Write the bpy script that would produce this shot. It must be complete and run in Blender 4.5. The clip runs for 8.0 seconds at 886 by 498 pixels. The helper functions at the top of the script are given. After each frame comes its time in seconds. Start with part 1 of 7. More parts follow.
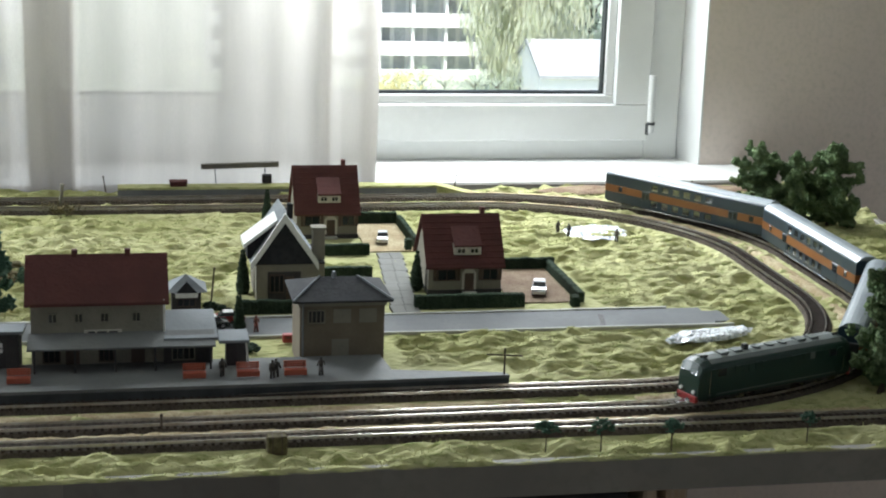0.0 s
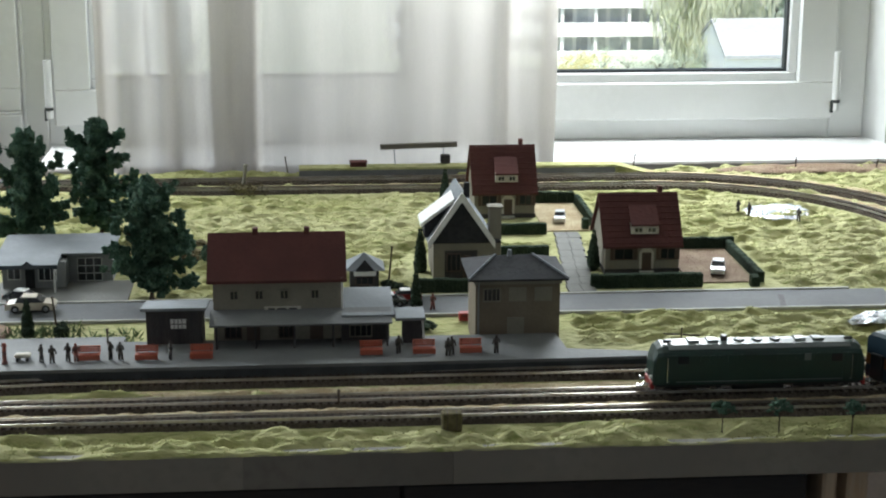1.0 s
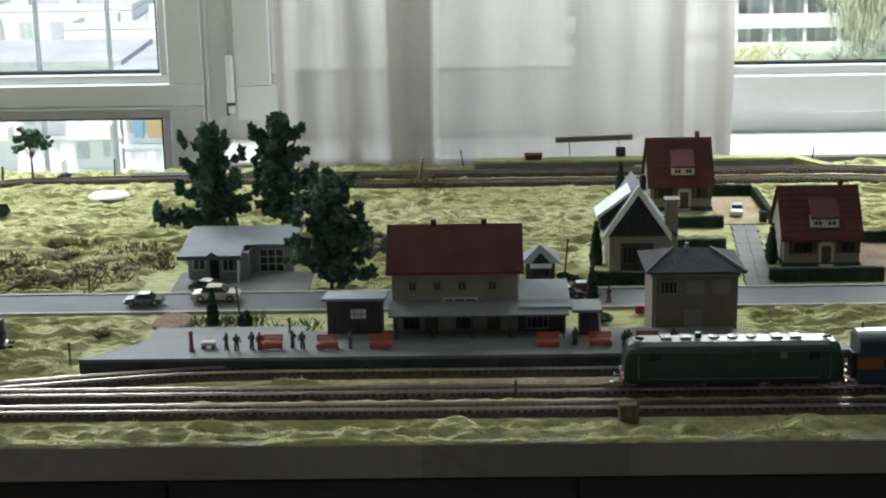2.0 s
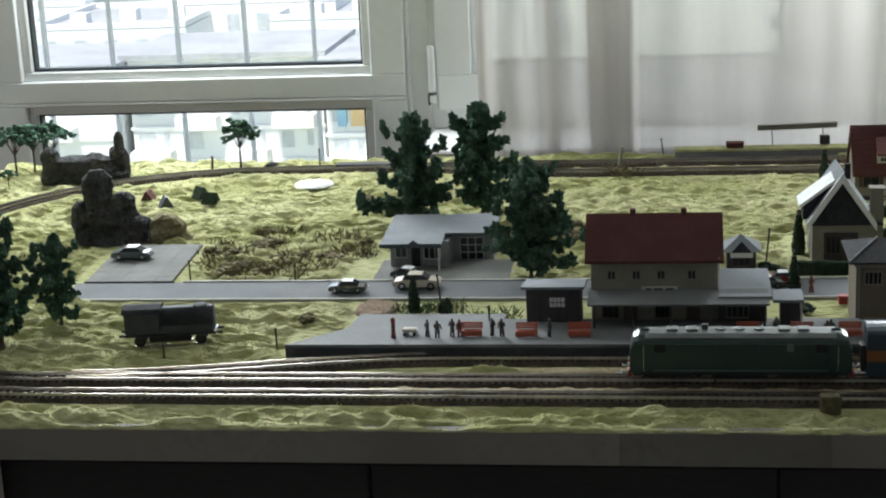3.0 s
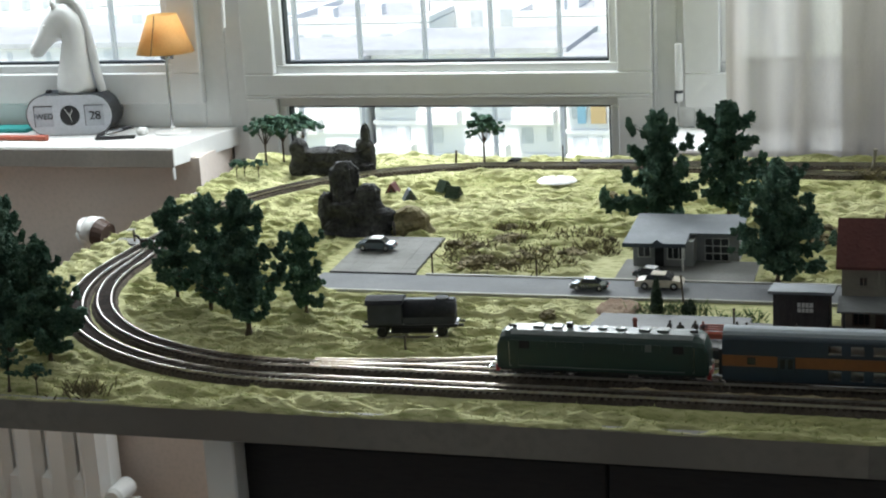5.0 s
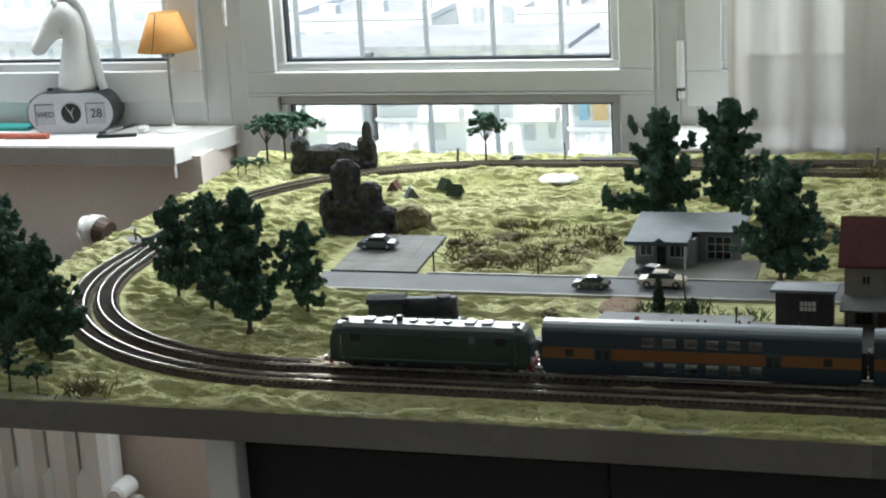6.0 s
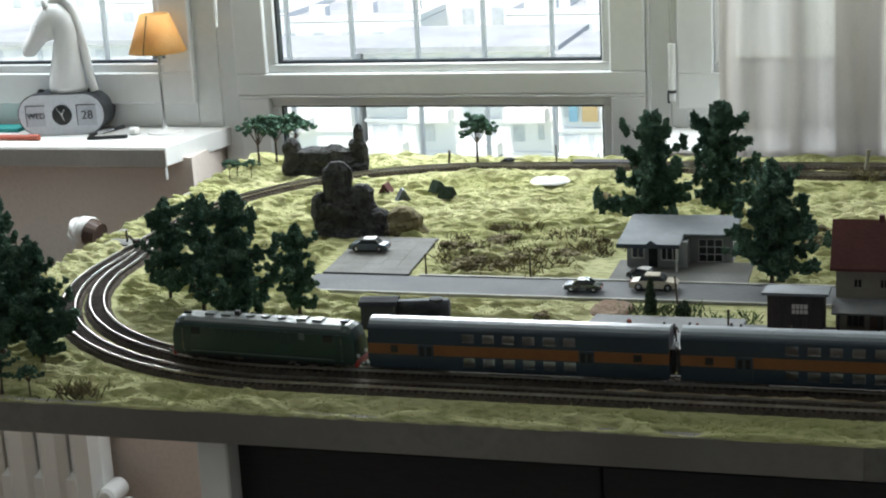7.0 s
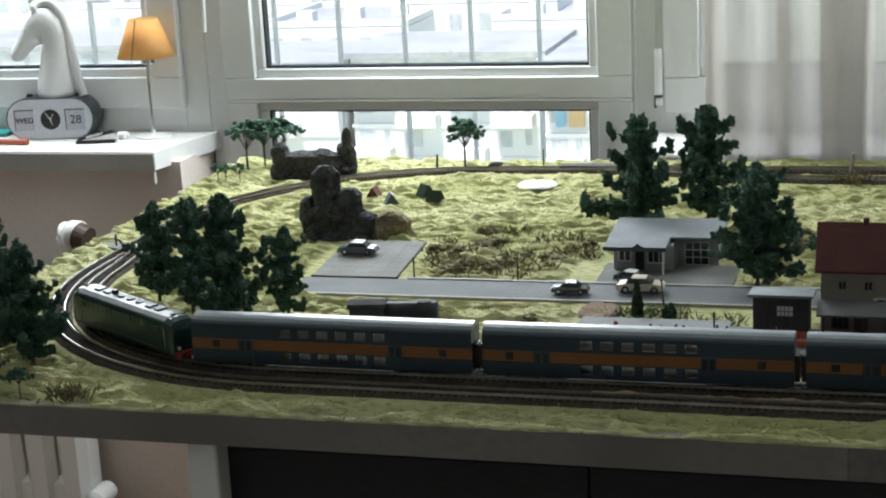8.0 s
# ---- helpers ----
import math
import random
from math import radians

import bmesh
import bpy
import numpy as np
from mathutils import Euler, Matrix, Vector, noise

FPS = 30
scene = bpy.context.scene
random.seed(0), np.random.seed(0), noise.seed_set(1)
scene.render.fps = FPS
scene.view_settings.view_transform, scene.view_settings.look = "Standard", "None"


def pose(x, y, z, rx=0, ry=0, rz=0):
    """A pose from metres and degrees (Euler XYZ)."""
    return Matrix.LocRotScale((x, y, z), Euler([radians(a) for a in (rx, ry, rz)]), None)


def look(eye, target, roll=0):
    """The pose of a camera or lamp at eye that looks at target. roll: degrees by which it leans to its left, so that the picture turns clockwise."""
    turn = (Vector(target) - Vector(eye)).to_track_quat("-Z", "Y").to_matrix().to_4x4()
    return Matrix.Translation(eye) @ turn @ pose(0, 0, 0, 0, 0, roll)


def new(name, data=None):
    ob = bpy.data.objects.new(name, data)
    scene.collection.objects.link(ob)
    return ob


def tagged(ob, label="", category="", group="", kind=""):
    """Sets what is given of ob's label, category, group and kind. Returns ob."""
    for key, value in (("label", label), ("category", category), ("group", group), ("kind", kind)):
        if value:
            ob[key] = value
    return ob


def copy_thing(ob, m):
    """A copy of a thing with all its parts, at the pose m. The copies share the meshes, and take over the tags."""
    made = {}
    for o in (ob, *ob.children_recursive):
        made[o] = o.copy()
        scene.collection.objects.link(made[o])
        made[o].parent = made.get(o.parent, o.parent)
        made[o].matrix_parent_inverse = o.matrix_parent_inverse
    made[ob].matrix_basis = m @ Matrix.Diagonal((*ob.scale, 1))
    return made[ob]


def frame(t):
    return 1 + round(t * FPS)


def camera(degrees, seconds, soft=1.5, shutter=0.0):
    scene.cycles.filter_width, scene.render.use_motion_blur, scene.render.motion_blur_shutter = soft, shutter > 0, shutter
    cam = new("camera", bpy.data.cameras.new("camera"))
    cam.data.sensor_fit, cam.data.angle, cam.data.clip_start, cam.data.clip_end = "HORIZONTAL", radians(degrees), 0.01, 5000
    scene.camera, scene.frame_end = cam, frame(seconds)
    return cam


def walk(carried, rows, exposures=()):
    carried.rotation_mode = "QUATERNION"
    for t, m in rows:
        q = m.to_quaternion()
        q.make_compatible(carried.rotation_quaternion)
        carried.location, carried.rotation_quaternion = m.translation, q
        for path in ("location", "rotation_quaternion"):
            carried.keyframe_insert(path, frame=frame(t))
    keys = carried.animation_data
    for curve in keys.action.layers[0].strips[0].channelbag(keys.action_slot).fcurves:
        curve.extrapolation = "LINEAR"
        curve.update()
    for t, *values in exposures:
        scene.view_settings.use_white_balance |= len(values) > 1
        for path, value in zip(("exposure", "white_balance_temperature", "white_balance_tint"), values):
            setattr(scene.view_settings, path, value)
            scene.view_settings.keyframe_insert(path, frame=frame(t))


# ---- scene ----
cam = camera(30.256, 8.0, soft=2.1)
walk(cam, [
    (0, pose(0.0001, 0.0141, 0.5524, 75.931, -1.830, -11.085)),
    (0.1, pose(0.0016, 0.0147, 0.5520, 75.842, -1.815, -10.931)),
    (0.2, pose(0.0030, 0.0153, 0.5515, 75.768, -1.845, -10.946)),
    (0.3, pose(0.0044, 0.0159, 0.5510, 75.655, -1.864, -10.919)),
    (0.4, pose(0.0059, 0.0165, 0.5506, 75.542, -1.770, -10.466)),
    (0.5, pose(0.0073, 0.0171, 0.5501, 75.457, -1.516, -9.415)),
    (0.6, pose(0.0073, 0.0159, 0.5498, 75.391, -1.207, -8.255)),
    (0.7, pose(0.0073, 0.0148, 0.5495, 75.330, -0.893, -7.077)),
    (0.8, pose(0.0073, 0.0137, 0.5493, 75.283, -0.691, -6.320)),
    (0.9, pose(0.0073, 0.0126, 0.5490, 75.237, -0.468, -5.487)),
    (1, pose(0.0073, 0.0115, 0.5487, 75.197, -0.309, -4.893)),
    (1.1, pose(0.0069, 0.0105, 0.5489, 75.178, -0.249, -4.635)),
    (1.2, pose(0.0065, 0.0096, 0.5492, 75.161, -0.206, -4.441)),
    (1.3, pose(0.0060, 0.0086, 0.5494, 75.143, -0.144, -4.173)),
    (1.4, pose(0.0056, 0.0077, 0.5497, 75.125, -0.074, -3.879)),
    (1.5, pose(0.0052, 0.0067, 0.5499, 75.107, 0.048, -3.392)),
    (1.6, pose(0.0042, 0.0054, 0.5499, 75.082, 0.201, -2.667)),
    (1.7, pose(0.0031, 0.0040, 0.5499, 75.059, 0.367, -1.897)),
    (1.8, pose(0.0021, 0.0027, 0.5500, 75.040, 0.550, -1.062)),
    (1.9, pose(0.0010, 0.0013, 0.5500, 75.026, 0.777, -0.063)),
    (2, pose(0.0000, 0.0000, 0.5500, 75.016, 0.999, 0.919)),
    (2.1, pose(0.0005, -0.0004, 0.5506, 74.999, 1.235, 1.944)),
    (2.2, pose(0.0010, -0.0007, 0.5511, 74.984, 1.441, 2.854)),
    (3.3, pose(0.0015, -0.0155, 0.5549, 74.812, 2.528, 9.361)),
    (3.5, pose(-0.0033, -0.0137, 0.5541, 74.918, 2.370, 10.603)),
    (3.6, pose(-0.0033, -0.0145, 0.5541, 74.935, 2.472, 11.161)),
    (3.7, pose(-0.0032, -0.0153, 0.5540, 74.950, 2.563, 11.681)),
    (3.8, pose(-0.0032, -0.0161, 0.5540, 74.953, 2.604, 12.006)),
    (3.9, pose(-0.0031, -0.0169, 0.5539, 74.953, 2.634, 12.291)),
    (4, pose(-0.0030, -0.0178, 0.5539, 74.949, 2.644, 12.498)),
    (4.5, pose(-0.0050, -0.0222, 0.5565, 75.001, 2.955, 15.112)),
    (4.7, pose(-0.0080, -0.0118, 0.5517, 75.123, 2.988, 16.010)),
    (5.8, pose(-0.0096, 0.0005, 0.5527, 75.004, 3.147, 16.163)),
    (6, pose(-0.0096, 0.0005, 0.5527, 75.004, 3.147, 16.163)),
    (6.5, pose(-0.0117, 0.0004, 0.5543, 75.013, 3.055, 16.093)),
    (7, pose(-0.0125, -0.0009, 0.5545, 75.028, 3.006, 15.816)),
    (7.5, pose(-0.0116, -0.0061, 0.5536, 75.117, 2.879, 15.383)),
    (8, pose(-0.0099, -0.0126, 0.5548, 75.195, 2.924, 15.383)),
], exposures=((0.0, 0.97), (0.5, 1.08), (1.0, 0.86), (1.5, 0.75), (2.2, 0.66), (3.5, 0.73), (6.5, 0.78), (8.0, 0.74)))

# ---- world, sun, window light ----
world = bpy.data.worlds.new("overcast sky")
scene.world = world
world.use_nodes = True
_sky = world.node_tree.nodes.new("ShaderNodeTexSky")
_sky.sky_type, _sky.sun_disc = "NISHITA", False
_sky.sun_elevation, _sky.sun_rotation = radians(66), radians(190)
world.node_tree.links.new(_sky.outputs[0], world.node_tree.nodes["Background"].inputs[0])
world.node_tree.nodes["Background"].inputs[1].default_value = 0.14
_sun = new("sun", bpy.data.lights.new("sun", "SUN"))
_sun.data.energy, _sun.data.angle, _sun.data.color = 4.3, radians(10), (1.0, 0.97, 0.92)
_sun.matrix_world = look((-1.4, -6.8, 15.6), (0, 0, 0))


def window_light(x, z, w, h, watts, tilt):
    lamp = new("window_skylight", bpy.data.lights.new("window_skylight", "AREA"))
    lamp.data.shape, lamp.data.size, lamp.data.size_y, lamp.data.energy = "RECTANGLE", w, h, watts
    lamp.data.color = (0.90, 0.97, 1.0)
    lamp.matrix_world = look((x, 2.80, z), (x, 1.8, z - tilt))


window_light(-1.85, 0.66, 0.80, 0.60, 15, 0.22)
window_light(-0.86, 0.66, 0.60, 0.60, 19, 0.22)
window_light(0.62, 0.66, 0.55, 0.60, 18, 0.22)
window_light(-0.05, 0.66, 0.50, 0.60, 3, 0.22)

# ---- materials ----


def ramp_mix(nt, fac, a, b):
    mix = nt.nodes.new("ShaderNodeMix")
    mix.data_type = "RGBA"
    nt.links.new(fac, mix.inputs[0])
    for socket, value in ((mix.inputs[6], a), (mix.inputs[7], b)):
        if isinstance(value, tuple):
            socket.default_value = (*value, 1)
        else:
            nt.links.new(value, socket)
    return mix.outputs[2]


def noise_fac(nt, coord, scale, lo=0.35, hi=0.65, stretch=(1, 1, 1), detail=4):
    mapping = nt.nodes.new("ShaderNodeMapping")
    mapping.inputs["Scale"].default_value = stretch
    nt.links.new(coord, mapping.inputs[0])
    tex = nt.nodes.new("ShaderNodeTexNoise")
    tex.inputs["Scale"].default_value, tex.inputs["Detail"].default_value = scale, detail
    nt.links.new(mapping.outputs[0], tex.inputs["Vector"])
    rng = nt.nodes.new("ShaderNodeMapRange")
    rng.inputs[1].default_value, rng.inputs[2].default_value = lo, hi
    nt.links.new(tex.outputs["Fac"], rng.inputs[0])
    return rng.outputs[0]


def material(name, base, second=None, rough=0.8, metal=0.0, coarse=20, fine=200, third=None, bump=0.2, depth=0.001,
             stretch=(1, 1, 1), coat=0.0, specular=0.5, emit=0.0, through_light=0.0, island=0.0, sheer=0.0):
    m = bpy.data.materials.new(name)
    m.use_nodes = True
    nt = m.node_tree
    p = nt.nodes["Principled BSDF"]
    coord = nt.nodes.new("ShaderNodeTexCoord").outputs["Object"]
    second = second or tuple(c * 0.75 for c in base)
    third = third or tuple(c * 0.82 for c in base)
    one = ramp_mix(nt, noise_fac(nt, coord, coarse, stretch=stretch), base, second)
    small = noise_fac(nt, coord, fine, 0.45, 0.75, stretch=stretch)
    color = ramp_mix(nt, small, one, third)
    if island:
        geo = nt.nodes.new("ShaderNodeNewGeometry")
        hsv = nt.nodes.new("ShaderNodeHueSaturation")
        rng = nt.nodes.new("ShaderNodeMapRange")
        rng.inputs[3].default_value, rng.inputs[4].default_value = 1 - island, 1 + island
        nt.links.new(geo.outputs["Random Per Island"], rng.inputs[0])
        nt.links.new(rng.outputs[0], hsv.inputs["Value"])
        nt.links.new(color, hsv.inputs["Color"])
        color = hsv.outputs[0]
    nt.links.new(color, p.inputs["Base Color"])
    p.inputs["Roughness"].default_value, p.inputs["Metallic"].default_value = rough, metal
    p.inputs["Coat Weight"].default_value, p.inputs["Specular IOR Level"].default_value = coat, specular
    if emit:
        nt.links.new(color, p.inputs["Emission Color"])
        p.inputs["Emission Strength"].default_value = emit
    if bump:
        b = nt.nodes.new("ShaderNodeBump")
        b.inputs["Strength"].default_value, b.inputs["Distance"].default_value = bump, depth
        nt.links.new(small, b.inputs["Height"])
        nt.links.new(b.outputs[0], p.inputs["Normal"])
    if through_light:
        tr = nt.nodes.new("ShaderNodeBsdfTranslucent")
        nt.links.new(color, tr.inputs[0])
        mix = nt.nodes.new("ShaderNodeMixShader")
        mix.inputs[0].default_value = through_light
        nt.links.new(p.outputs[0], mix.inputs[1])
        nt.links.new(tr.outputs[0], mix.inputs[2])
        out = mix
        if sheer:
            out = nt.nodes.new("ShaderNodeMixShader")
            out.inputs[0].default_value = sheer
            nt.links.new(mix.outputs[0], out.inputs[1])
            nt.links.new(nt.nodes.new("ShaderNodeBsdfTransparent").outputs[0], out.inputs[2])
        nt.links.new(out.outputs[0], nt.nodes["Material Output"].inputs[0])
    return m


def glass_material(name, gloss=0.06, tint=(0.97, 0.98, 0.98)):
    m = bpy.data.materials.new(name)
    m.use_nodes = True
    nt = m.node_tree
    a, b, mix = (nt.nodes.new("ShaderNodeBsdf" + k) for k in ("Transparent", "Glossy", "Diffuse"))
    mix = nt.nodes.new("ShaderNodeMixShader")
    a.inputs[0].default_value = (*tint, 1)
    b.inputs["Roughness"].default_value = 0.02
    mix.inputs[0].default_value = gloss
    nt.links.new(a.outputs[0], mix.inputs[1])
    nt.links.new(b.outputs[0], mix.inputs[2])
    nt.links.new(mix.outputs[0], nt.nodes["Material Output"].inputs[0])
    return m


GRASS = material("flocked grass", (0.305, 0.30, 0.135), (0.42, 0.405, 0.225), 0.95, coarse=7, fine=150, third=(0.205, 0.23, 0.085), bump=0.6, depth=0.003, stretch=(0.45, 1, 1), specular=0.1)
TUFT = material("grass fibre", (0.32, 0.325, 0.14), (0.43, 0.415, 0.225), 0.95, coarse=7, fine=60, third=(0.22, 0.25, 0.085), bump=0, island=0.15, stretch=(0.45, 1, 1), through_light=0.4, specular=0.1)
SAND = material("dry sandy scatter", (0.44, 0.38, 0.25), (0.30, 0.23, 0.14), 0.95, coarse=30, fine=300, third=(0.22, 0.16, 0.09), bump=0.6, depth=0.002, specular=0.1)
EARTH = material("red-brown earth scatter", (0.17, 0.115, 0.082), (0.24, 0.185, 0.13), 0.95, coarse=25, fine=250, bump=0.6, depth=0.002, specular=0.1)
BALLAST = material("brown ballast", (0.070, 0.057, 0.047), (0.115, 0.095, 0.078), 0.95, coarse=60, fine=500, third=(0.04, 0.033, 0.027), bump=0.9, depth=0.0015, specular=0.08)
SLEEPER = material("dark brown plastic sleeper", (0.03, 0.022, 0.018), (0.05, 0.036, 0.028), 0.9, coarse=60, bump=0.2, depth=0.0004, specular=0.15)
RAIL = material("nickel silver rail", (0.40, 0.38, 0.34), (0.27, 0.23, 0.18), 0.32, 1.0, coarse=40, fine=200, bump=0)
ROAD = material("grey painted road", (0.135, 0.14, 0.145), (0.10, 0.105, 0.11), 0.85, coarse=14, fine=180, bump=0.25, depth=0.0006, specular=0.25)
KERB = material("pale kerb card", (0.42, 0.42, 0.38), (0.3, 0.3, 0.27), 0.8, coarse=40, specular=0.2)
PAVE = material("pale paving card", (0.19, 0.19, 0.18), (0.145, 0.145, 0.135), 0.9, coarse=22, fine=220, bump=0.3, specular=0.15)
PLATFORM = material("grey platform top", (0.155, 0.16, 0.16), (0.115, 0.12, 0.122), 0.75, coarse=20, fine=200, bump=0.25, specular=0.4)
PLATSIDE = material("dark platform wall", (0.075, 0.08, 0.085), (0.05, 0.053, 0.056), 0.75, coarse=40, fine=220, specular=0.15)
FASCIA = material("grey painted board edge", (0.22, 0.207, 0.185), (0.175, 0.163, 0.145), 0.75, coarse=6, fine=90, bump=0.1, specular=0.25)
FASCIA_DARK = material("darker board edge", (0.17, 0.16, 0.145), (0.145, 0.136, 0.122), 0.75, coarse=6, fine=90, bump=0.1, specular=0.25)
WHITE = material("white window paint", (0.74, 0.75, 0.74), (0.66, 0.67, 0.66), 0.4, coarse=5, fine=60, third=(0.70, 0.71, 0.70), bump=0.05)
SILL = material("white stone sill", (0.80, 0.80, 0.78), (0.74, 0.74, 0.72), 0.3, coarse=6, fine=90, third=(0.77, 0.77, 0.75), bump=0.05)
EDGE = material("grey stone edge", (0.46, 0.44, 0.41), (0.40, 0.38, 0.355), 0.8, coarse=9, fine=120, bump=0.1, specular=0.2)
WALL = material("warm white wall paint", (0.76, 0.66, 0.60), (0.70, 0.61, 0.55), 0.9, coarse=3, fine=120, third=(0.66, 0.58, 0.52), bump=0.2, depth=0.0008)
CEIL = material("pale ceiling paint", (0.76, 0.77, 0.76), (0.70, 0.71, 0.70), 0.9, coarse=3, fine=90, bump=0.1)
ROOM = material("pale grey wall paint", (0.45, 0.465, 0.47), (0.40, 0.415, 0.42), 0.9, coarse=3, fine=120, bump=0.2, depth=0.0008)
WHITEPAINT = material("white gloss paint", (0.84, 0.84, 0.82), (0.79, 0.79, 0.77), 0.35, coarse=6, fine=90, third=(0.81, 0.81, 0.79), bump=0.05)
PARQUET = material("brown wooden floor", (0.24, 0.145, 0.08), (0.17, 0.10, 0.055), 0.45, coarse=8, fine=60, stretch=(1, 8, 1), bump=0.1)
GASKET = material("dark window gasket", (0.03, 0.035, 0.035), rough=0.6, bump=0)
CURTAIN = material("sheer off-white curtain", (0.53, 0.50, 0.47), (0.47, 0.445, 0.415), 0.95, coarse=12, fine=500, third=(0.46, 0.43, 0.405), bump=0.2, depth=0.0005, stretch=(3, 1, 0.3), through_light=0.42, sheer=0.14, specular=0.1)
DARKWOOD = material("black-brown cabinet veneer", (0.023, 0.024, 0.028), (0.029, 0.029, 0.031), 0.5, coarse=6, fine=60, stretch=(1, 1, 6), bump=0.1, specular=0.35)
PALEWOOD = material("pale wooden leg", (0.60, 0.50, 0.38), (0.45, 0.34, 0.23), 0.5, coarse=9, fine=60, stretch=(6, 6, 0.5), bump=0.1)
FOLIAGE = material("dark green foam foliage", (0.055, 0.115, 0.082), (0.10, 0.17, 0.115), 0.92, coarse=60, fine=420, third=(0.03, 0.068, 0.05), bump=1.0, depth=0.004, island=0.22, specular=0.12)
FOLIAGE_MID = material("mid green foam foliage", (0.115, 0.175, 0.082), (0.18, 0.24, 0.12), 0.92, coarse=60, fine=420, third=(0.055, 0.10, 0.042), bump=1.0, depth=0.004, island=0.22, specular=0.12)
HEDGE = material("dark green hedge foam", (0.027, 0.043, 0.028), (0.042, 0.062, 0.04), 0.95, coarse=70, fine=420, third=(0.017, 0.028, 0.018), bump=1.0, depth=0.002, specular=0.1)
TRUNK = material("dark brown trunk", (0.05, 0.035, 0.024), (0.085, 0.062, 0.043), 0.85, coarse=60, bump=0.5)
SCRUB = material("dry brown scrub fibre", (0.115, 0.095, 0.055), (0.19, 0.165, 0.095), 0.95, coarse=40, fine=200, third=(0.06, 0.055, 0.03), bump=0.4, island=0.4, specular=0.1)
ROCK = material("dark grey rock cast", (0.042, 0.043, 0.045), (0.075, 0.074, 0.072), 0.95, coarse=34, fine=160, third=(0.028, 0.028, 0.029), bump=1.0, depth=0.004, specular=0.12)
ROOF_RED = material("dark red tile roof", (0.105, 0.041, 0.038), (0.08, 0.033, 0.031), 0.9, coarse=25, fine=240, bump=0.3, specular=0.2)
ROOF_DARK = material("dark slate roof", (0.026, 0.027, 0.031), (0.04, 0.041, 0.045), 0.9, specular=0.2, coarse=40, fine=220, bump=0.3)
ROOF_PALE = material("pale grey felt roof", (0.20, 0.215, 0.23), (0.15, 0.165, 0.18), 0.85, coarse=25, fine=220, bump=0.2, specular=0.25)
PLASTER = material("grey-beige plaster", (0.235, 0.218, 0.18), (0.195, 0.18, 0.15), 0.88, coarse=30, fine=260, bump=0.3, specular=0.2)
PLASTER_PALE = material("pale plaster", (0.52, 0.49, 0.43), (0.45, 0.42, 0.36), 0.85, coarse=30, fine=260, bump=0.3)
BRICK_TAN = material("brown brick sheet", (0.18, 0.15, 0.11), (0.145, 0.12, 0.088), 0.88, coarse=30, fine=300, bump=0.3, specular=0.2)
DARKWALL = material("dark timber wall", (0.045, 0.042, 0.045), (0.065, 0.06, 0.06), 0.7, coarse=40, fine=220, stretch=(6, 6, 1), specular=0.2)
SHOP_WALL = material("grey-white shop plaster", (0.30, 0.31, 0.31), (0.24, 0.25, 0.255), 0.85, coarse=30, fine=260, bump=0.3, specular=0.2)
TRIM = material("white model trim", (0.72, 0.72, 0.70), (0.6, 0.6, 0.58), 0.5, coarse=60)
PANE = material("dark model window pane", (0.02, 0.022, 0.026), rough=0.12, bump=0)
DOOR = material("brown model door", (0.07, 0.04, 0.028), rough=0.55, coarse=60)
BENCH = material("orange-red bench slats", (0.38, 0.085, 0.045), (0.32, 0.07, 0.04), 0.5, coarse=60, bump=0)
RED = material("red painted plastic", (0.33, 0.028, 0.026), rough=0.5, coarse=60, bump=0)
BLACK = material("black plastic", (0.012, 0.012, 0.013), rough=0.45, coarse=60, bump=0)
STEEL = material("burnished metal", (0.55, 0.55, 0.56), rough=0.25, metal=1.0, coarse=60, bump=0)
FIGURE = material("dark painted figure", (0.035, 0.032, 0.032), (0.09, 0.075, 0.065), 0.7, coarse=260, bump=0)
FIGURE_RED = material("red-brown painted figure", (0.24, 0.055, 0.04), (0.06, 0.045, 0.045), 0.7, coarse=160, bump=0)
LOCO_GREEN = material("dark green locomotive paint", (0.008, 0.032, 0.025), (0.006, 0.026, 0.021), 0.35, coarse=20, fine=150, coat=0.15, bump=0)
LOCO_ROOF = material("grey locomotive roof", (0.13, 0.15, 0.145), (0.09, 0.105, 0.10), 0.4, coarse=30, bump=0)
COACH_BLUE = material("dark blue coach paint", (0.014, 0.031, 0.048), (0.011, 0.026, 0.040), 0.35, coarse=20, fine=150, coat=0.15, bump=0)
COACH_ORANGE = material("orange coach band", (0.215, 0.078, 0.017), (0.18, 0.066, 0.015), 0.4, coarse=20, bump=0)
COACH_ROOF = material("silver-grey coach roof", (0.20, 0.23, 0.25), (0.155, 0.18, 0.20), 0.42, coarse=20, coat=0.1, bump=0)
CLEAR = glass_material("clear window glass")
MODEL_GLASS = glass_material("clear model glazing", 0.10, (0.86, 0.88, 0.88))
STREAM = material("silvery pond foil", (0.55, 0.58, 0.60), (0.75, 0.78, 0.80), 0.25, 0.3, coarse=70, fine=200, third=(0.35, 0.40, 0.44), bump=1.0, depth=0.004)

# ---- mesh tools ----


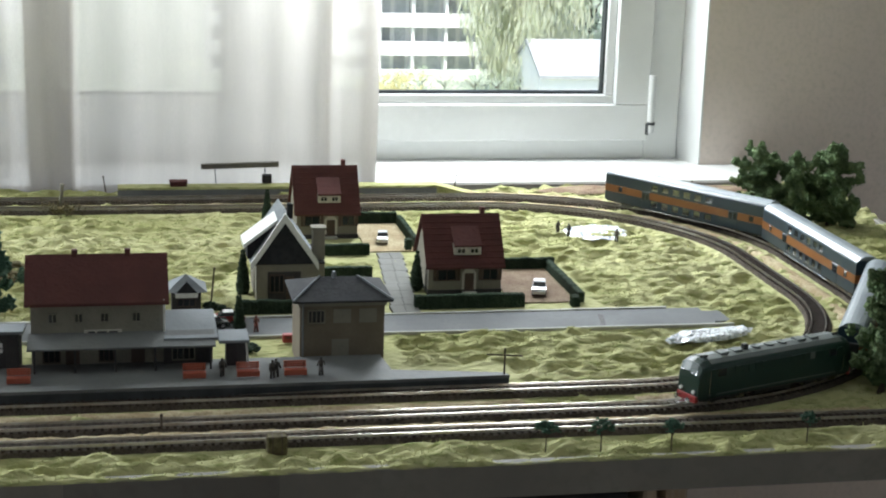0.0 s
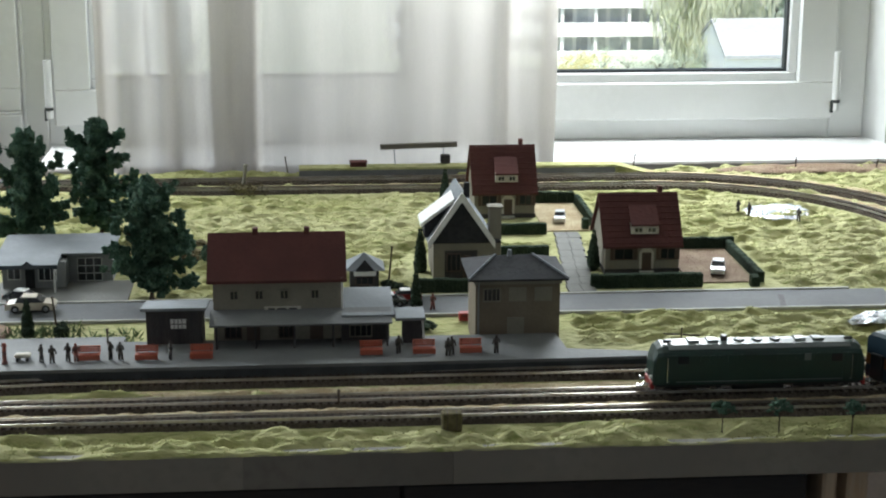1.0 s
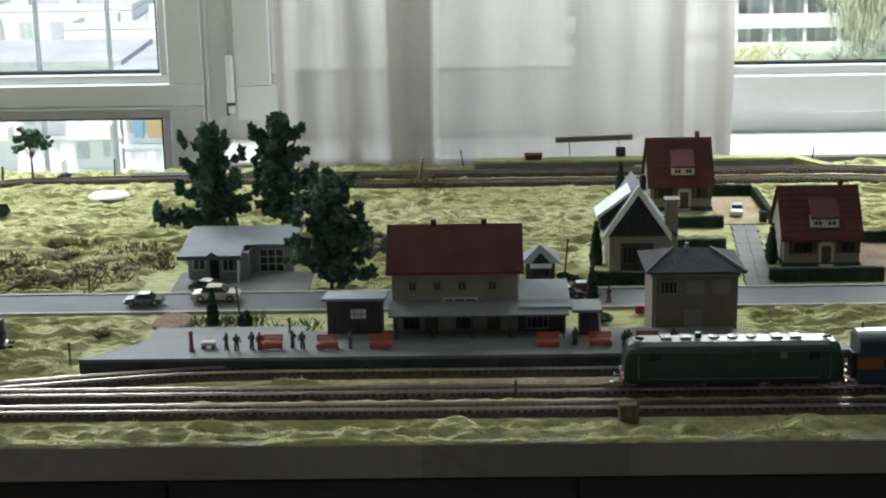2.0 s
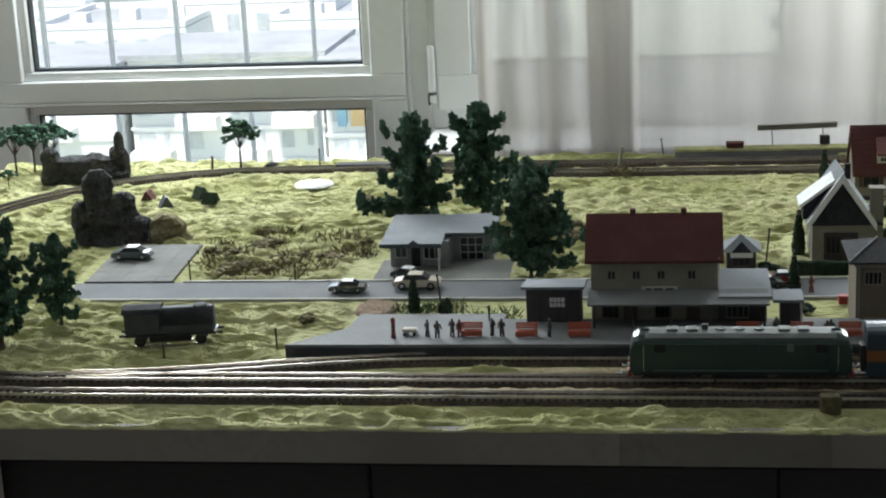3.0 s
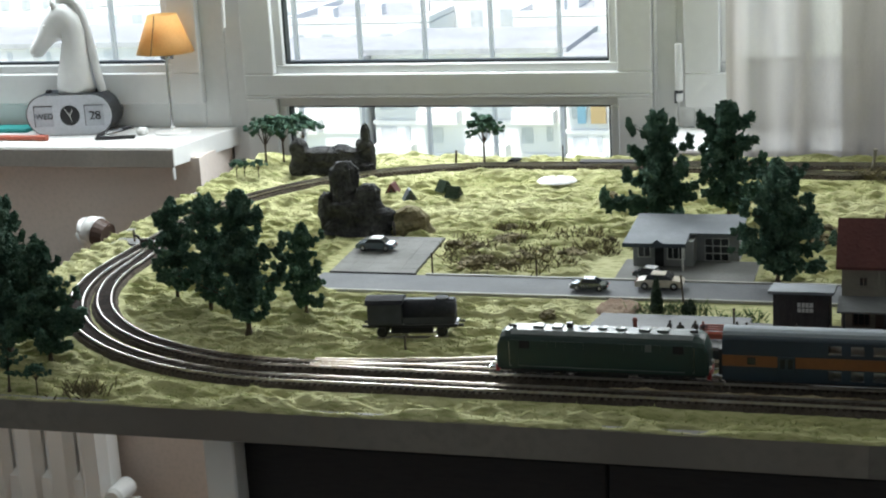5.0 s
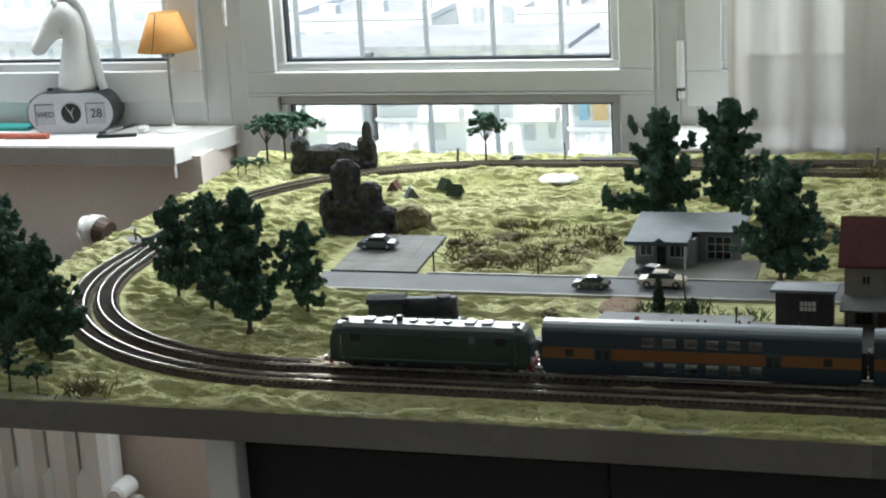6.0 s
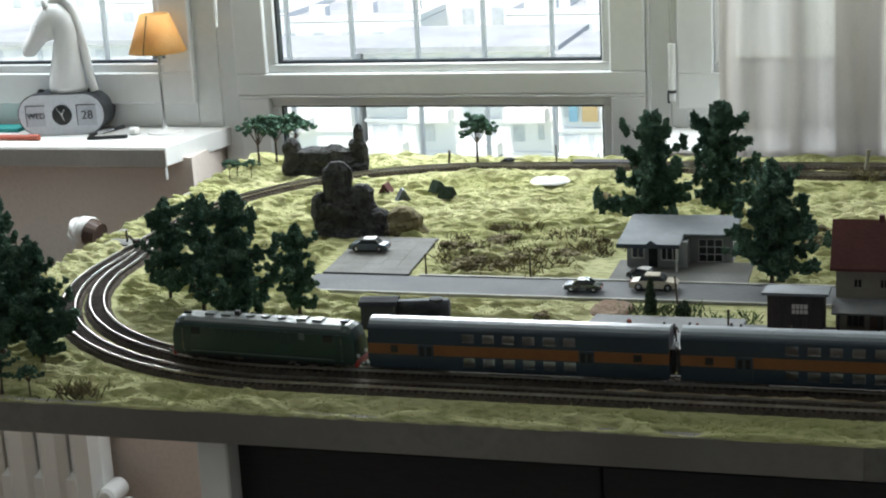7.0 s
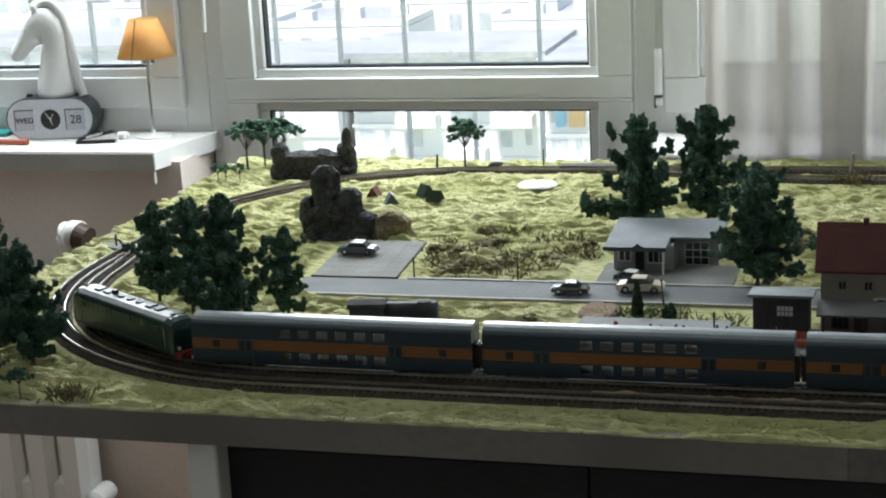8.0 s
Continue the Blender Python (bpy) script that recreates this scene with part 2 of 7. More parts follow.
class Shape:
    """Gathers boxes, tubes and sheets into one mesh."""

    def __init__(self):
        self.v, self.f = [], []

    def add(self, verts, faces):
        n = len(self.v)
        self.v += [tuple(p) for p in verts]
        self.f += [tuple(n + i for i in face) for face in faces]
        return self

    def box(self, x0, x1, y0, y1, z0, z1, b=0.0):
        lo, hi = (x0, y0, z0), (x1, y1, z1)
        if not b:
            v = [(x, y, z) for z in (z0, z1) for y in (y0, y1) for x in (x0, x1)]
            return self.add(v, [(0, 2, 3, 1), (4, 5, 7, 6), (0, 1, 5, 4), (2, 6, 7, 3), (0, 4, 6, 2), (1, 3, 7, 5)])
        index, v = {}, []
        for s in [(i, j, k) for i in (0, 1) for j in (0, 1) for k in (0, 1)]:
            for a in range(3):
                p = [(hi if s[n] else lo)[n] + (0 if n == a else (-b if s[n] else b)) for n in range(3)]
                index[s, a] = len(v)
                v.append(p)
        f = []
        for a in range(3):
            o = [n for n in range(3) if n != a]
            for side in (0, 1):
                ring = []
                for i, j in ((0, 0), (1, 0), (1, 1), (0, 1)):
                    s = [0, 0, 0]
                    s[a], s[o[0]], s[o[1]] = side, i, j
                    ring.append(index[tuple(s), a])
                f.append(ring)
            for i in (0, 1):
                for j in (0, 1):
                    s = [0, 0, 0]
                    s[o[0]], s[o[1]] = i, j
                    t = list(s)
                    t[a] = 1
                    f.append([index[tuple(s), o[0]], index[tuple(t), o[0]], index[tuple(t), o[1]], index[tuple(s), o[1]]])
        for s in [(i, j, k) for i in (0, 1) for j in (0, 1) for k in (0, 1)]:
            f.append([index[s, 0], index[s, 1], index[s, 2]])
        return self.add(v, f)

    def tube(self, p0, p1, r0, r1=None, n=8, caps=True):
        p0, p1 = Vector(p0), Vector(p1)
        r1 = r0 if r1 is None else r1
        q = (p1 - p0).to_track_quat("Z", "Y").to_matrix()
        ring = [(math.cos(2 * math.pi * i / n), math.sin(2 * math.pi * i / n)) for i in range(n)]
        v = [p0 + q @ Vector((c * r0, s * r0, 0)) for c, s in ring] + [p1 + q @ Vector((c * r1, s * r1, 0)) for c, s in ring]
        f = [(i, (i + 1) % n, n + (i + 1) % n, n + i) for i in range(n)]
        if caps:
            f += [tuple(range(n))[::-1], tuple(range(n, 2 * n))]
        return self.add(v, f)

    def lathe(self, profile, cx=0.0, cy=0.0, n=24, sx=1.0, sy=1.0):
        v = [(cx + r * sx * math.cos(2 * math.pi * i / n), cy + r * sy * math.sin(2 * math.pi * i / n), z) for r, z in profile for i in range(n)]
        f = [(k * n + i, k * n + (i + 1) % n, (k + 1) * n + (i + 1) % n, (k + 1) * n + i) for k in range(len(profile) - 1) for i in range(n)]
        f += [tuple(range(n))[::-1], tuple((len(profile) - 1) * n + i for i in range(n))]
        return self.add(v, f)

    def prism(self, outline, a0, a1, axis="x"):
        """An outline of two coordinates, drawn out along an axis."""
        put = {"x": lambda a, p: (a, p[0], p[1]), "y": lambda a, p: (p[0], a, p[1]), "z": lambda a, p: (p[0], p[1], a)}[axis]
        n = len(outline)
        v = [put(a0, p) for p in outline] + [put(a1, p) for p in outline]
        return self.add(v, [tuple(range(n)), tuple(range(n, 2 * n))[::-1]] + [(i, n + i, n + (i + 1) % n, (i + 1) % n) for i in range(n)])

    def lump(self, c, r, seed, squash=1.0, n=7, rough=0.45):
        """An uneven foam lump."""
        v, f = [], []
        for j in range(n + 1):
            th = math.pi * j / n
            for i in range(n + 2):
                ph = 2 * math.pi * i / (n + 2)
                d = Vector((math.sin(th) * math.cos(ph), math.sin(th) * math.sin(ph), math.cos(th)))
                k = 1 + rough * noise.noise(d * 2.2 + Vector((seed * 7.3, seed * 3.1, seed)))
                k += rough * 0.5 * noise.noise(d * 5.5 + Vector((seed * 2.3, seed, seed * 5.1)))
                v.append((c[0] + d.x * r * k, c[1] + d.y * r * k, c[2] + d.z * r * k * squash))
        m = n + 2
        for j in range(n):
            for i in range(m):
                f.append((j * m + i, j * m + (i + 1) % m, (j + 1) * m + (i + 1) % m, (j + 1) * m + i))
        return self.add(v, f)

    def mesh(self, name, smooth=False):
        me = bpy.data.meshes.new(name)
        me.from_pydata(self.v, [], self.f)
        bm = bmesh.new()
        bm.from_mesh(me)
        bmesh.ops.remove_doubles(bm, verts=bm.verts, dist=1e-6)
        bmesh.ops.recalc_face_normals(bm, faces=bm.faces)
        bm.to_mesh(me)
        bm.free()
        if smooth:
            me.polygons.foreach_set("use_smooth", [True] * len(me.polygons))
        return me


def part(name, shape, mat, parent=None, label="", smooth=False):
    ob = new(name, shape.mesh(name, smooth))
    ob.data.materials.append(mat)
    if parent is not None:
        ob.parent = parent
    if label:
        ob["label"] = label
    return ob


def thing(name, label, category, m=None, group="", kind=""):
    ob = new(name)
    ob.empty_display_size = 0.01
    if m is not None:
        ob.matrix_basis = m
    return tagged(ob, label, category, group, kind)


def structure(name, shape, mat, label, category, smooth=False):
    return tagged(part(name, shape, mat, None, "", smooth), label, category, "", "structure")


def box(x0, x1, y0, y1, z0, z1, b=0.0):
    return Shape().box(x0, x1, y0, y1, z0, z1, b)


def value_noise(x, y, seed):
    """Smooth random heights between -1 and 1 on arrays of places."""
    rng = np.random.default_rng(seed)
    table = rng.uniform(-1, 1, (64, 64))
    ix, iy = np.floor(x).astype(int), np.floor(y).astype(int)
    fx, fy = x - ix, y - iy
    fx, fy = fx * fx * (3 - 2 * fx), fy * fy * (3 - 2 * fy)
    at = lambda i, j: table[i % 64, j % 64]
    return (at(ix, iy) * (1 - fx) + at(ix + 1, iy) * fx) * (1 - fy) + (at(ix, iy + 1) * (1 - fx) + at(ix + 1, iy + 1) * fx) * fy


# ---- the room ----
FLOOR_Z, CEIL_Z, SILL_Z = -0.75, 1.75, -0.007
structure("floor", box(-3.0, 2.6, -1.8, 2.95, FLOOR_Z - 0.1, FLOOR_Z), PARQUET, "brown wooden room floor", "floor")
structure("ceiling", box(-3.0, 2.6, -1.8, 2.95, CEIL_Z, CEIL_Z + 0.1), CEIL, "white painted room ceiling", "ceiling")
structure("wall_south", box(-3.0, 2.6, -1.9, -1.8, FLOOR_Z, CEIL_Z), ROOM, "pale grey painted wall", "wall")
structure("wall_west", box(-3.1, -3.0, -1.8, 2.95, FLOOR_Z, CEIL_Z), ROOM, "pale grey painted wall", "wall")
structure("wall_east", box(2.6, 2.7, -1.8, 2.95, FLOOR_Z, CEIL_Z), ROOM, "pale grey painted wall", "wall")
_w = Shape()
_w.prism([(1.036, 2.79), (2.6, 2.79), (2.6, 2.95), (1.013, 2.95), (1.013, 2.862)], FLOOR_Z, CEIL_Z, "z")
_w.box(-0.43, 1.013, 2.79, 2.95, FLOOR_Z, SILL_Z - 0.028)
_w.box(-3.0, -1.290, 2.70, 2.95, FLOOR_Z, SILL_Z - 0.028)
_w.box(-3.0, 1.013, 2.79, 2.95, 1.28, CEIL_Z)
_w.box(-3.0, -2.5, 2.79, 2.95, SILL_Z - 0.028, 1.28)
structure("wall_north", _w, WALL, "warm white window wall with deep openings", "wall")

# Added lining; its white puts the window light on the reveal into colour.
structure("window_reveal", Shape().prism([(1.010, 2.861), (1.0332, 2.7885), (1.0362, 2.7885), (1.0135, 2.861)], SILL_Z, 1.28, "z"), WHITE, "splayed window reveal lined white for window light", "reveal")


def sill(name, x0, x1, back=0.0):
    """A thick stone slab with a rounded front edge and a drip lip under it."""
    s = Shape().prism([(x0, 2.655), (x1, 2.655), (x1 + back, 2.852), (x0, 2.852)], SILL_Z - 0.034, SILL_Z, "z")
    slab = structure(name, s, SILL, "white polished stone window sill", "window sill")
    # The front edge has its own darker grey than the slab.
    edge = Shape().prism([(2.651, SILL_Z - 0.036), (2.6545, SILL_Z - 0.036), (2.6545, SILL_Z - 0.001), (2.653, SILL_Z - 0.001), (2.651, SILL_Z - 0.004)], x0, x1)
    part("sill_edge", edge, EDGE, slab, "grey front edge")
    return slab


part("drip_lip", box(-1.3235, -1.3185, 2.6515, 2.658, SILL_Z - 0.060, SILL_Z - 0.0365, 0.002), SILL, sill("window_sill_1", -2.6, -1.318, 0.046), "white broken drip lip")
sill("window_sill_2", -0.425, 1.10)


def sash(parent, x0, x1, z0, z1, w=0.062, y=2.832, low=None, top=None):
    """One casement with a stepped bead, a dark gasket and a pane."""
    f = Shape()
    low, top = low or w, top or w
    for a in ((x0, x1, z0, z0 + low), (x0, x1, z1 - top, z1), (x0, x0 + w, z0 + low, z1 - top), (x1 - w, x1, z0 + low, z1 - top)):
        f.box(a[0], a[1], y, y + 0.05, a[2], a[3], 0.002)
    casement = part("sash", f, WHITE, parent)
    i0, i1, k0, k1, b = x0 + w, x1 - w, z0 + low, z1 - top, 0.016
    g = Shape()
    for a in ((i0, i1, k0, k0 + b), (i0, i1, k1 - b, k1), (i0, i0 + b, k0 + b, k1 - b), (i1 - b, i1, k0 + b, k1 - b)):
        g.box(a[0], a[1], y + 0.012, y + 0.045, a[2], a[3], 0.002)
    part("glazing_bead", g, WHITE, casement)
    d = Shape()
    j0, j1, l0, l1, e = i0 + b, i1 - b, k0 + b, k1 - b, 0.0042
    for a in ((j0, j1, l0, l0 + e), (j0, j1, l1 - e, l1), (j0, j0 + e, l0 + e, l1 - e), (j1 - e, j1, l0 + e, l1 - e)):
        d.box(a[0], a[1], y + 0.022, y + 0.04, a[2], a[3])
    part("gasket", d, GASKET, casement, "thin dark rubber gasket")
    pane = part("pane", box(j0, j1, y + 0.03, y + 0.034, l0, l1), CLEAR, casement, "clear glass pane")
    pane.visible_shadow = False
    return casement


def hinge(parent, x, z0, z1):
    h = Shape().tube((x, 2.826, z0), (x, 2.826, z1), 0.0065, n=12)
    h = part("hinge", h, WHITE, parent)
    part("hinge_pin", Shape().tube((x, 2.824, z0 + 0.014), (x, 2.824, z0 + 0.019), 0.0075, n=12).box(x - 0.008, x - 0.004, 2.822, 2.83, z0 - 0.004, z0 + 0.016), GASKET, h, "dark hinge pin ring")


def window_frame(parent, x0, x1, z0, z1, left, right, bottom, bars=()):
    f = Shape()
    f.box(x0, x0 + left, 2.85, 2.93, z0, z1, 0.002)
    f.box(x1 - right, x1, 2.85, 2.93, z0, z1, 0.002)
    f.box(x0 + left, x1 - right, 2.85, 2.93, z0, z0 + bottom, 0.002)
    f.box(x0 + left, x1 - right, 2.85, 2.93, z1 - 0.05, z1, 0.002)
    for a, b in bars:
        f.box(a, b, 2.85, 2.93, z0 + bottom, z1 - 0.05, 0.002)
    return part("window_frame", f, WHITE, parent)


_win = thing("window_1", "white casement window over the deep sill", "window", kind="structure")
window_frame(_win, -2.5, -1.286, SILL_Z, 1.28, 0.05, 0.05, 0.05)
sash(_win, -2.46, -1.334, 0.041, 1.24, 0.060)
_win = thing("window_2", "white balcony door with an upper and a lower pane", "balcony door", kind="structure")
window_frame(_win, -1.286, -0.43, FLOOR_Z, 1.28, 0.055, 0.057, 0.05)
sash(_win, -1.245, -0.472, 0.0565, 1.24, 0.062, low=0.040)
sash(_win, -1.245, -0.472, -0.70, 0.056, 0.062, top=0.006)
_win = thing("window_3", "white double casement window behind the curtain", "window", kind="structure")
window_frame(_win, -0.43, 1.012, SILL_Z, 1.28, 0.03, 0.064, 0.036, ((0.24, 0.30),))
sash(_win, -0.416, 0.262, 0.030, 1.24, 0.062)
sash(_win, 0.278, 0.949, 0.030, 1.24, 0.066)
hinge(_win, -0.424, 0.045, 0.145)
hinge(_win, 0.951, 0.046, 0.150)
_w = Shape()
_w.tube((-0.468, 2.845, 0), (-0.468, 2.845, 1.2), 0.004, n=6)
part("cover_strip", _w, WHITE, _win)

# blind cord beside the balcony door
_c = thing("rope", "thin white rope hanging beside the balcony door", "rope")
_w = Shape()
for k in range(8):
    _w.tube((-1.262 + 0.004 * math.sin(k * 0.5), 2.80, 0.19 + 0.05 * k), (-1.262 + 0.004 * math.sin(k * 0.5 + 0.5), 2.80, 0.24 + 0.05 * k), 0.003, n=6)
part("strand", _w, TRIM, _c)


def curtain(x0, x1, fold, seed):
    s = Shape()
    n, rows = 170, 10
    for k in range(rows + 1):
        z = -0.62 + 1.9 * k / rows
        for i in range(n + 1):
            u = x0 + (x1 - x0) * i / n
            ph = fold(u)
            s.v.append((u + 0.004 * math.sin(9 * z + u * 30) * (1 - k / rows), 2.622 + ph * (1 - 0.15 * k / rows), z))
    for k in range(rows):
        for i in range(n):
            a = k * (n + 1) + i
            s.f.append((a, a + 1, a + n + 2, a + n + 1))
    return s


def folds(u):
    """Deep folds where the cloth is gathered, shallow waves elsewhere."""
    g = 0.014 * math.sin(u * 75) * (1 if u < -0.06 else 0.22) + 0.006 * math.sin(u * 31 + 1)
    return g + 0.014 * max(0, 1 - abs(u - 0.338) / 0.02) + 0.010 * max(0, 1 - abs(u + 0.07) / 0.015)


_c = thing("curtain", "sheer off-white curtain hanging in soft folds", "curtain")
part("cloth", curtain(-0.318, 0.417, folds, 1), CURTAIN, _c, smooth=True)
_w = curtain(-0.138, -0.062, lambda u: 0.006 * math.sin(u * 110 + 1) + 0.018, 2)
part("gathered_cloth", _w, CURTAIN, _c, smooth=True)
_w = curtain(0.330, 0.346, lambda u: 0.016, 3)
part("seam", _w, CURTAIN, _c, smooth=True)
_w = curtain(-0.210, -0.188, lambda u: 0.006 * math.sin(u * 110 + 1) + 0.018, 4)
part("gathered_cloth", _w, CURTAIN, _c, smooth=True)
_w = curtain(-0.317, -0.292, lambda u: 0.008 * math.sin(u * 130) + 0.018, 5)
part("hem", _w, CURTAIN, _c, smooth=True)
_w = curtain(0.395, 0.416, lambda u: 0.004 * math.sin(u * 130) + 0.018, 6)
part("hem", _w, CURTAIN, _c, smooth=True)

# ---- under the layout ----
_t = thing("sideboard", "black-brown sideboard under the layout board", "sideboard")
part("carcass", box(-0.690, 0.485, 1.46, 2.40, FLOOR_Z, -0.036, 0.003), DARKWOOD, _t)
for _k in range(3):
    part("door", box(-0.687 + 0.391 * _k, -0.2972 + 0.391 * _k, 1.442, 1.459, FLOOR_Z + 0.06, -0.06, 0.002), DARKWOOD, _t)


def leg(x0, x1, mat, label):
    t = thing("trestle_leg", label, "table leg")
    part("post", box(x0, x1, 1.44, 1.50, FLOOR_Z, -0.034, 0.003), mat, t)
    part("rail", box(x0 + 0.004, x1 - 0.004, 1.50, 2.44, -0.12, -0.034, 0.003), mat, t)


leg(0.50, 0.514, PALEWOOD, "pale wooden table leg under the layout board")
leg(0.524, 0.545, PALEWOOD, "pale wooden table leg under the layout board")


_t = thing("trestle_leg", "white painted table leg at the board corner", "table leg")
part("post", box(-0.700, -0.667, 1.400, 1.430, FLOOR_Z, -0.0365, 0.002), WHITEPAINT, _t)


def radiator():
    t = thing("radiator", "white column radiator under the window sill", "radiator")
    for k in range(10):
        x = -2.160 + 0.070 * k
        part("column", box(x - 0.0315, x + 0.0315, 2.60, 2.675, -0.722, -0.235, 0.016), SILL, t)
    part("header", box(-2.180, -1.505, 2.609, 2.67, -0.712, -0.640, 0.012), SILL, t)
    part("header", box(-2.180, -1.505, 2.609, 2.67, -0.290, -0.245, 0.012), SILL, t)
    part("pipe", Shape().tube((-1.51, 2.64, -0.70), (-1.455, 2.64, -0.70), 0.008).tube((-1.455, 2.64, -0.70), (-1.455, 2.64, FLOOR_Z), 0.008), SILL, t)
    part("valve", Shape().tube((-1.478, 2.64, -0.672), (-1.478, 2.585, -0.672), 0.020, 0.019, 20).tube((-1.478, 2.585, -0.672), (-1.478, 2.579, -0.672), 0.019, 0.012, 20), SILL, t)
    s = Shape()
    bend = [((-1.489, 2.63, -0.235), 0.010), ((-1.492, 2.62, -0.185), 0.012), ((-1.490, 2.61, -0.158), 0.018), ((-1.478, 2.605, -0.148), 0.024), ((-1.459, 2.600, -0.152), 0.028)]
    for (p, r), (q, w) in zip(bend, bend[1:]):
        s.tube(p, q, r, w, 18)
    part("thermostat", s, SILL, t, "white flared thermostat", True)
    part("knob", Shape().tube((-1.458, 2.600, -0.153), (-1.436, 2.596, -0.158), 0.026, 0.022, 18), DOOR, t, "brown valve knob")


radiator()

# ---- layout board ----
BX0, BX1, BY0, BY1 = -1.115, 1.17, 1.385, 2.578
_b = thing("layout_board", "grey-edged model railway board with grass mat", "model railway board")
part("baseboard", box(BX0 + 0.002, BX1 - 0.002, BY0 + 0.012, BY1 - 0.002, -0.034, -0.012), FASCIA, _b)
# The middle fascia piece is a darker grey than its neighbours.
for _x0, _x1, _m in ((BX0, -0.0512, FASCIA), (-0.051, 0.1372, FASCIA_DARK), (0.1374, BX1, FASCIA)):
    part("fascia", box(_x0, _x1, BY0, BY0 + 0.012, -0.036, -0.003, 0.0003), _m, _b)
part("side_edge", box(BX0, BX0 + 0.012, BY0 + 0.013, BY1, -0.036, -0.004, 0.0015), FASCIA, _b)
part("side_edge", box(BX1 - 0.012, BX1, BY0 + 0.013, BY1, -0.036, -0.004, 0.0015), FASCIA, _b)

# ---- track plan ----
FRONT_Y, BACK_Y = 1.507, 2.497     # the train's track before the platform and along the window


def arc(c, r, a0, a1, n=48):
    return [(c[0] + r * math.cos(radians(a0 + (a1 - a0) * i / n)), c[1] + r * math.sin(radians(a0 + (a1 - a0) * i / n))) for i in range(n + 1)]


def line(a, b, n=24):
    return [(a[0] + (b[0] - a[0]) * i / n, a[1] + (b[1] - a[1]) * i / n) for i in range(n + 1)]


def ease(a, b, n=24):
    """A gentle S between two parallel tracks."""
    return [(a[0] + (b[0] - a[0]) * i / n, a[1] + (b[1] - a[1]) * (i / n) ** 2 * (3 - 2 * i / n)) for i in range(n + 1)]


def resample(pts, step):
    p = np.array(pts)
    d = np.r_[0, np.cumsum(np.hypot(*np.diff(p, axis=0).T))]
    keep = np.r_[True, np.diff(d) > 1e-6]
    p, d = p[keep], d[keep]
    s = np.linspace(0, d[-1], max(2, int(d[-1] / step)))
    return np.c_[np.interp(s, d, p[:, 0]), np.interp(s, d, p[:, 1])]


def bend(x1, r, y_back, y_front):
    """From the back straight round the bend by the trees to the front straight."""
    c = x1 - r
    return arc((c, y_back - r), r, 90, 0, 36) + line((x1, y_back - r), (x1, y_front + r), 10)[1:] + arc((c, y_front + r), r, 0, -90, 36)[1:]


def far_bend(x0, r, y_front, y_back):
    c = x0 + r
    return arc((c, y_front + r), r, -90, -180, 36) + line((x0, y_front + r), (x0, y_back - r), 10)[1:] + arc((c, y_back - r), r, -180, -270, 36)[1:]


TRAIN_WAY = line((-0.40, BACK_Y), (0.52, BACK_Y), 40) + bend(0.92, 0.40, BACK_Y, FRONT_Y)[1:] + line((0.52, FRONT_Y), (-0.64, FRONT_Y), 60)[1:] + arc((-0.64, FRONT_Y + 0.36), 0.36, -90, -180, 48)[1:] + line((-1.0, FRONT_Y + 0.36), (-1.024, 2.10), 12)[1:]
_way = np.array(TRAIN_WAY)
_run = np.r_[0, np.cumsum(np.hypot(*np.diff(_way, axis=0).T))]
_zero = _run[np.argmin(np.hypot(_way[:, 0] - 0.52, _way[:, 1] - FRONT_Y))] + 0.09


def train_place(s):
    """The place on the train's track, s metres from a mark on the front straight, growing along the way it goes."""
    return Vector((np.interp(s + _zero, _run, _way[:, 0]), np.interp(s + _zero, _run, _way[:, 1]), 0))


TRACKS = {
    "main": TRAIN_WAY,
    "outer": line((1.12, 1.455), (-0.63, 1.461), 80) + far_bend(-1.03, 0.40, 1.461, 2.482)[1:] + line((-0.63, 2.482), (-0.40, 2.4965), 12)[1:],
    "inner": bend(0.85, 0.335, 2.432, 1.572) + line((0.515, 1.572), (-0.22, 1.572), 40)[1:] + ease((-0.22, 1.572), (-0.62, 1.514), 30)[1:],
    "back_inner": line((0.515, 2.432), (-0.12, 2.432), 30) + ease((-0.12, 2.432), (-0.46, 2.484), 24)[1:],
}


def strip(pts, w, z0, z1, top=None):
    """A low bed with sloping sides along a line of places."""
    p = resample(pts, 0.012)
    t = np.gradient(p, axis=0)
    nrm = np.c_[-t[:, 1], t[:, 0]] / np.hypot(*t.T)[:, None]
    top = top or w * 0.8
    s = Shape()
    for q, n in zip(p, nrm):
        j = 1 + 0.10 * noise.noise((q[0] * 60, q[1] * 60, 3.0))
        for off, z in ((-w * j / 2, z0), (-top / 2, z1), (top / 2, z1), (w * j / 2, z0)):
            s.v.append((q[0] + n[0] * off, q[1] + n[1] * off, z))
    for i in range(len(p) - 1):
        for k in range(3):
            s.f.append((4 * i + k, 4 * i + k + 1, 4 * i + k + 5, 4 * i + k + 4))
    return s


def rail_shape(pts, off):
    p = resample(pts, 0.012)
    t = np.gradient(p, axis=0)
    nrm = np.c_[-t[:, 1], t[:, 0]] / np.hypot(*t.T)[:, None]
    s = Shape()
    for q, n in zip(p, nrm):
        for o, z in ((-0.0008, 0.0046), (-0.00042, 0.0072), (0.00042, 0.0072), (0.0008, 0.0046)):
            s.v.append((q[0] + n[0] * (off + o), q[1] + n[1] * (off + o), z))
    for i in range(len(p) - 1):
        for k in range(4):
            s.f.append((4 * i + k, 4 * i + (k + 1) % 4, 4 * i + 4 + (k + 1) % 4, 4 * i + 4 + k))
    return s


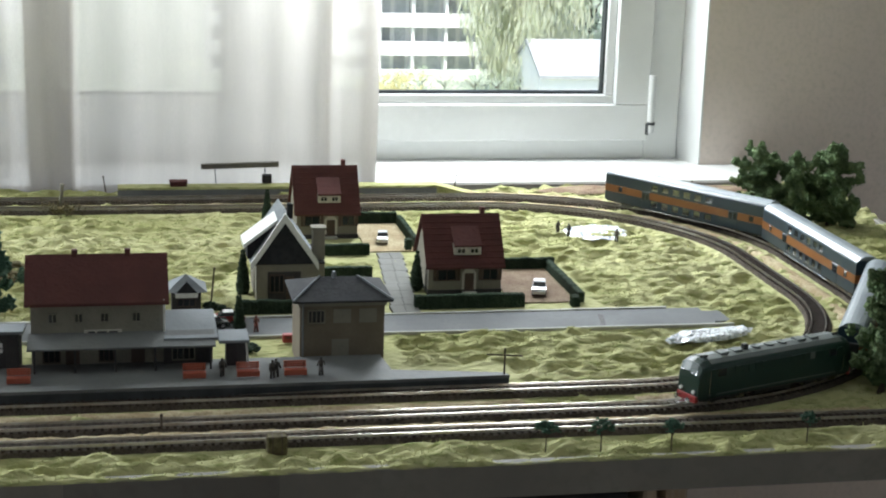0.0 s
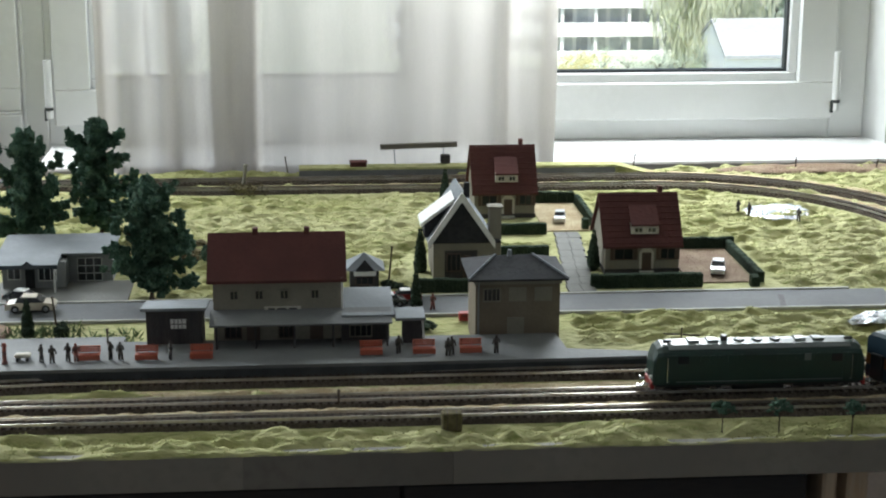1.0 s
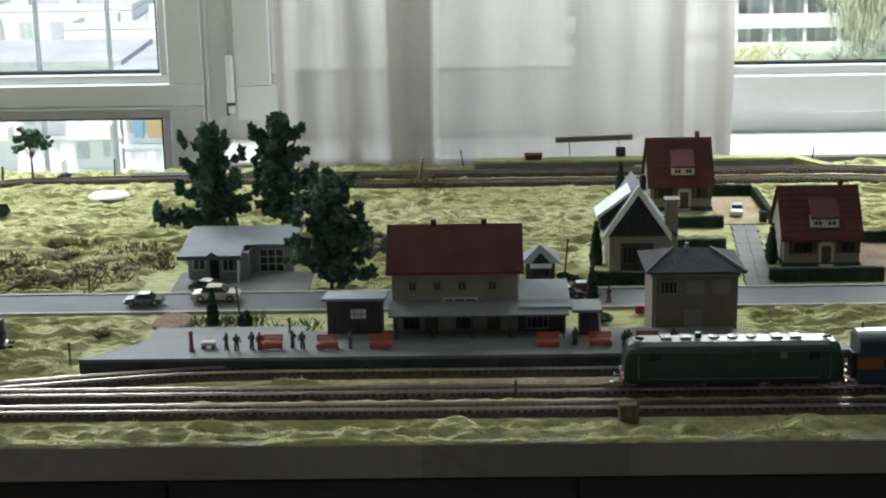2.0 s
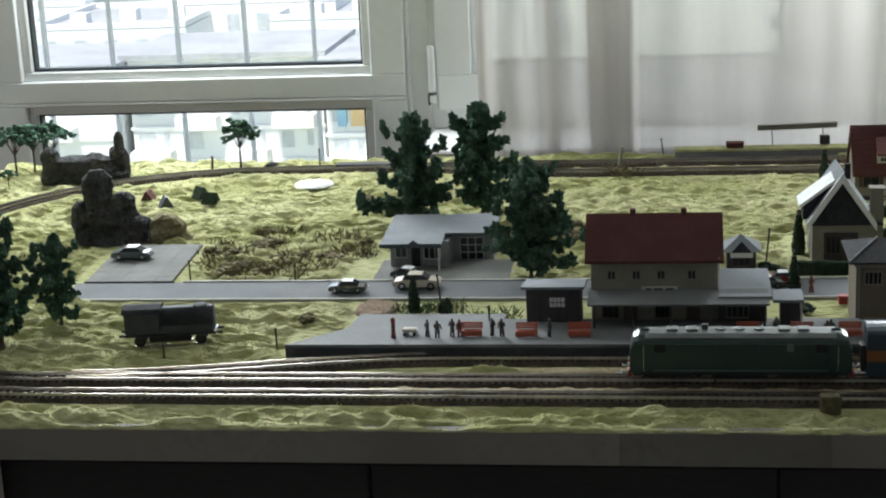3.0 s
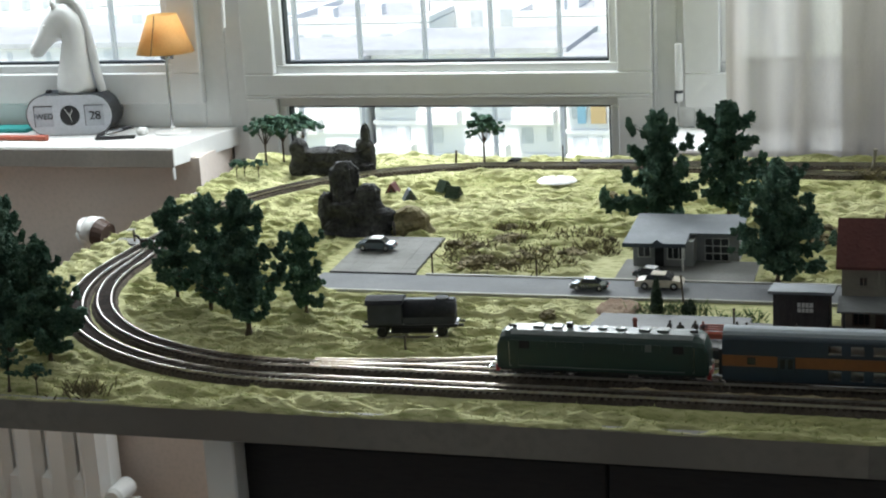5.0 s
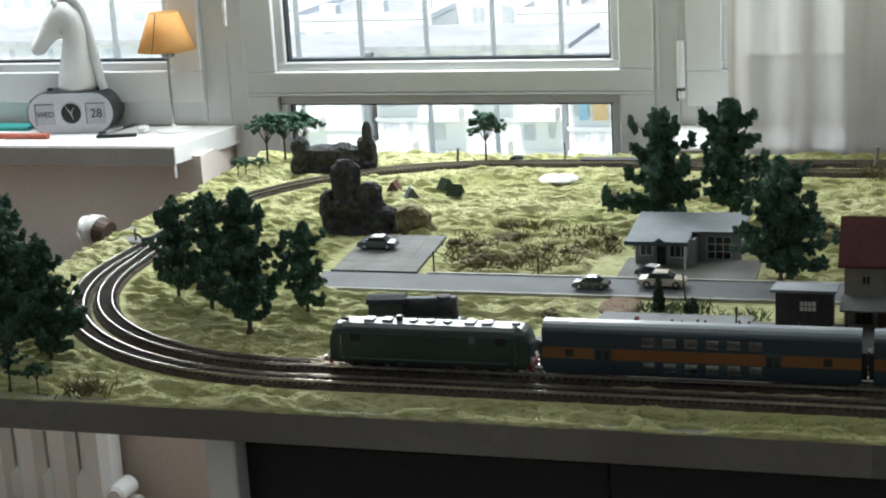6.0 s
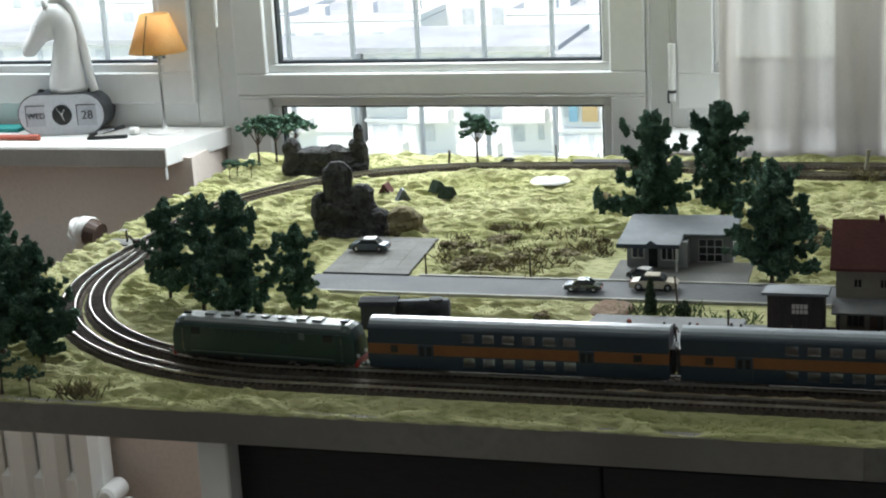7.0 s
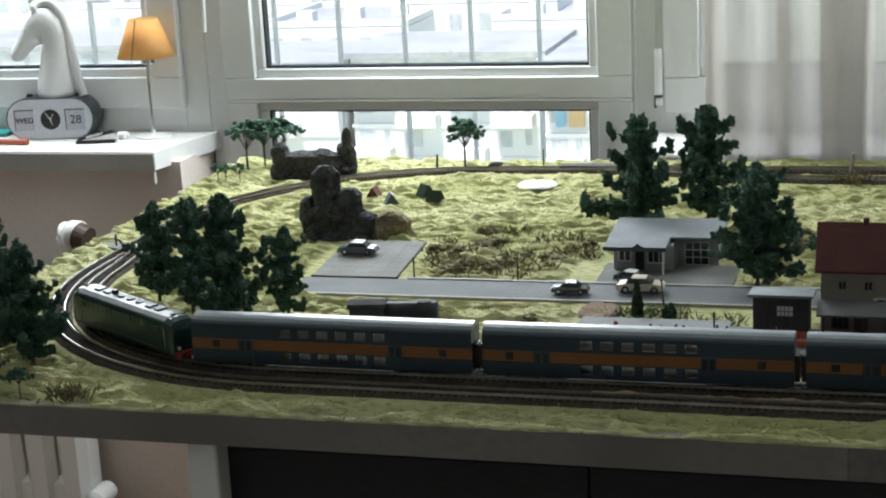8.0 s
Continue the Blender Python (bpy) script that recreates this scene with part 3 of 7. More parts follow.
for _n, _pts in TRACKS.items():
    _t = thing("railway_track", "model railway track with bright rails on brown ballast", "track", group="railway tracks", kind="structure")
    part("ballast", strip(_pts, 0.033, -0.002, 0.0034, 0.027), BALLAST, _t)
    part("rail", rail_shape(_pts, -0.00825), RAIL, _t)
    part("rail", rail_shape(_pts, 0.00825), RAIL, _t)
    _p = resample(_pts, 0.0075)
    _tt = np.gradient(_p, axis=0)
    _tt /= np.hypot(*_tt.T)[:, None]
    _s = Shape()
    for _q, _d in zip(_p, _tt):
        _c = [(_q[0] + _d[0] * a - _d[1] * b, _q[1] + _d[1] * a + _d[0] * b) for a, b in ((-0.0014, -0.0125), (0.0014, -0.0125), (0.0014, 0.0125), (-0.0014, 0.0125))]
        _s.add([(x, y, 0.002) for x, y in _c] + [(x, y, 0.0048) for x, y in _c], [(4, 5, 6, 7), (0, 1, 5, 4), (1, 2, 6, 5), (2, 3, 7, 6), (3, 0, 4, 7)])
    tagged(part("sleepers", _s, SLEEPER, _t, "dark brown plastic sleepers"), kind="stuff")
ALL_TRACK = np.concatenate([resample(p, 0.02) for p in TRACKS.values()])

# ---- grass ground ----
ROAD_Y0, ROAD_Y1 = 1.788, 1.858


def clear_of(x, y):
    """1 on open grass, 0 beside tracks, roads, houses."""
    d = np.full(x.shape, 9.0)
    for q in ALL_TRACK:
        d = np.minimum(d, (x - q[0]) ** 2 + (y - q[1]) ** 2)
    m = np.clip((np.sqrt(d) - 0.018) / 0.012, 0, 1)
    for x0, x1, y0, y1 in ((-0.73, 0.71, ROAD_Y0 - 0.004, ROAD_Y1 + 0.004), (-0.41, 0.41, 1.55, 1.665), (-0.17, 0.30, 1.6, 1.80), (0.14, 0.36, 1.86, 2.06), (0.33, 0.58, 1.86, 2.08),
                           (0.22, 0.42, 2.12, 2.36), (-0.40, -0.20, 1.85, 2.06), (-0.745, -0.61, 1.85, 2.04), (-0.36, -0.15, 1.66, 1.79)):
        g = np.maximum(np.maximum(x0 - x, x - x1), np.maximum(y0 - y, y - y1))
        m = np.minimum(m, np.clip(g / 0.012, 0, 1))
    return m


def ground_height(x, y):
    h = 0.0032 * value_noise(x * 13 + 7, y * 30 + 3, 1) + 0.0040 * value_noise(x * 27 + 4 * y, y * 68 + 2 * x, 2) + 0.0030 * value_noise(x * 58 - 5 * y, y * 128, 4) + 0.0018 * value_noise(x * 115, y * 210, 3)
    h = h + 0.0040 * (0.6 - 2 * np.abs(value_noise(x * 19 - 3 * y, y * 52 + 3 * x, 6))) + 0.0024 * (0.6 - 2 * np.abs(value_noise(x * 41 + 6 * y, y * 96, 7)))
    return h * clear_of(x, y) * np.clip((y - BY0) / 0.010, 0.25, 1) - 0.001


_nx, _ny = 820, 520
_gx, _gy = np.meshgrid(np.linspace(BX0 + 0.001, BX1 - 0.001, _nx), np.linspace(BY0 - 0.0005, BY1, _ny))
_gz = ground_height(_gx, _gy)
_gz[0] = -0.004
_gy = _gy.copy()
_gy[0] += 0.0005 * value_noise(_gx[0] * 60, _gx[0] * 0, 9)
_me = bpy.data.meshes.new("grass_mat")
_i = np.arange(_nx * _ny).reshape(_ny, _nx)
_f = np.stack([_i[:-1, :-1], _i[:-1, 1:], _i[1:, 1:], _i[1:, :-1]], -1).reshape(-1, 4)
_me.from_pydata(np.c_[_gx.ravel(), _gy.ravel(), _gz.ravel()].tolist(), [], _f.tolist())
_me.polygons.foreach_set("use_smooth", [True] * len(_me.polygons))
_me.materials.append(GRASS)
tagged(new("ground", _me), "yellow-green flocked grass mat over the board", "grass", "", "structure")


def tufts(name, n, region, mat, seed, height, label):
    rng = np.random.default_rng(seed)
    x0, x1, y0, y1 = region
    x, y = rng.uniform(x0, x1, n), rng.uniform(y0, y1, n)
    keep = clear_of(x, y) > 0.6
    x, y = x[keep], y[keep]
    z = ground_height(x, y)
    h = height * rng.uniform(0.5, 1.2, len(x))
    a = rng.uniform(0, 6.283, len(x))
    lean = rng.normal(0, 0.0025, (len(x), 2))
    w = 0.0009
    dx, dy = np.cos(a) * w, np.sin(a) * w
    v = np.stack([np.c_[x - dx, y - dy, z - 0.001], np.c_[x + dx, y + dy, z - 0.001], np.c_[x + lean[:, 0], y + lean[:, 1], z + h]], 1).reshape(-1, 3)
    me = bpy.data.meshes.new(name)
    me.from_pydata(v.tolist(), [], np.arange(len(v)).reshape(-1, 3).tolist())
    me.materials.append(mat)
    return tagged(new(name, me), label, "grass", "", "stuff")


tufts("grass_fibres", 80000, (BX0, BX1, BY0, BY1), TUFT, 5, 0.0032, "short yellow-green grass fibres on the mat")

# ---- roads and platform ----
structure("road", box(-0.735, 0.70, ROAD_Y0, ROAD_Y1, -0.004, 0.0012).box(0.70, 0.722, ROAD_Y0 + 0.012, ROAD_Y1 - 0.014, -0.004, 0.0010), ROAD, "smooth grey painted village road", "road")
_k = Shape()
for _x in np.arange(-0.72, 0.70, 0.045):
    _k.box(_x, _x + 0.0445, ROAD_Y0 - 0.004, ROAD_Y0 - 0.0005, -0.004, 0.0022 + 0.0004 * random.random())
structure("kerb", _k, KERB, "pale kerb strip along the village road", "kerb")
_k = Shape()
for _x in np.arange(-0.60, 0.66, 0.045):
    if not 0.33 < _x + 0.02 < 0.36:
        _k.box(_x, _x + 0.0445, ROAD_Y1 + 0.0005, ROAD_Y1 + 0.005, -0.004, 0.0024 + 0.0004 * random.random())
structure("kerb", _k, KERB, "pale kerb strip along the village road", "kerb")
_t = thing("pavement", "pale paved drive between the houses", "paved drive", kind="structure")
for _j in range(9):
    for _i in range(2):
        _y = 1.866 + 0.032 * _j
        _x = 0.3205 + 0.017 * _i + 0.0030 * _j
        part("paving_slab", box(_x, _x + 0.0167, _y, _y + 0.0317, -0.003, 0.0016 + 0.0004 * random.random(), 0.0004), PAVE, _t)
_t = thing("pavement", "pale concrete slab yard beside the road", "paved yard", kind="structure")
for _j in range(8):
    for _i in range(5):
        _u, _v = _i / 5, _j / 8
        _x = -0.727 + 0.111 * _u - 0.010 * _v
        part("paving_slab", box(_x, _x + 0.0220, 1.860 + 0.175 * _v, 1.8817 + 0.175 * _v, -0.003, 0.0022 + 0.0002 * random.random(), 0.0002), PAVE, _t)
part("kerb_edge", box(-0.727, -0.612, 1.8585, 1.8597, -0.003, 0.0030), DARKWALL, _t)

_t = thing("station_platform", "grey station platform with dark side wall", "platform")
_pl = [(-0.406, 1.578), (-0.33, 1.578), (0.27, 1.580), (0.395, 1.583), (0.392, 1.592), (0.276, 1.612), (0.272, 1.664), (-0.185, 1.664), (-0.185, 1.638), (-0.345, 1.638)]
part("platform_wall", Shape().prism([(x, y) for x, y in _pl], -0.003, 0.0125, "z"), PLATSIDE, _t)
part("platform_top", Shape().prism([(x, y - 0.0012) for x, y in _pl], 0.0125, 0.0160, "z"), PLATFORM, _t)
_t = thing("ramp", "grey timber crossing steps behind the platform", "ramp")
for _k in range(4):
    part("plank", box(-0.350, -0.1855, 1.6395 + 0.0175 * _k, 1.6548 + 0.0175 * _k, -0.002, 0.0145 - 0.0022 * _k, 0.0005), PLATFORM, _t)

structure("road_joint", Shape().prism([(0.556, ROAD_Y0 + 0.002), (0.562, ROAD_Y0 + 0.002), (0.572, ROAD_Y1 - 0.022), (0.566, ROAD_Y1 - 0.020)], 0.0008, 0.0016, "z"), DARKWALL, "dark tarred joint across the road", "joint")

# ---- houses ----


def panes(parent, x0, x1, z0, z1, y, frame_mat=None, bars=1):
    """A window in a wall that faces the viewer's side: frame, bars, pane."""
    fm = frame_mat or TRIM
    w = part("window", box(x0, x1, y - 0.0008, y + 0.0004, z0, z1), PANE, parent, "dark glazed window")
    f = Shape()
    e = 0.0012
    for a in ((x0, x1, z0, z0 + e), (x0, x1, z1 - e, z1), (x0, x0 + e, z0, z1), (x1 - e, x1, z0, z1)):
        f.box(a[0], a[1], y - 0.0022, y - 0.0006, a[2], a[3])
    for k in range(bars):
        x = x0 + (x1 - x0) * (k + 1) / (bars + 1)
        f.box(x - 0.0004, x + 0.0004, y - 0.0018, y - 0.0006, z0 + e, z1 - e)
    part("frame", f, fm, w)
    return w


def villa(x0, x1, y0, y1, eave, ridge, label, group):
    """A two-storey house with a steep red roof, its ridge along x, and a dormer."""
    t = thing("house", label, "model house", group=group)
    yc, w = (y0 + y1) / 2, x1 - x0
    part("wall", Shape().prism([(y0, -0.002), (y1, -0.002), (y1, eave), (yc, ridge - 0.004), (y0, eave)], x0, x1), PLASTER, t)
    r = Shape()
    o, th = 0.006, 0.0028
    for s, ya in ((1, y0), (-1, y1)):
        slope = (ridge - eave) / (yc - y0)
        ye, ze = ya - s * o, eave - o * slope
        r.add([(x, *p) for x in (x0 - 0.004, x1 + 0.004) for p in ((ye, ze), (yc, ridge), (yc, ridge + th), (ye, ze + th))],
              [(0, 1, 2, 3), (4, 7, 6, 5), (0, 4, 5, 1), (1, 5, 6, 2), (2, 6, 7, 3), (3, 7, 4, 0)])
    roof = part("roof", r, ROOF_RED, t, "dark red tiled roof")
    rows = Shape()
    for k in range(9):
        u = (k + 0.5) / 9
        yy, zz = y0 - o + (yc - y0 + o) * u, eave - o * slope_of(y0, yc, eave, ridge) + (ridge - eave + o * slope_of(y0, yc, eave, ridge)) * u + th
        rows.box(x0 - 0.004, x1 + 0.004, yy - 0.0008, yy + 0.0008, zz - 0.0004, zz + 0.0005)
    part("tile_course", rows, ROOF_RED, roof)
    part("chimney", box(x0 + w * 0.78, x0 + w * 0.78 + 0.006, yc + 0.001, yc + 0.008, ridge - 0.004, ridge + 0.010, 0.0006), ROOF_RED, roof, "small brick chimney")
    # dormer with two windows
    xd0, xd1, zd = x0 + w * 0.35, x0 + w * 0.72, eave + (ridge - eave) * 0.17
    yd = y0 + (zd - eave) / slope_of(y0, yc, eave, ridge) - 0.002
    d = part("dormer", box(xd0, xd1, yd - 0.002, yd + 0.022, zd, zd + 0.0125), PLASTER_PALE, t, "pale dormer")
    part("dormer_roof", Shape().prism([(yd - 0.0036, zd + 0.0102), (yd + 0.022, zd + 0.0300), (yd + 0.022, zd + 0.0318), (yd - 0.0036, zd + 0.0126)], xd0 - 0.0005, xd1 + 0.0005), ROOF_RED, d, "dark red dormer roof")
    m = (xd0 + xd1) / 2
    for a, b in ((xd0 + 0.003, m - 0.0025), (m + 0.0025, xd1 - 0.003)):
        panes(t, a, b, zd + 0.0015, zd + 0.0095, yd - 0.002, PLASTER_PALE)
    for a, b in ((0.12, 0.38), (0.74, 0.95)):
        panes(t, x0 + w * a, x0 + w * b, eave * 0.42, eave * 0.80, y0, DOOR)
        for e in (x0 + w * a - 0.005, x0 + w * b + 0.0006):
            part("shutter", box(e, e + 0.0044, y0 - 0.0018, y0, eave * 0.42, eave * 0.80), DOOR, t, "brown window shutter")
    dx = x0 + w * 0.56
    part("door", box(dx - 0.006, dx + 0.006, y0 - 0.0015, y0 + 0.001, -0.001, 0.026, 0.0004), DOOR, t, "dark brown arched house door")
    part("door_surround", Shape().prism([(dx - 0.009, 0), (dx - 0.009, 0.026), (dx - 0.005, 0.031), (dx + 0.005, 0.031), (dx + 0.009, 0.026), (dx + 0.009, 0)], y0 - 0.0010, y0 + 0.001, "y"), PLASTER_PALE, t)
    part("step", box(dx - 0.009, dx + 0.009, y0 - 0.008, y0 - 0.0016, -0.001, 0.003, 0.0004), KERB, t)
    part("plinth", box(x0 - 0.001, x1 + 0.001, y0 - 0.0012, y1 + 0.001, -0.002, 0.005), DARKWALL, t)
    return t


def slope_of(y0, yc, eave, ridge):
    return (ridge - eave) / (yc - y0)


villa(0.246, 0.332, 2.250, 2.330, 0.041, 0.094, "beige plastered house with steep dark red roof behind a hedge", "village houses")
villa(0.378, 0.471, 1.950, 2.032, 0.040, 0.0905, "beige plastered house with steep dark red roof beside the road", "village houses")


def gable_cottage():
    """The dark cottage whose gable faces the street."""
    t = thing("house", "dark cottage with white bargeboards and tall chimney", "model house", group="village houses")
    x0, x1, y0, y1 = 0.163, 0.243, 1.936, 2.02
    part("wall", box(x0, x1, y0, y1, -0.002, 0.0453), PLASTER, t)
    part("porch", box(x0 + 0.014, x0 + 0.054, y0 - 0.0010, y0 + 0.002, 0.0, 0.036), DARKWALL, t, "dark glazed porch front")
    xc, half, foot, top = 0.197, 0.037, 0.053, 0.106
    part("gable", Shape().prism([(xc - half, foot - 0.005), (xc + half, foot - 0.005), (xc + half, foot), (xc, top - 0.004), (xc - half, foot)], y0 - 0.002, y1, "y"), ROOF_DARK, t, "dark boarded gable")
    for s in (-1, 1):
        xe = xc + s * (half + 0.004)
        # Pale grey on the slopes imitates sky reflected in the roof.
        part("roof_slope", Shape().prism([(xc, top - 0.002), (xe, foot - 0.008), (xe, foot - 0.005), (xc, top + 0.002)], y0 - 0.004, y1 + 0.004, "y"), ROOF_PALE, t, "roof slope paled for sky reflection")
        part("bargeboard", Shape().prism([(xc, top - 0.008), (xe, foot - 0.014), (xe, foot - 0.004), (xc, top + 0.004)], y0 - 0.0075, y0 - 0.0042, "y"), TRIM, t, "white bargeboard")
    part("eaves", box(x0 - 0.003, x1 + 0.003, y0 - 0.003, y1 + 0.003, 0.0455, 0.0485, 0.0004), ROOF_DARK, t)
    part("side_dormer", Shape().prism([(x0 - 0.010, 0.050), (xc - 0.012, 0.050), (xc - 0.010, 0.092), (x0 - 0.010, 0.068)], y0 + 0.012, y0 + 0.05, "y"), ROOF_DARK, t, "dark side dormer")
    # White here puts the dormer roof's sky reflection into its colour.
    part("dormer_roof", Shape().prism([(x0 - 0.015, 0.0645), (xc - 0.008, 0.0955), (xc - 0.008, 0.0995), (x0 - 0.015, 0.0690)], y0 + 0.006, y0 + 0.055, "y"), TRIM, t, "dormer roof edge whitened for sky reflection")
    part("chimney", box(0.232, 0.247, 1.942, 1.957, -0.002, 0.086, 0.001).box(0.2305, 0.2485, 1.9405, 1.9585, 0.086, 0.089), PLASTER, t, "tall beige chimney stack")
    part("chimney_pot", box(0.203, 0.210, 1.965, 1.972, 0.095, 0.114, 0.0006), ROOF_DARK, t)
    panes(t, 0.179, 0.197, 0.010, 0.033, y0 - 0.0011, DOOR, 2)
    part("door", box(0.199, 0.209, y0 - 0.0026, y0 - 0.0011, 0, 0.030), DOOR, t)
    part("door", box(0.220, 0.231, y0 - 0.0014, y0, 0.010, 0.030), PLASTER, t)


gable_cottage()


def warehouse():
    t = thing("house", "tan brick block with low dark hipped roof", "model house", group="station buildings")
    x0, x1, y0, y1, e, rz = 0.186, 0.276, 1.664, 1.738, 0.078, 0.093
    part("wall", box(x0, x1, y0, y1, -0.002, e), BRICK_TAN, t)
    r = Shape()
    o = 0.008
    r.add([(x0 - o, y0 - o, e), (x1 + o, y0 - o, e), (x1 + o, y1 + o, e), (x0 - o, y1 + o, e), (x0 + 0.025, (y0 + y1) / 2, rz), (x1 - 0.025, (y0 + y1) / 2, rz),
           (x0 - o, y0 - o, e - 0.002), (x1 + o, y0 - o, e - 0.002), (x1 + o, y1 + o, e - 0.002), (x0 - o, y1 + o, e - 0.002)],
          [(0, 1, 5, 4), (1, 2, 5), (2, 3, 4, 5), (3, 0, 4), (0, 6, 7, 1), (1, 7, 8, 2), (2, 8, 9, 3), (3, 9, 6, 0), (6, 9, 8, 7)])
    roof = part("roof", r, ROOF_DARK, t, "low dark hipped roof")
    # Pale tubes put the light caught by the hip slopes into colour.
    for a, b in (((x0 - o, y0 - o, e + 0.0008), (x0 + 0.025, (y0 + y1) / 2, rz + 0.0008)), ((x1 + o, y0 - o, e + 0.0008), (x1 - 0.025, (y0 + y1) / 2, rz + 0.0008))):
        part("hip_glint", Shape().tube(a, b, 0.0012, n=6), ROOF_PALE, roof)
    part("vent", Shape().tube((0.226, 1.70, rz - 0.003), (0.226, 1.70, rz + 0.006), 0.003, 0.0022, 8), ROOF_PALE, roof, "pale roof vent")
    part("cornice", box(x0 - 0.002, x1 + 0.002, y0 - 0.002, y1 + 0.002, e - 0.007, e - 0.003), PLASTER, t)
    panes(t, x0 + 0.008, x0 + 0.0265, 0.052, 0.067, y0, PLASTER, 3)
    # Two faint windows, drawn as blank plaster panels.
    for k in (1, 2):
        a = x0 + 0.008 + k * 0.0275
        part("blank_window", box(a, a + 0.0185, y0 - 0.0010, y0, 0.052, 0.067), PLASTER, t, "blank plaster window panel")
    part("panel", box(x0 + 0.034, x0 + 0.052, y0 - 0.0012, y0, 0.012, 0.034), PLASTER, t)
    part("downpipe", Shape().tube((x0 + 0.003, y0 - 0.002, 0), (x0 + 0.003, y0 - 0.002, e), 0.0009, n=6), ROOF_PALE, t)


warehouse()


def station():
    t = thing("station_building", "beige station building with dark red roof and canopy", "model station", group="station buildings")
    x0, x1, y0, y1, e, rz = -0.089, 0.044, 1.660, 1.745, 0.084, 0.119
    yc = (y0 + y1) / 2
    part("wall", Shape().prism([(y0, -0.002), (y1, -0.002), (y1, e), (yc, rz - 0.003), (y0, e)], x0, x1), PLASTER, t)
    r = Shape()
    for s, ya in ((1, y0), (-1, y1)):
        k = (rz - e) / (yc - y0)
        ye, ze = ya - s * 0.006, e - 0.006 * k
        r.add([(x, *p) for x in (x0 - 0.006, x1 + 0.006) for p in ((ye, ze), (yc, rz), (yc, rz + 0.003), (ye, ze + 0.003))],
              [(0, 1, 2, 3), (4, 7, 6, 5), (0, 4, 5, 1), (1, 5, 6, 2), (2, 6, 7, 3), (3, 7, 4, 0)])
    roof = part("roof", r, ROOF_RED, t, "dark red station roof")
    for x in (-0.048, 0.006):
        part("chimney", box(x, x + 0.006, yc - 0.003, yc + 0.004, rz, rz + 0.008, 0.0006), ROOF_RED, roof, "small roof chimney")
    for x in (-0.072, -0.046, -0.020, 0.012):
        panes(t, x, x + 0.0095, 0.060, 0.071, y0, PLASTER, 1)
    part("signboard", box(-0.036, 0.002, y0 - 0.0022, y0, 0.0485, 0.0525), PLASTER_PALE, t, "narrow pale signboard")
    bars = Shape()
    for x, w in ((-0.032, 0.007), (-0.023, 0.010), (-0.011, 0.009)):
        bars.box(x, x + w, y0 - 0.0027, y0 - 0.0022, 0.0497, 0.0513)
    part("sign_bars", bars, DARKWALL, t)
    part("canopy", Shape().prism([(y0 - 0.001, 0.047), (1.628, 0.0405), (1.628, 0.0425), (y0 - 0.001, 0.050)], x0 - 0.003, 0.096), PLATFORM, t, "grey felt platform canopy")
    part("annex", box(x1, 0.094, 1.652, 1.715, -0.002, 0.0405), DARKWALL, t, "dark timber annex")
    part("annex_roof", Shape().prism([(1.640, 0.0445), (1.725, 0.050), (1.725, 0.053), (1.640, 0.0470)], x1 + 0.0005, 0.099), ROOF_PALE, t, "pale annex roof")
    for x in (-0.085, -0.045, -0.005, 0.035, 0.091):
        part("canopy_post", Shape().tube((x, 1.631, 0.015), (x, 1.631, 0.0415), 0.0011, n=8), DARKWALL, t)
    for a, b in ((-0.078, -0.060), (-0.022, -0.006)):
        panes(t, a, b, 0.018, 0.034, y0, DOOR, 2)
    for x in (-0.048, 0.018):
        part("door", box(x - 0.007, x + 0.007, y0 - 0.0015, y0, 0.014, 0.036), DOOR, t, "dark brown station door")
    panes(t, 0.052, 0.076, 0.020, 0.034, 1.652, PLASTER, 3)
    part("gutter", Shape().tube((x1 + 0.001, y0 - 0.003, 0.05), (x1 + 0.001, y0 - 0.003, e), 0.0012, n=6), TRIM, t)


station()


def hut():
    t = thing("goods_shed", "dark timber shed with pale flat roof", "model shed", group="station buildings")
    x0, x1, y0, y1 = -0.158, -0.101, 1.652, 1.705
    part("wall", box(x0, x1, y0, y1, -0.002, 0.0435), DARKWALL, t)
    part("front_gable", box(x0, x1, y0, y0 + 0.006, 0.0435, 0.0522), DARKWALL, t)
    part("roof", Shape().prism([(y0 - 0.006, 0.0535), (y1 + 0.006, 0.043), (y1 + 0.006, 0.046), (y0 - 0.006, 0.0565)], x0 - 0.005, x1 + 0.005), ROOF_PALE, t, "pale felt roof")
    w = part("window", box(-0.133, -0.117, y0 - 0.001, y0, 0.033, 0.043), TRIM, t, "white window grid")
    b = Shape()
    for k in range(3):
        b.box(-0.1295 + 0.004 * k, -0.1288 + 0.004 * k, y0 - 0.0018, y0 - 0.001, 0.033, 0.043)
    b.box(-0.133, -0.117, y0 - 0.0018, y0 - 0.001, 0.0376, 0.0383)
    part("glazing_bar", b, DARKWALL, w)
    part("door", box(-0.128, -0.118, y0 - 0.0012, y0, 0.0, 0.028), DARKWALL, t)


hut()


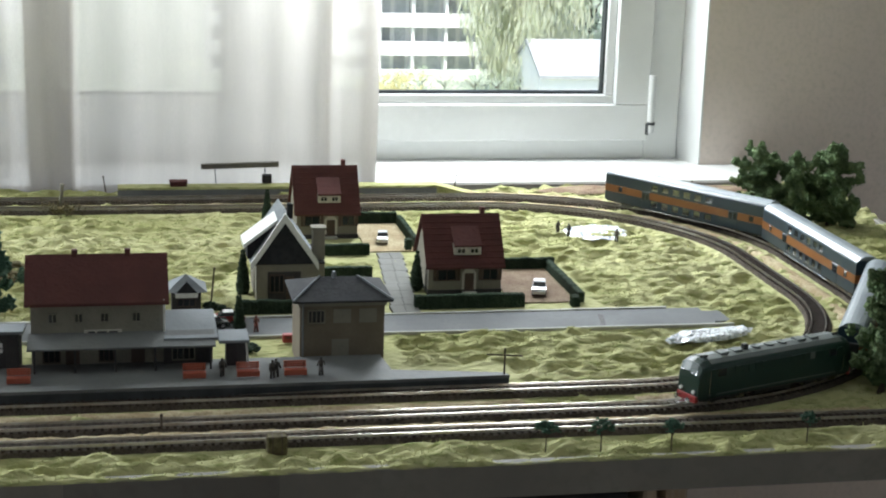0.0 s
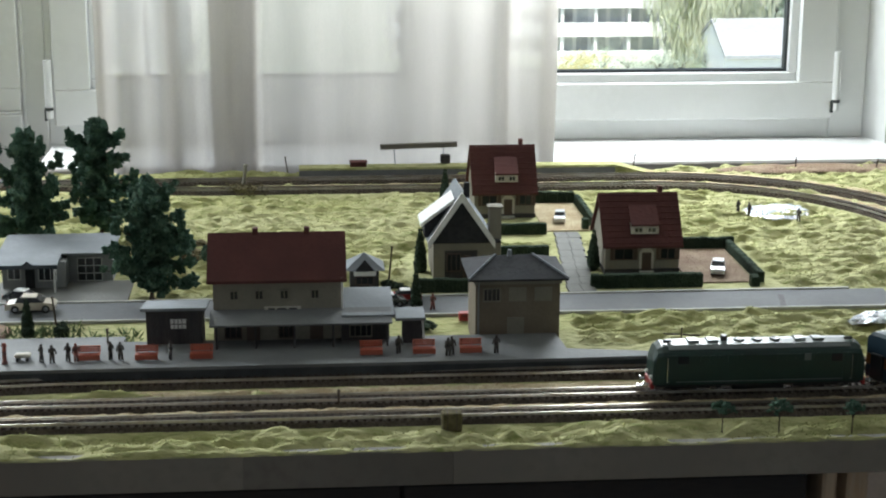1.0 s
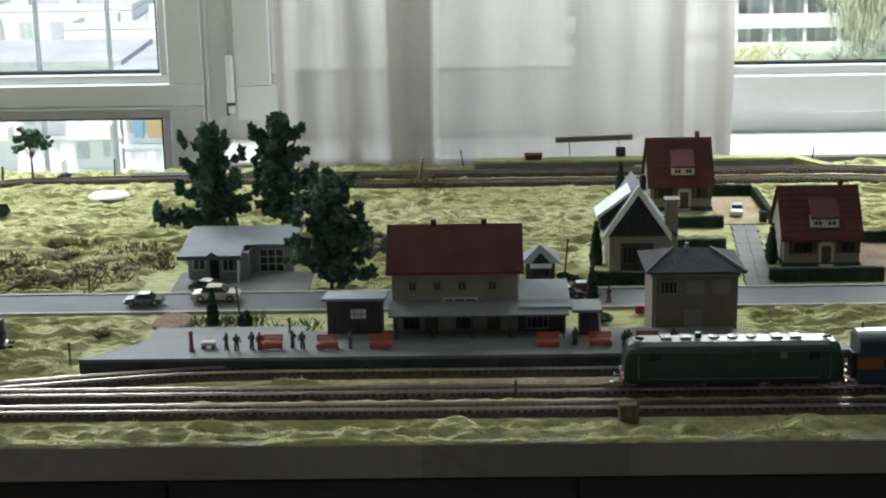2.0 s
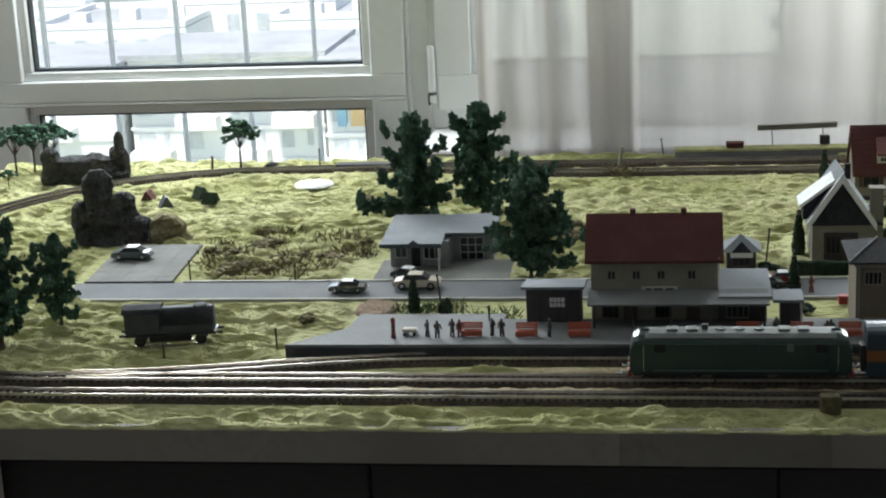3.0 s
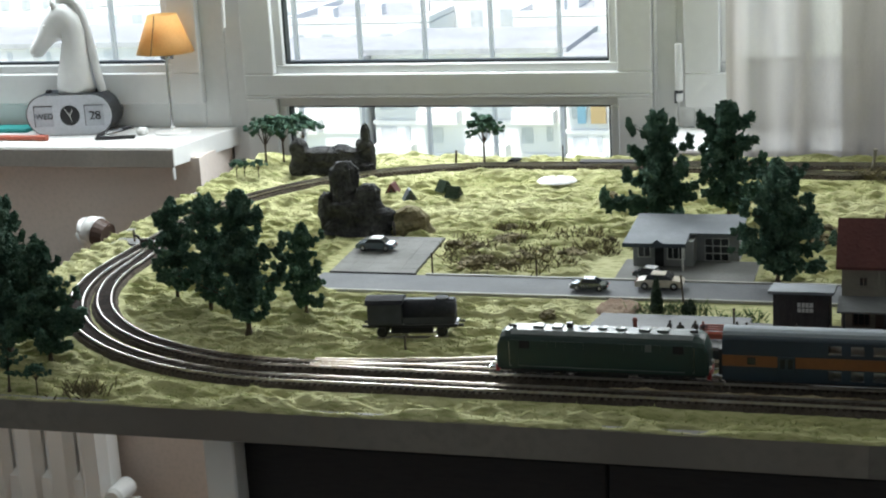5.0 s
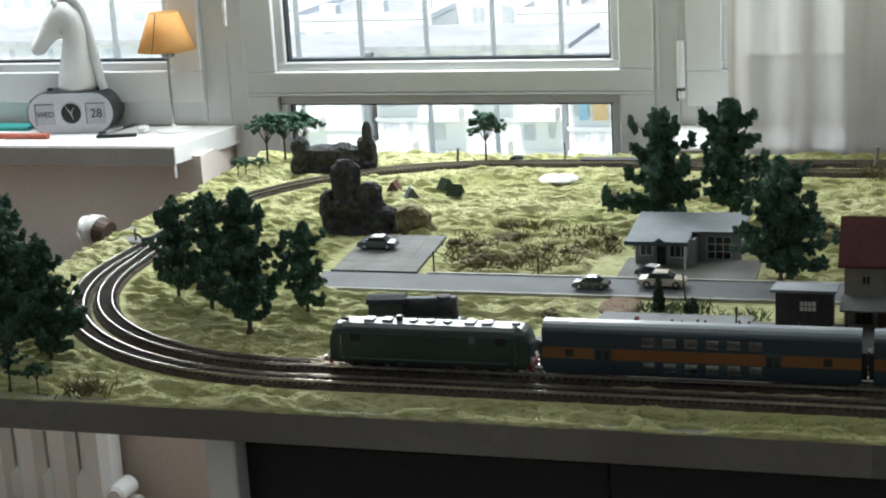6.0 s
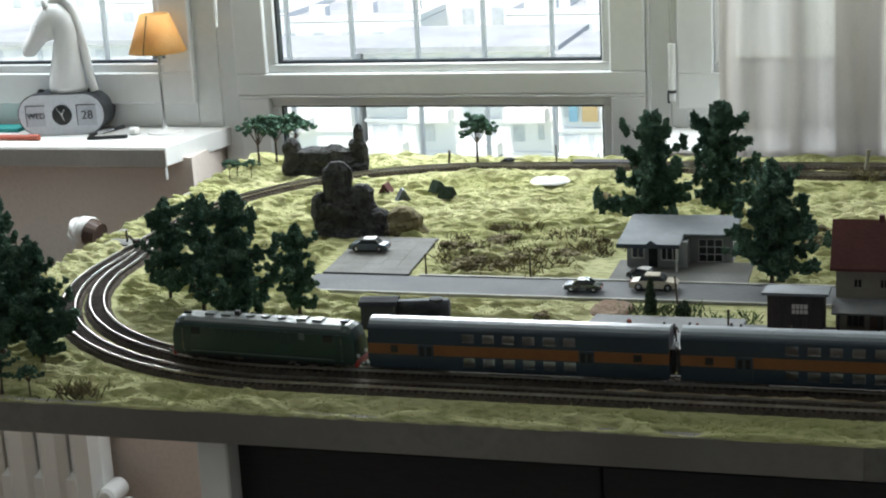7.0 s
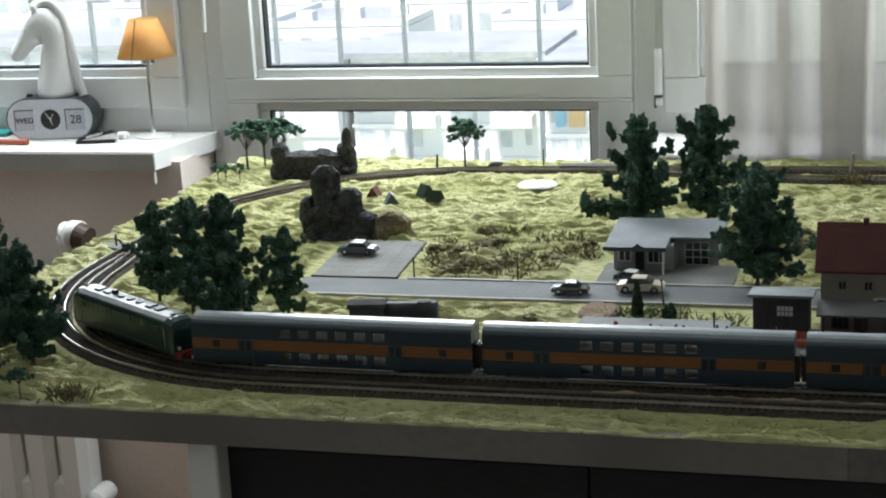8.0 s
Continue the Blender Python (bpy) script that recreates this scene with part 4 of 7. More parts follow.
def kiosk():
    t = thing("kiosk", "small dark kiosk with pale hipped roof", "model kiosk")
    x0, x1, y0, y1 = 0.060, 0.094, 1.882, 1.915
    part("wall", box(x0, x1, y0, y1, -0.002, 0.029), DARKWALL, t)
    o, xc, yc = 0.007, 0.077, 1.898
    part("roof", Shape().add([(x0 - o, y0 - o, 0.029), (x1 + o, y0 - o, 0.029), (x1 + o, y1 + o, 0.029), (x0 - o, y1 + o, 0.029), (xc, yc, 0.046)], [(0, 1, 4), (1, 2, 4), (2, 3, 4), (3, 0, 4), (3, 2, 1, 0)]), ROOF_PALE, t, "pale hipped roof")
    part("gablet", Shape().prism([(xc - 0.012, 0.029), (xc + 0.012, 0.029), (xc, 0.043)], y0 - 0.009, y0 - 0.0072, "y"), ROOF_DARK, t)
    part("fascia_board", box(xc - 0.013, xc + 0.013, y0 - 0.0095, y0 - 0.0073, 0.0235, 0.0288), TRIM, t, "white fascia board")
    panes(t, x0 + 0.006, x1 - 0.006, 0.010, 0.021, y0, DOOR, 2)


kiosk()


def booth():
    t = thing("ticket_booth", "dark little booth with projecting pale roof", "model booth")
    part("wall", box(0.108, 0.128, 1.640, 1.668, 0.0158, 0.042), DARKWALL, t)
    part("roof", box(0.0995, 0.131, 1.632, 1.672, 0.0422, 0.0455, 0.0006), ROOF_PALE, t, "pale slab roof")
    part("post", Shape().tube((0.1300, 1.636, 0.0158), (0.1275, 1.636, 0.0422), 0.0012, n=6), TRIM, t)


booth()


def petrol_shop():
    t = thing("petrol_station", "white flat-roofed filling station with garage door", "model building")
    part("wall", box(-0.352, -0.278, 1.925, 2.01, -0.002, 0.033), SHOP_WALL, t)
    part("garage_wall", box(-0.278, -0.226, 1.957, 2.01, -0.002, 0.036), SHOP_WALL, t)
    part("roof", Shape().prism([(1.900, 0.033), (2.022, 0.040), (2.022, 0.043), (1.900, 0.0365)], -0.360, -0.284), ROOF_PALE, t, "pale flat roof slab")
    part("garage_roof", Shape().prism([(1.940, 0.0375), (2.022, 0.0405), (2.022, 0.0435), (1.940, 0.0395)], -0.2838, -0.222), ROOF_PALE, t, "pale flat roof slab")
    part("roof_edge", box(-0.3605, -0.2835, 1.8985, 1.8998, 0.0315, 0.0365), COACH_BLUE, t, "dark blue roof edge")
    part("roof_peak", Shape().prism([(-0.325, 0.0365), (-0.311, 0.0365), (-0.318, 0.0415)], 1.8975, 1.8998, "y"), COACH_BLUE, t)
    part("roof_post", Shape().tube((-0.288, 1.904, 0), (-0.288, 1.904, 0.034), 0.0013, n=8), TRIM, t)
    panes(t, -0.346, -0.330, 0.012, 0.026, 1.925, TRIM, 1)
    panes(t, -0.310, -0.288, 0.010, 0.026, 1.925, TRIM, 2)
    part("door", box(-0.325, -0.314, 1.9236, 1.925, 0, 0.027), PANE, t, "glass shop door")
    g = part("garage_door", box(-0.268, -0.238, 1.9555, 1.957, 0, 0.029), PANE, t, "dark glazed garage door")
    b = Shape()
    for k in range(4):
        b.box(-0.268 + 0.0097 * k, -0.2672 + 0.0097 * k, 1.9545, 1.9555, 0, 0.029)
    for k in range(4):
        b.box(-0.268, -0.238, 1.9545, 1.9555, 0.0005 + 0.0095 * k, 0.0013 + 0.0095 * k)
    part("glazing_bar", b, TRIM, g)


petrol_shop()
structure("pavement", box(-0.365, -0.20, 1.864, 1.953, -0.003, 0.0014, 0.0004), PAVE, "pale forecourt of the filling station", "forecourt")

structure("pavement", box(-1.085, -0.985, 1.960, 1.990, -0.003, 0.0042, 0.0006), PAVE, "pale card crossing over the bend tracks", "crossing")

# ---- hedges ----


def hedge(x0, x1, y0, y1, h, label="clipped dark green foam hedge"):
    n = max(2, int(max(x1 - x0, y1 - y0) / 0.008))
    s = Shape()
    for k in range(n):
        u0, u1 = k / n, (k + 1) / n + 0.02
        if x1 - x0 > y1 - y0:
            a, b, c, d = x0 + (x1 - x0) * u0, x0 + (x1 - x0) * u1, y0, y1
        else:
            a, b, c, d = x0, x1, y0 + (y1 - y0) * u0, y0 + (y1 - y0) * u1
        e = [random.uniform(-0.0007, 0.0007) for _ in range(5)]
        s.box(a, b, c + e[0], d + e[1], -0.003, h + e[2], 0.0012)
    t = thing("hedge", label, "hedge", group="garden hedges")
    part("foliage", s, HEDGE, t)


for _a in ((0.350, 0.484, 1.884, 1.894, 0.016), (0.500, 0.570, 2.062, 2.070, 0.014), (0.558, 0.567, 1.90, 2.061, 0.012), (0.545, 0.556, 1.880, 1.892, 0.012),
           (0.268, 0.334, 2.152, 2.161, 0.014), (0.345, 0.402, 2.334, 2.343, 0.016), (0.402, 0.410, 2.19, 2.333, 0.013), (0.388, 0.397, 2.172, 2.186, 0.014),
           (0.142, 0.204, 1.880, 1.890, 0.015), (0.2045, 0.246, 1.880, 1.890, 0.012), (0.258, 0.320, 2.036, 2.045, 0.013), (0.276, 0.284, 1.872, 1.90, 0.011)):
    hedge(*_a)
structure("garden", box(0.475, 0.556, 1.900, 2.058, -0.004, 0.0006), EARTH, "brown earth garden yard", "yard")
structure("garden", box(0.335, 0.400, 2.166, 2.330, -0.004, 0.0006), SAND, "sandy garden yard behind the hedge", "yard")

# ---- trees ----


def conifer(x, y, h, r, seed, mat=None, label="tall dark green model conifer with bare lower trunk", bare=0.13, rounded=False):
    """Foam-clad boughs that leave the trunk one by one and curl up at their tips, with gaps between."""
    rnd = random.Random(seed)
    t = thing("tree", label, "model tree", pose(x, y, 0), group="model trees")
    s = Shape().tube((0, 0, -0.003), (0.002, 0.001, h * 0.5), h * 0.018, h * 0.012, 8).tube((0.002, 0.001, h * 0.5), (0, 0, h * 0.95), h * 0.012, h * 0.003, 8)
    s.tube((0, 0, -0.003), (0, 0, 0.004), h * 0.034, h * 0.02, 8)
    crown, leaves = Shape(), Shape()
    n = max(10, int(27 * h / 0.15))
    count = seed * 400
    for k in range(n):
        u = bare + (0.90 - bare) * (k + rnd.random() * 0.8) / n
        v = (u - bare) / (1 - bare)
        shape = math.sin(math.pi * min(1, 0.22 + 0.74 * v)) ** 0.6 if rounded else (1 - 0.62 * v ** 1.1) * (0.75 if v < 0.08 else 1.0)
        reach = r * shape * rnd.choice((0.6, 0.8, 0.95, 1.05, 1.15, 1.25))
        a = k * 2.4 + rnd.uniform(-0.5, 0.5)
        lift = h * rnd.uniform(-0.01, 0.075)
        size = r * rnd.uniform(0.15, 0.23) * (1 - 0.25 * v)
        size *= 1.55 if rounded else 1.0
        tip = None
        for j in range(5):
            f = (j + 0.4) / 4.4
            c = (reach * f * math.cos(a), reach * f * math.sin(a), h * u + lift * f * f - h * 0.012 * math.sin(math.pi * f))
            q = size * (1.05 - 0.38 * f)
            jit = [rnd.gauss(0, q * 0.28) for _ in range(3)]
            count += 1
            crown.lump((c[0] + jit[0], c[1] + jit[1], c[2] + jit[2]), q * rnd.uniform(0.72, 1.05), count, rnd.uniform(0.8, 1.15), 8, 0.95)
            tip = c
        if rnd.random() < 0.6:
            count += 1
            crown.lump((tip[0] * 1.03, tip[1] * 1.03, tip[2] + size * 0.85), size * rnd.uniform(0.42, 0.62), count, 1.5, 7, 0.9)
        s.tube((0, 0, h * u - 0.15 * reach), tip, h * 0.007, h * 0.003, 5, False)
        for j in range(34):
            f = rnd.random()
            d = Vector((rnd.gauss(0, 1), rnd.gauss(0, 1), rnd.gauss(0, 1))).normalized()
            p = Vector((reach * f * math.cos(a), reach * f * math.sin(a), h * u + lift * f * f)) + d * size * (1.0 - 0.3 * f)
            q = Vector((rnd.gauss(0, 1), rnd.gauss(0, 1), rnd.gauss(0, 1))).normalized() * size * 0.15
            w = d.cross(q).normalized() * size * 0.12
            leaves.add([p - q, p + w, p + q, p - w], [(0, 1, 2, 3)])
    for j in range(4):
        crown.lump((rnd.gauss(0, r * 0.05), rnd.gauss(0, r * 0.05), h * (0.87 + 0.036 * j)), r * (0.23 - 0.035 * j), seed * 17 + j, 1.15, 8, 0.9)
    part("trunk", s, TRUNK, t)
    part("crown", crown, mat or FOLIAGE, t)
    lf = new("leaf_flock", bpy.data.meshes.new("leaf_flock"))
    lf.data.from_pydata(leaves.v, [], leaves.f)
    lf.data.materials.append(mat or FOLIAGE)
    lf.parent = t
    tagged(lf, kind="stuff")
    return t


for _a in ((-0.348, 2.103, 0.157, 0.061, 1), (-0.262, 2.157, 0.161, 0.060, 2), (-0.172, 1.872, 0.143, 0.060, 3),
           (-0.876, 1.73, 0.124, 0.042, 4), (-0.810, 1.681, 0.142, 0.035, 5), (-0.735, 1.616, 0.162, 0.050, 6), (-0.695, 1.693, 0.106, 0.035, 7), (-0.838, 1.76, 0.125, 0.031, 21),
           (-0.917, 1.494, 0.134, 0.046, 8), (-0.985, 1.524, 0.178, 0.055, 9), (-1.02, 1.58, 0.15, 0.050, 22)):
    conifer(*_a)
conifer(-0.915, 1.404, 0.068, 0.018, 10, label="small dark green model fir near the board edge", bare=0.25)
for _a in ((0.958, 2.315, 0.120, 0.042, 11), (1.002, 2.285, 0.112, 0.036, 12), (1.060, 2.285, 0.124, 0.044, 13)):
    conifer(*_a, mat=FOLIAGE_MID, label="bushy mid green model tree behind the bend", bare=0.08, rounded=True)
for _a in ((0.790, 1.538, 0.150, 0.034, 15), (0.905, 1.65, 0.145, 0.032, 16), (0.830, 1.535, 0.12, 0.036, 17), (0.96, 1.70, 0.14, 0.045, 18), (0.875, 1.58, 0.13, 0.038, 19)):
    conifer(*_a, mat=FOLIAGE_MID, label="bushy mid green model tree beside the bend", bare=0.08, rounded=True)


def broad_tree(x, y, h, r, seed, label):
    """A slim trunk that forks into an umbrella of small leaf clumps."""
    rnd = random.Random(seed)
    t = thing("tree", label, "model tree", pose(x, y, 0), group="model trees")
    s = Shape().tube((0, 0, -0.003), (0, 0, h * 0.48), h * 0.026, h * 0.02, 8)
    crown = Shape()
    for k in range(9):
        a = k * 2.4
        rr = r * math.sqrt((k + 0.5) / 9) * 0.9
        tip = (rr * math.cos(a), rr * math.sin(a), h * (0.95 - 0.30 * (rr / r) ** 2))
        s.tube((0, 0, h * 0.44), (tip[0] * 0.5, tip[1] * 0.5, h * 0.66), h * 0.013, h * 0.009, 5, False)
        s.tube((tip[0] * 0.5, tip[1] * 0.5, h * 0.66), tip, h * 0.009, h * 0.004, 5, False)
        for j in range(9):
            crown.lump([tip[i] + rnd.gauss(0, r * 0.19) * (0.8 if i == 2 else 1) for i in range(3)], r * rnd.uniform(0.11, 0.20), seed * 50 + k * 9 + j, 0.7, 5, 0.8)
    part("trunk", s, TRUNK, t)
    part("crown", crown, FOLIAGE, t)


for _a in ((-0.694, 2.505, 0.078, 0.028, 31), (-1.056, 2.462, 0.085, 0.027, 32), (-1.040, 2.500, 0.082, 0.028, 33), (-1.022, 2.545, 0.072, 0.028, 34)):
    broad_tree(*_a, "slender broad-crowned green model tree near the window")
for _a in ((-1.075, 2.381, 0.031, 0.012, 35), (-1.066, 2.392, 0.028, 0.010, 36), (-1.043, 2.395, 0.029, 0.011, 37), (-0.880, 1.400, 0.029, 0.012, 38),
           (0.390, 1.411, 0.026, 0.0105, 39), (0.441, 1.402, 0.030, 0.011, 40), (0.509, 1.398, 0.029, 0.010, 41), (0.650, 1.408, 0.028, 0.0085, 42)):
    broad_tree(*_a, "tiny round-crowned green model tree")


def cypress(x, y, h, seed):
    t = thing("tree", "slim dark green model cypress", "model tree", pose(x, y, 0), group="model cypresses")
    s = Shape()
    n = 9
    for k in range(n):
        u = k / (n - 1)
        for j in range(3):
            s.lump((0.0016 * math.cos(j * 2.1 + k), 0.0016 * math.sin(j * 2.1 + k), h * (0.12 + 0.82 * u)), h * 0.135 * (1 - 0.78 * u ** 1.3), seed * 30 + k * 3 + j, 1.25, 6, 0.5)
    part("trunk", Shape().tube((0, 0, -0.002), (0, 0, h * 0.2), 0.0014, n=6), TRUNK, t)
    part("crown", s, HEDGE, t)


for _k, _a in enumerate(((0.213, 2.345, 0.052), (0.150, 1.975, 0.056), (0.367, 1.970, 0.052), (0.134, 1.822, 0.044), (-0.294, 1.740, 0.044))):
    cypress(*_a, _k + 1)


def bush(x, y, r, seed, mat, label, flat=0.6):
    rnd = random.Random(seed)
    t = thing("bush", label, "bush", pose(x, y, 0), group="model bushes")
    s = Shape()
    for k in range(9):
        s.lump((rnd.gauss(0, r * 0.4), rnd.gauss(0, r * 0.4), r * flat * rnd.uniform(0.2, 0.8)), r * rnd.uniform(0.3, 0.5), seed * 20 + k, flat, 6, 0.7)
    part("foliage", s, mat, t)


bush(0.112, 1.895, 0.016, 2, HEDGE, "dark green bush beside the kiosk")
bush(-0.255, 1.735, 0.011, 3, HEDGE, "small dark green bush by the road", 1.2)
bush(0.137, 1.735, 0.013, 4, HEDGE, "dark green bush behind the booth")
for _k, _a in enumerate(((-0.135, 2.05, 0.02), (-0.12, 2.10, 0.018), (-0.10, 2.03, 0.016), (-0.44, 2.26, 0.018), (-0.425, 2.25, 0.014), (-0.57, 1.73, 0.012), (-0.41, 1.70, 0.013))):
    bush(*_a, 10 + _k, SCRUB, "dry brown-green scrub bush")


def twigs(name, places, mat, label, seed, size=0.010):
    rnd = random.Random(seed)
    s = Shape()
    for x, y, n in places:
        for k in range(n):
            a, u = rnd.uniform(0, 6.28), rnd.uniform(0.3, 1)
            p = (x + rnd.gauss(0, 0.009), y + rnd.gauss(0, 0.009), -0.001)
            q = (p[0] + size * u * math.cos(a), p[1] + size * u * math.sin(a), size * rnd.uniform(0.2, 1.1))
            s.tube(p, q, 0.0008, 0.0003, 4, False)
    ob = part(name, s, mat)
    return tagged(ob, label, "scrub", "", "stuff")


_rnd = random.Random(4)
_pl = []
while len(_pl) < 62:
    _x, _y = _rnd.uniform(-0.61, -0.39), _rnd.uniform(1.885, 2.12)
    if ((_x + 0.50) / 0.115) ** 2 + ((_y - 2.0) / 0.12) ** 2 < 1:
        _pl.append((_x, _y, 20))
twigs("scrub_patch", _pl, SCRUB, "tangled dry brown scrub between road and meadow", 6, 0.0085)
_k = 0
for _x, _y, _n in _pl[::4]:
    _k += 1
    bush(_x, _y, _rnd.uniform(0.010, 0.016), 40 + _k, SCRUB, "dry brown-green scrub bush", 0.45)
bush(-0.086, 2.430, 0.017, 90, SCRUB, "dry brown scrub mound round a post", 0.55)
twigs("brush_heap", [(-0.084 + _rnd.gauss(0, 0.012), 2.435 + _rnd.gauss(0, 0.008), 22) for _ in range(7)], SCRUB, "heap of dry brown twigs round a post", 8, 0.016)
twigs("scrub_patch", [(-0.835 + _rnd.gauss(0, 0.012), 1.41 + _rnd.gauss(0, 0.006), 18) for _ in range(6)], SCRUB, "dry twiggy scrub near the board edge", 9, 0.012)
twigs("scrub_patch", [(_rnd.uniform(-0.33, -0.18), _rnd.uniform(1.71, 1.765), 14) for _ in range(22)], FOLIAGE_MID, "green garden scrub beside the road", 10, 0.008)

# ---- rocks and ruin ----


def rock_mass(name, label, pillars, mat, seed, category):
    """Steep rough pillars that lean together, each with ledges."""
    t = thing(name, label, category)
    for n, (x, y, rx, ry, h, taper) in enumerate(pillars):
        s = Shape()
        m, rows = 16, 9
        for k in range(rows + 1):
            u = k / rows
            for i in range(m):
                a = 2 * math.pi * i / m
                w = 1 - taper * u ** 1.6
                j = 1 + 0.35 * noise.noise((math.cos(a) * 1.6 + n * 5, math.sin(a) * 1.6, u * 3.2 + seed)) + 0.14 * noise.noise((math.cos(a) * 5, math.sin(a) * 5 + n, u * 9 + seed))
                if k == rows:
                    w *= 0.55
                s.v.append((x + rx * w * j * math.cos(a), y + ry * w * j * math.sin(a), -0.003 + (h + 0.003) * u * (1 + 0.06 * noise.noise((i * 0.9, k, seed + n)))))
        for k in range(rows):
            for i in range(m):
                s.f.append((k * m + i, k * m + (i + 1) % m, (k + 1) * m + (i + 1) % m, (k + 1) * m + i))
        s.f.append(tuple(rows * m + i for i in range(m)))
        part("rock", s, mat, t)
    return t


rock_mass("rock", "steep dark grey rock crag with a round top", ((-0.770, 2.085, 0.052, 0.035, 0.045, 0.25), (-0.784, 2.085, 0.0215, 0.020, 0.094, 0.12), (-0.745, 2.080, 0.022, 0.02, 0.064, 0.3),
          (-0.806, 2.080, 0.015, 0.016, 0.052, 0.3), (-0.725, 2.075, 0.028, 0.024, 0.032, 0.5)), ROCK, 3, "rock")
rock_mass("rock", "low pale brown rock mound", ((-0.690, 2.085, 0.034, 0.030, 0.032, 0.6),), SCRUB, 5, "rock")
rock_mass("ruin", "dark grey rock ruin with a pointed tower", ((-0.932, 2.44, 0.058, 0.024, 0.040, 0.08), (-0.984, 2.432, 0.018, 0.016, 0.056, 0.25), (-0.880, 2.452, 0.019, 0.016, 0.052, 0.2),
          (-0.876, 2.452, 0.013, 0.012, 0.076, 0.5), (-0.915, 2.44, 0.022, 0.02, 0.044, 0.2)), ROCK, 8, "ruin")
rock_mass("stone", "small grey stone beside the track", ((-0.645, 2.52, 0.016, 0.010, 0.008, 0.6),), ROCK, 11, "stone")

# ---- ponds, patches ----


def patch(name, cx, cy, rx, ry, z, mat, label, category, seed, turn=0.0, bumpy=0.0):
    s = Shape()
    n, rings = 30, 7
    s.v.append((cx, cy, z))
    for k in range(1, rings + 1):
        for i in range(n):
            a = 2 * math.pi * i / n
            w = (k / rings) * (1 + 0.18 * noise.noise((math.cos(a) * 1.7, math.sin(a) * 1.7, seed)))
            px, py = rx * w * math.cos(a), ry * w * math.sin(a)
            zz = z + bumpy * noise.noise((px * 160 + seed, py * 160, 1)) - (0.004 if k == rings else 0)
            s.v.append((cx + px * math.cos(turn) - py * math.sin(turn), cy + px * math.sin(turn) + py * math.cos(turn), zz))
    s.f += [(0, 1 + i, 1 + (i + 1) % n) for i in range(n)]
    for k in range(rings - 1):
        for i in range(n):
            s.f.append((1 + k * n + i, 1 + (k + 1) * n + i, 1 + (k + 1) * n + (i + 1) % n, 1 + k * n + (i + 1) % n))
    return structure(name, s, mat, label, category, True)


patch("pond", 0.685, 2.250, 0.052, 0.042, 0.0045, STREAM, "silvery rippled model pond in the meadow", "pond", 1, 0.0, 0.004)
patch("pond", 0.675, 1.745, 0.062, 0.020, 0.0045, STREAM, "silvery rippled model pond near the bend", "pond", 2, 0.30, 0.004)
patch("snow_patch", -0.546, 2.374, 0.031, 0.024, 0.0070, TRIM, "flat white patch on the meadow", "patch", 3)
patch("earth_patch", 0.86, 2.545, 0.20, 0.030, 0.0035, EARTH, "red-brown bare earth by the back track", "earth", 4, 0, 0.004)
patch("earth_patch", -0.340, 1.752, 0.028, 0.034, 0.0018, EARTH, "brown bare earth beside the road", "earth", 5, 0, 0.002)


def verge(pts, w, seed, mat, label):
    p = resample(pts, 0.006)
    t = np.gradient(p, axis=0)
    nrm = np.c_[-t[:, 1], t[:, 0]] / np.hypot(*t.T)[:, None]
    s = Shape()
    for i, (q, n) in enumerate(zip(p, nrm)):
        for k in range(6):
            u = k / 5 - 0.5
            j = 1 + 0.45 * noise.noise((q[0] * 30, seed, 0))
            h = 0.0042 * (1 - 4 * u * u) * (0.6 + 0.8 * noise.noise((q[0] * 70, q[1] * 70 + u * 3, seed))) - 0.0016 + (-0.004 if k in (0, 5) else 0.001)
            s.v.append((q[0] + n[0] * u * w * j, q[1] + n[1] * u * w * j, h))
    for i in range(len(p) - 1):
        for k in range(5):
            s.f.append((6 * i + k, 6 * i + k + 1, 6 * i + k + 7, 6 * i + k + 6))
    return structure("verge", s, mat, label, "verge", True)


verge(line((0.75, 1.482), (-0.30, 1.483)), 0.018, 1, SAND, "dry sandy strip between the tracks")
verge(line((0.40, 1.540), (-0.20, 1.540)), 0.022, 2, SAND, "dry sandy strip between the tracks")
verge(bend(0.886, 0.367, 2.464, 1.540), 0.024, 3, SAND, "dry sandy strip between the tracks")
verge(bend(0.957, 0.43, 2.535, 1.560)[:70], 0.020, 4, SAND, "dry sandy strip beside the tracks")
verge(line((0.42, 2.465), (-0.10, 2.462)), 0.022, 5, SAND, "dry sandy strip between the tracks")
verge(line((0.30, 2.525), (-0.50, 2.515)), 0.012, 6, SAND, "dry sandy strip beside the tracks")

# ---- posts, signs, bank at the back ----
_t = thing("embankment", "low dark bank with a grassy top", "embankment")
part("bank_side", Shape().prism([(2.523, -0.002), (2.562, -0.002), (2.558, 0.0115), (2.529, 0.0115)], 0.0, 0.50), PLATFORM, _t)
part("grass_top", Shape().prism([(2.528, 0.0115), (2.560, 0.0115), (2.556, 0.0150), (2.530, 0.0148)], 0.0, 0.50).prism([(0.50, 0.0), (0.56, 0.0), (0.50, 0.0150)], 2.527, 2.560, "y"), GRASS, _t)


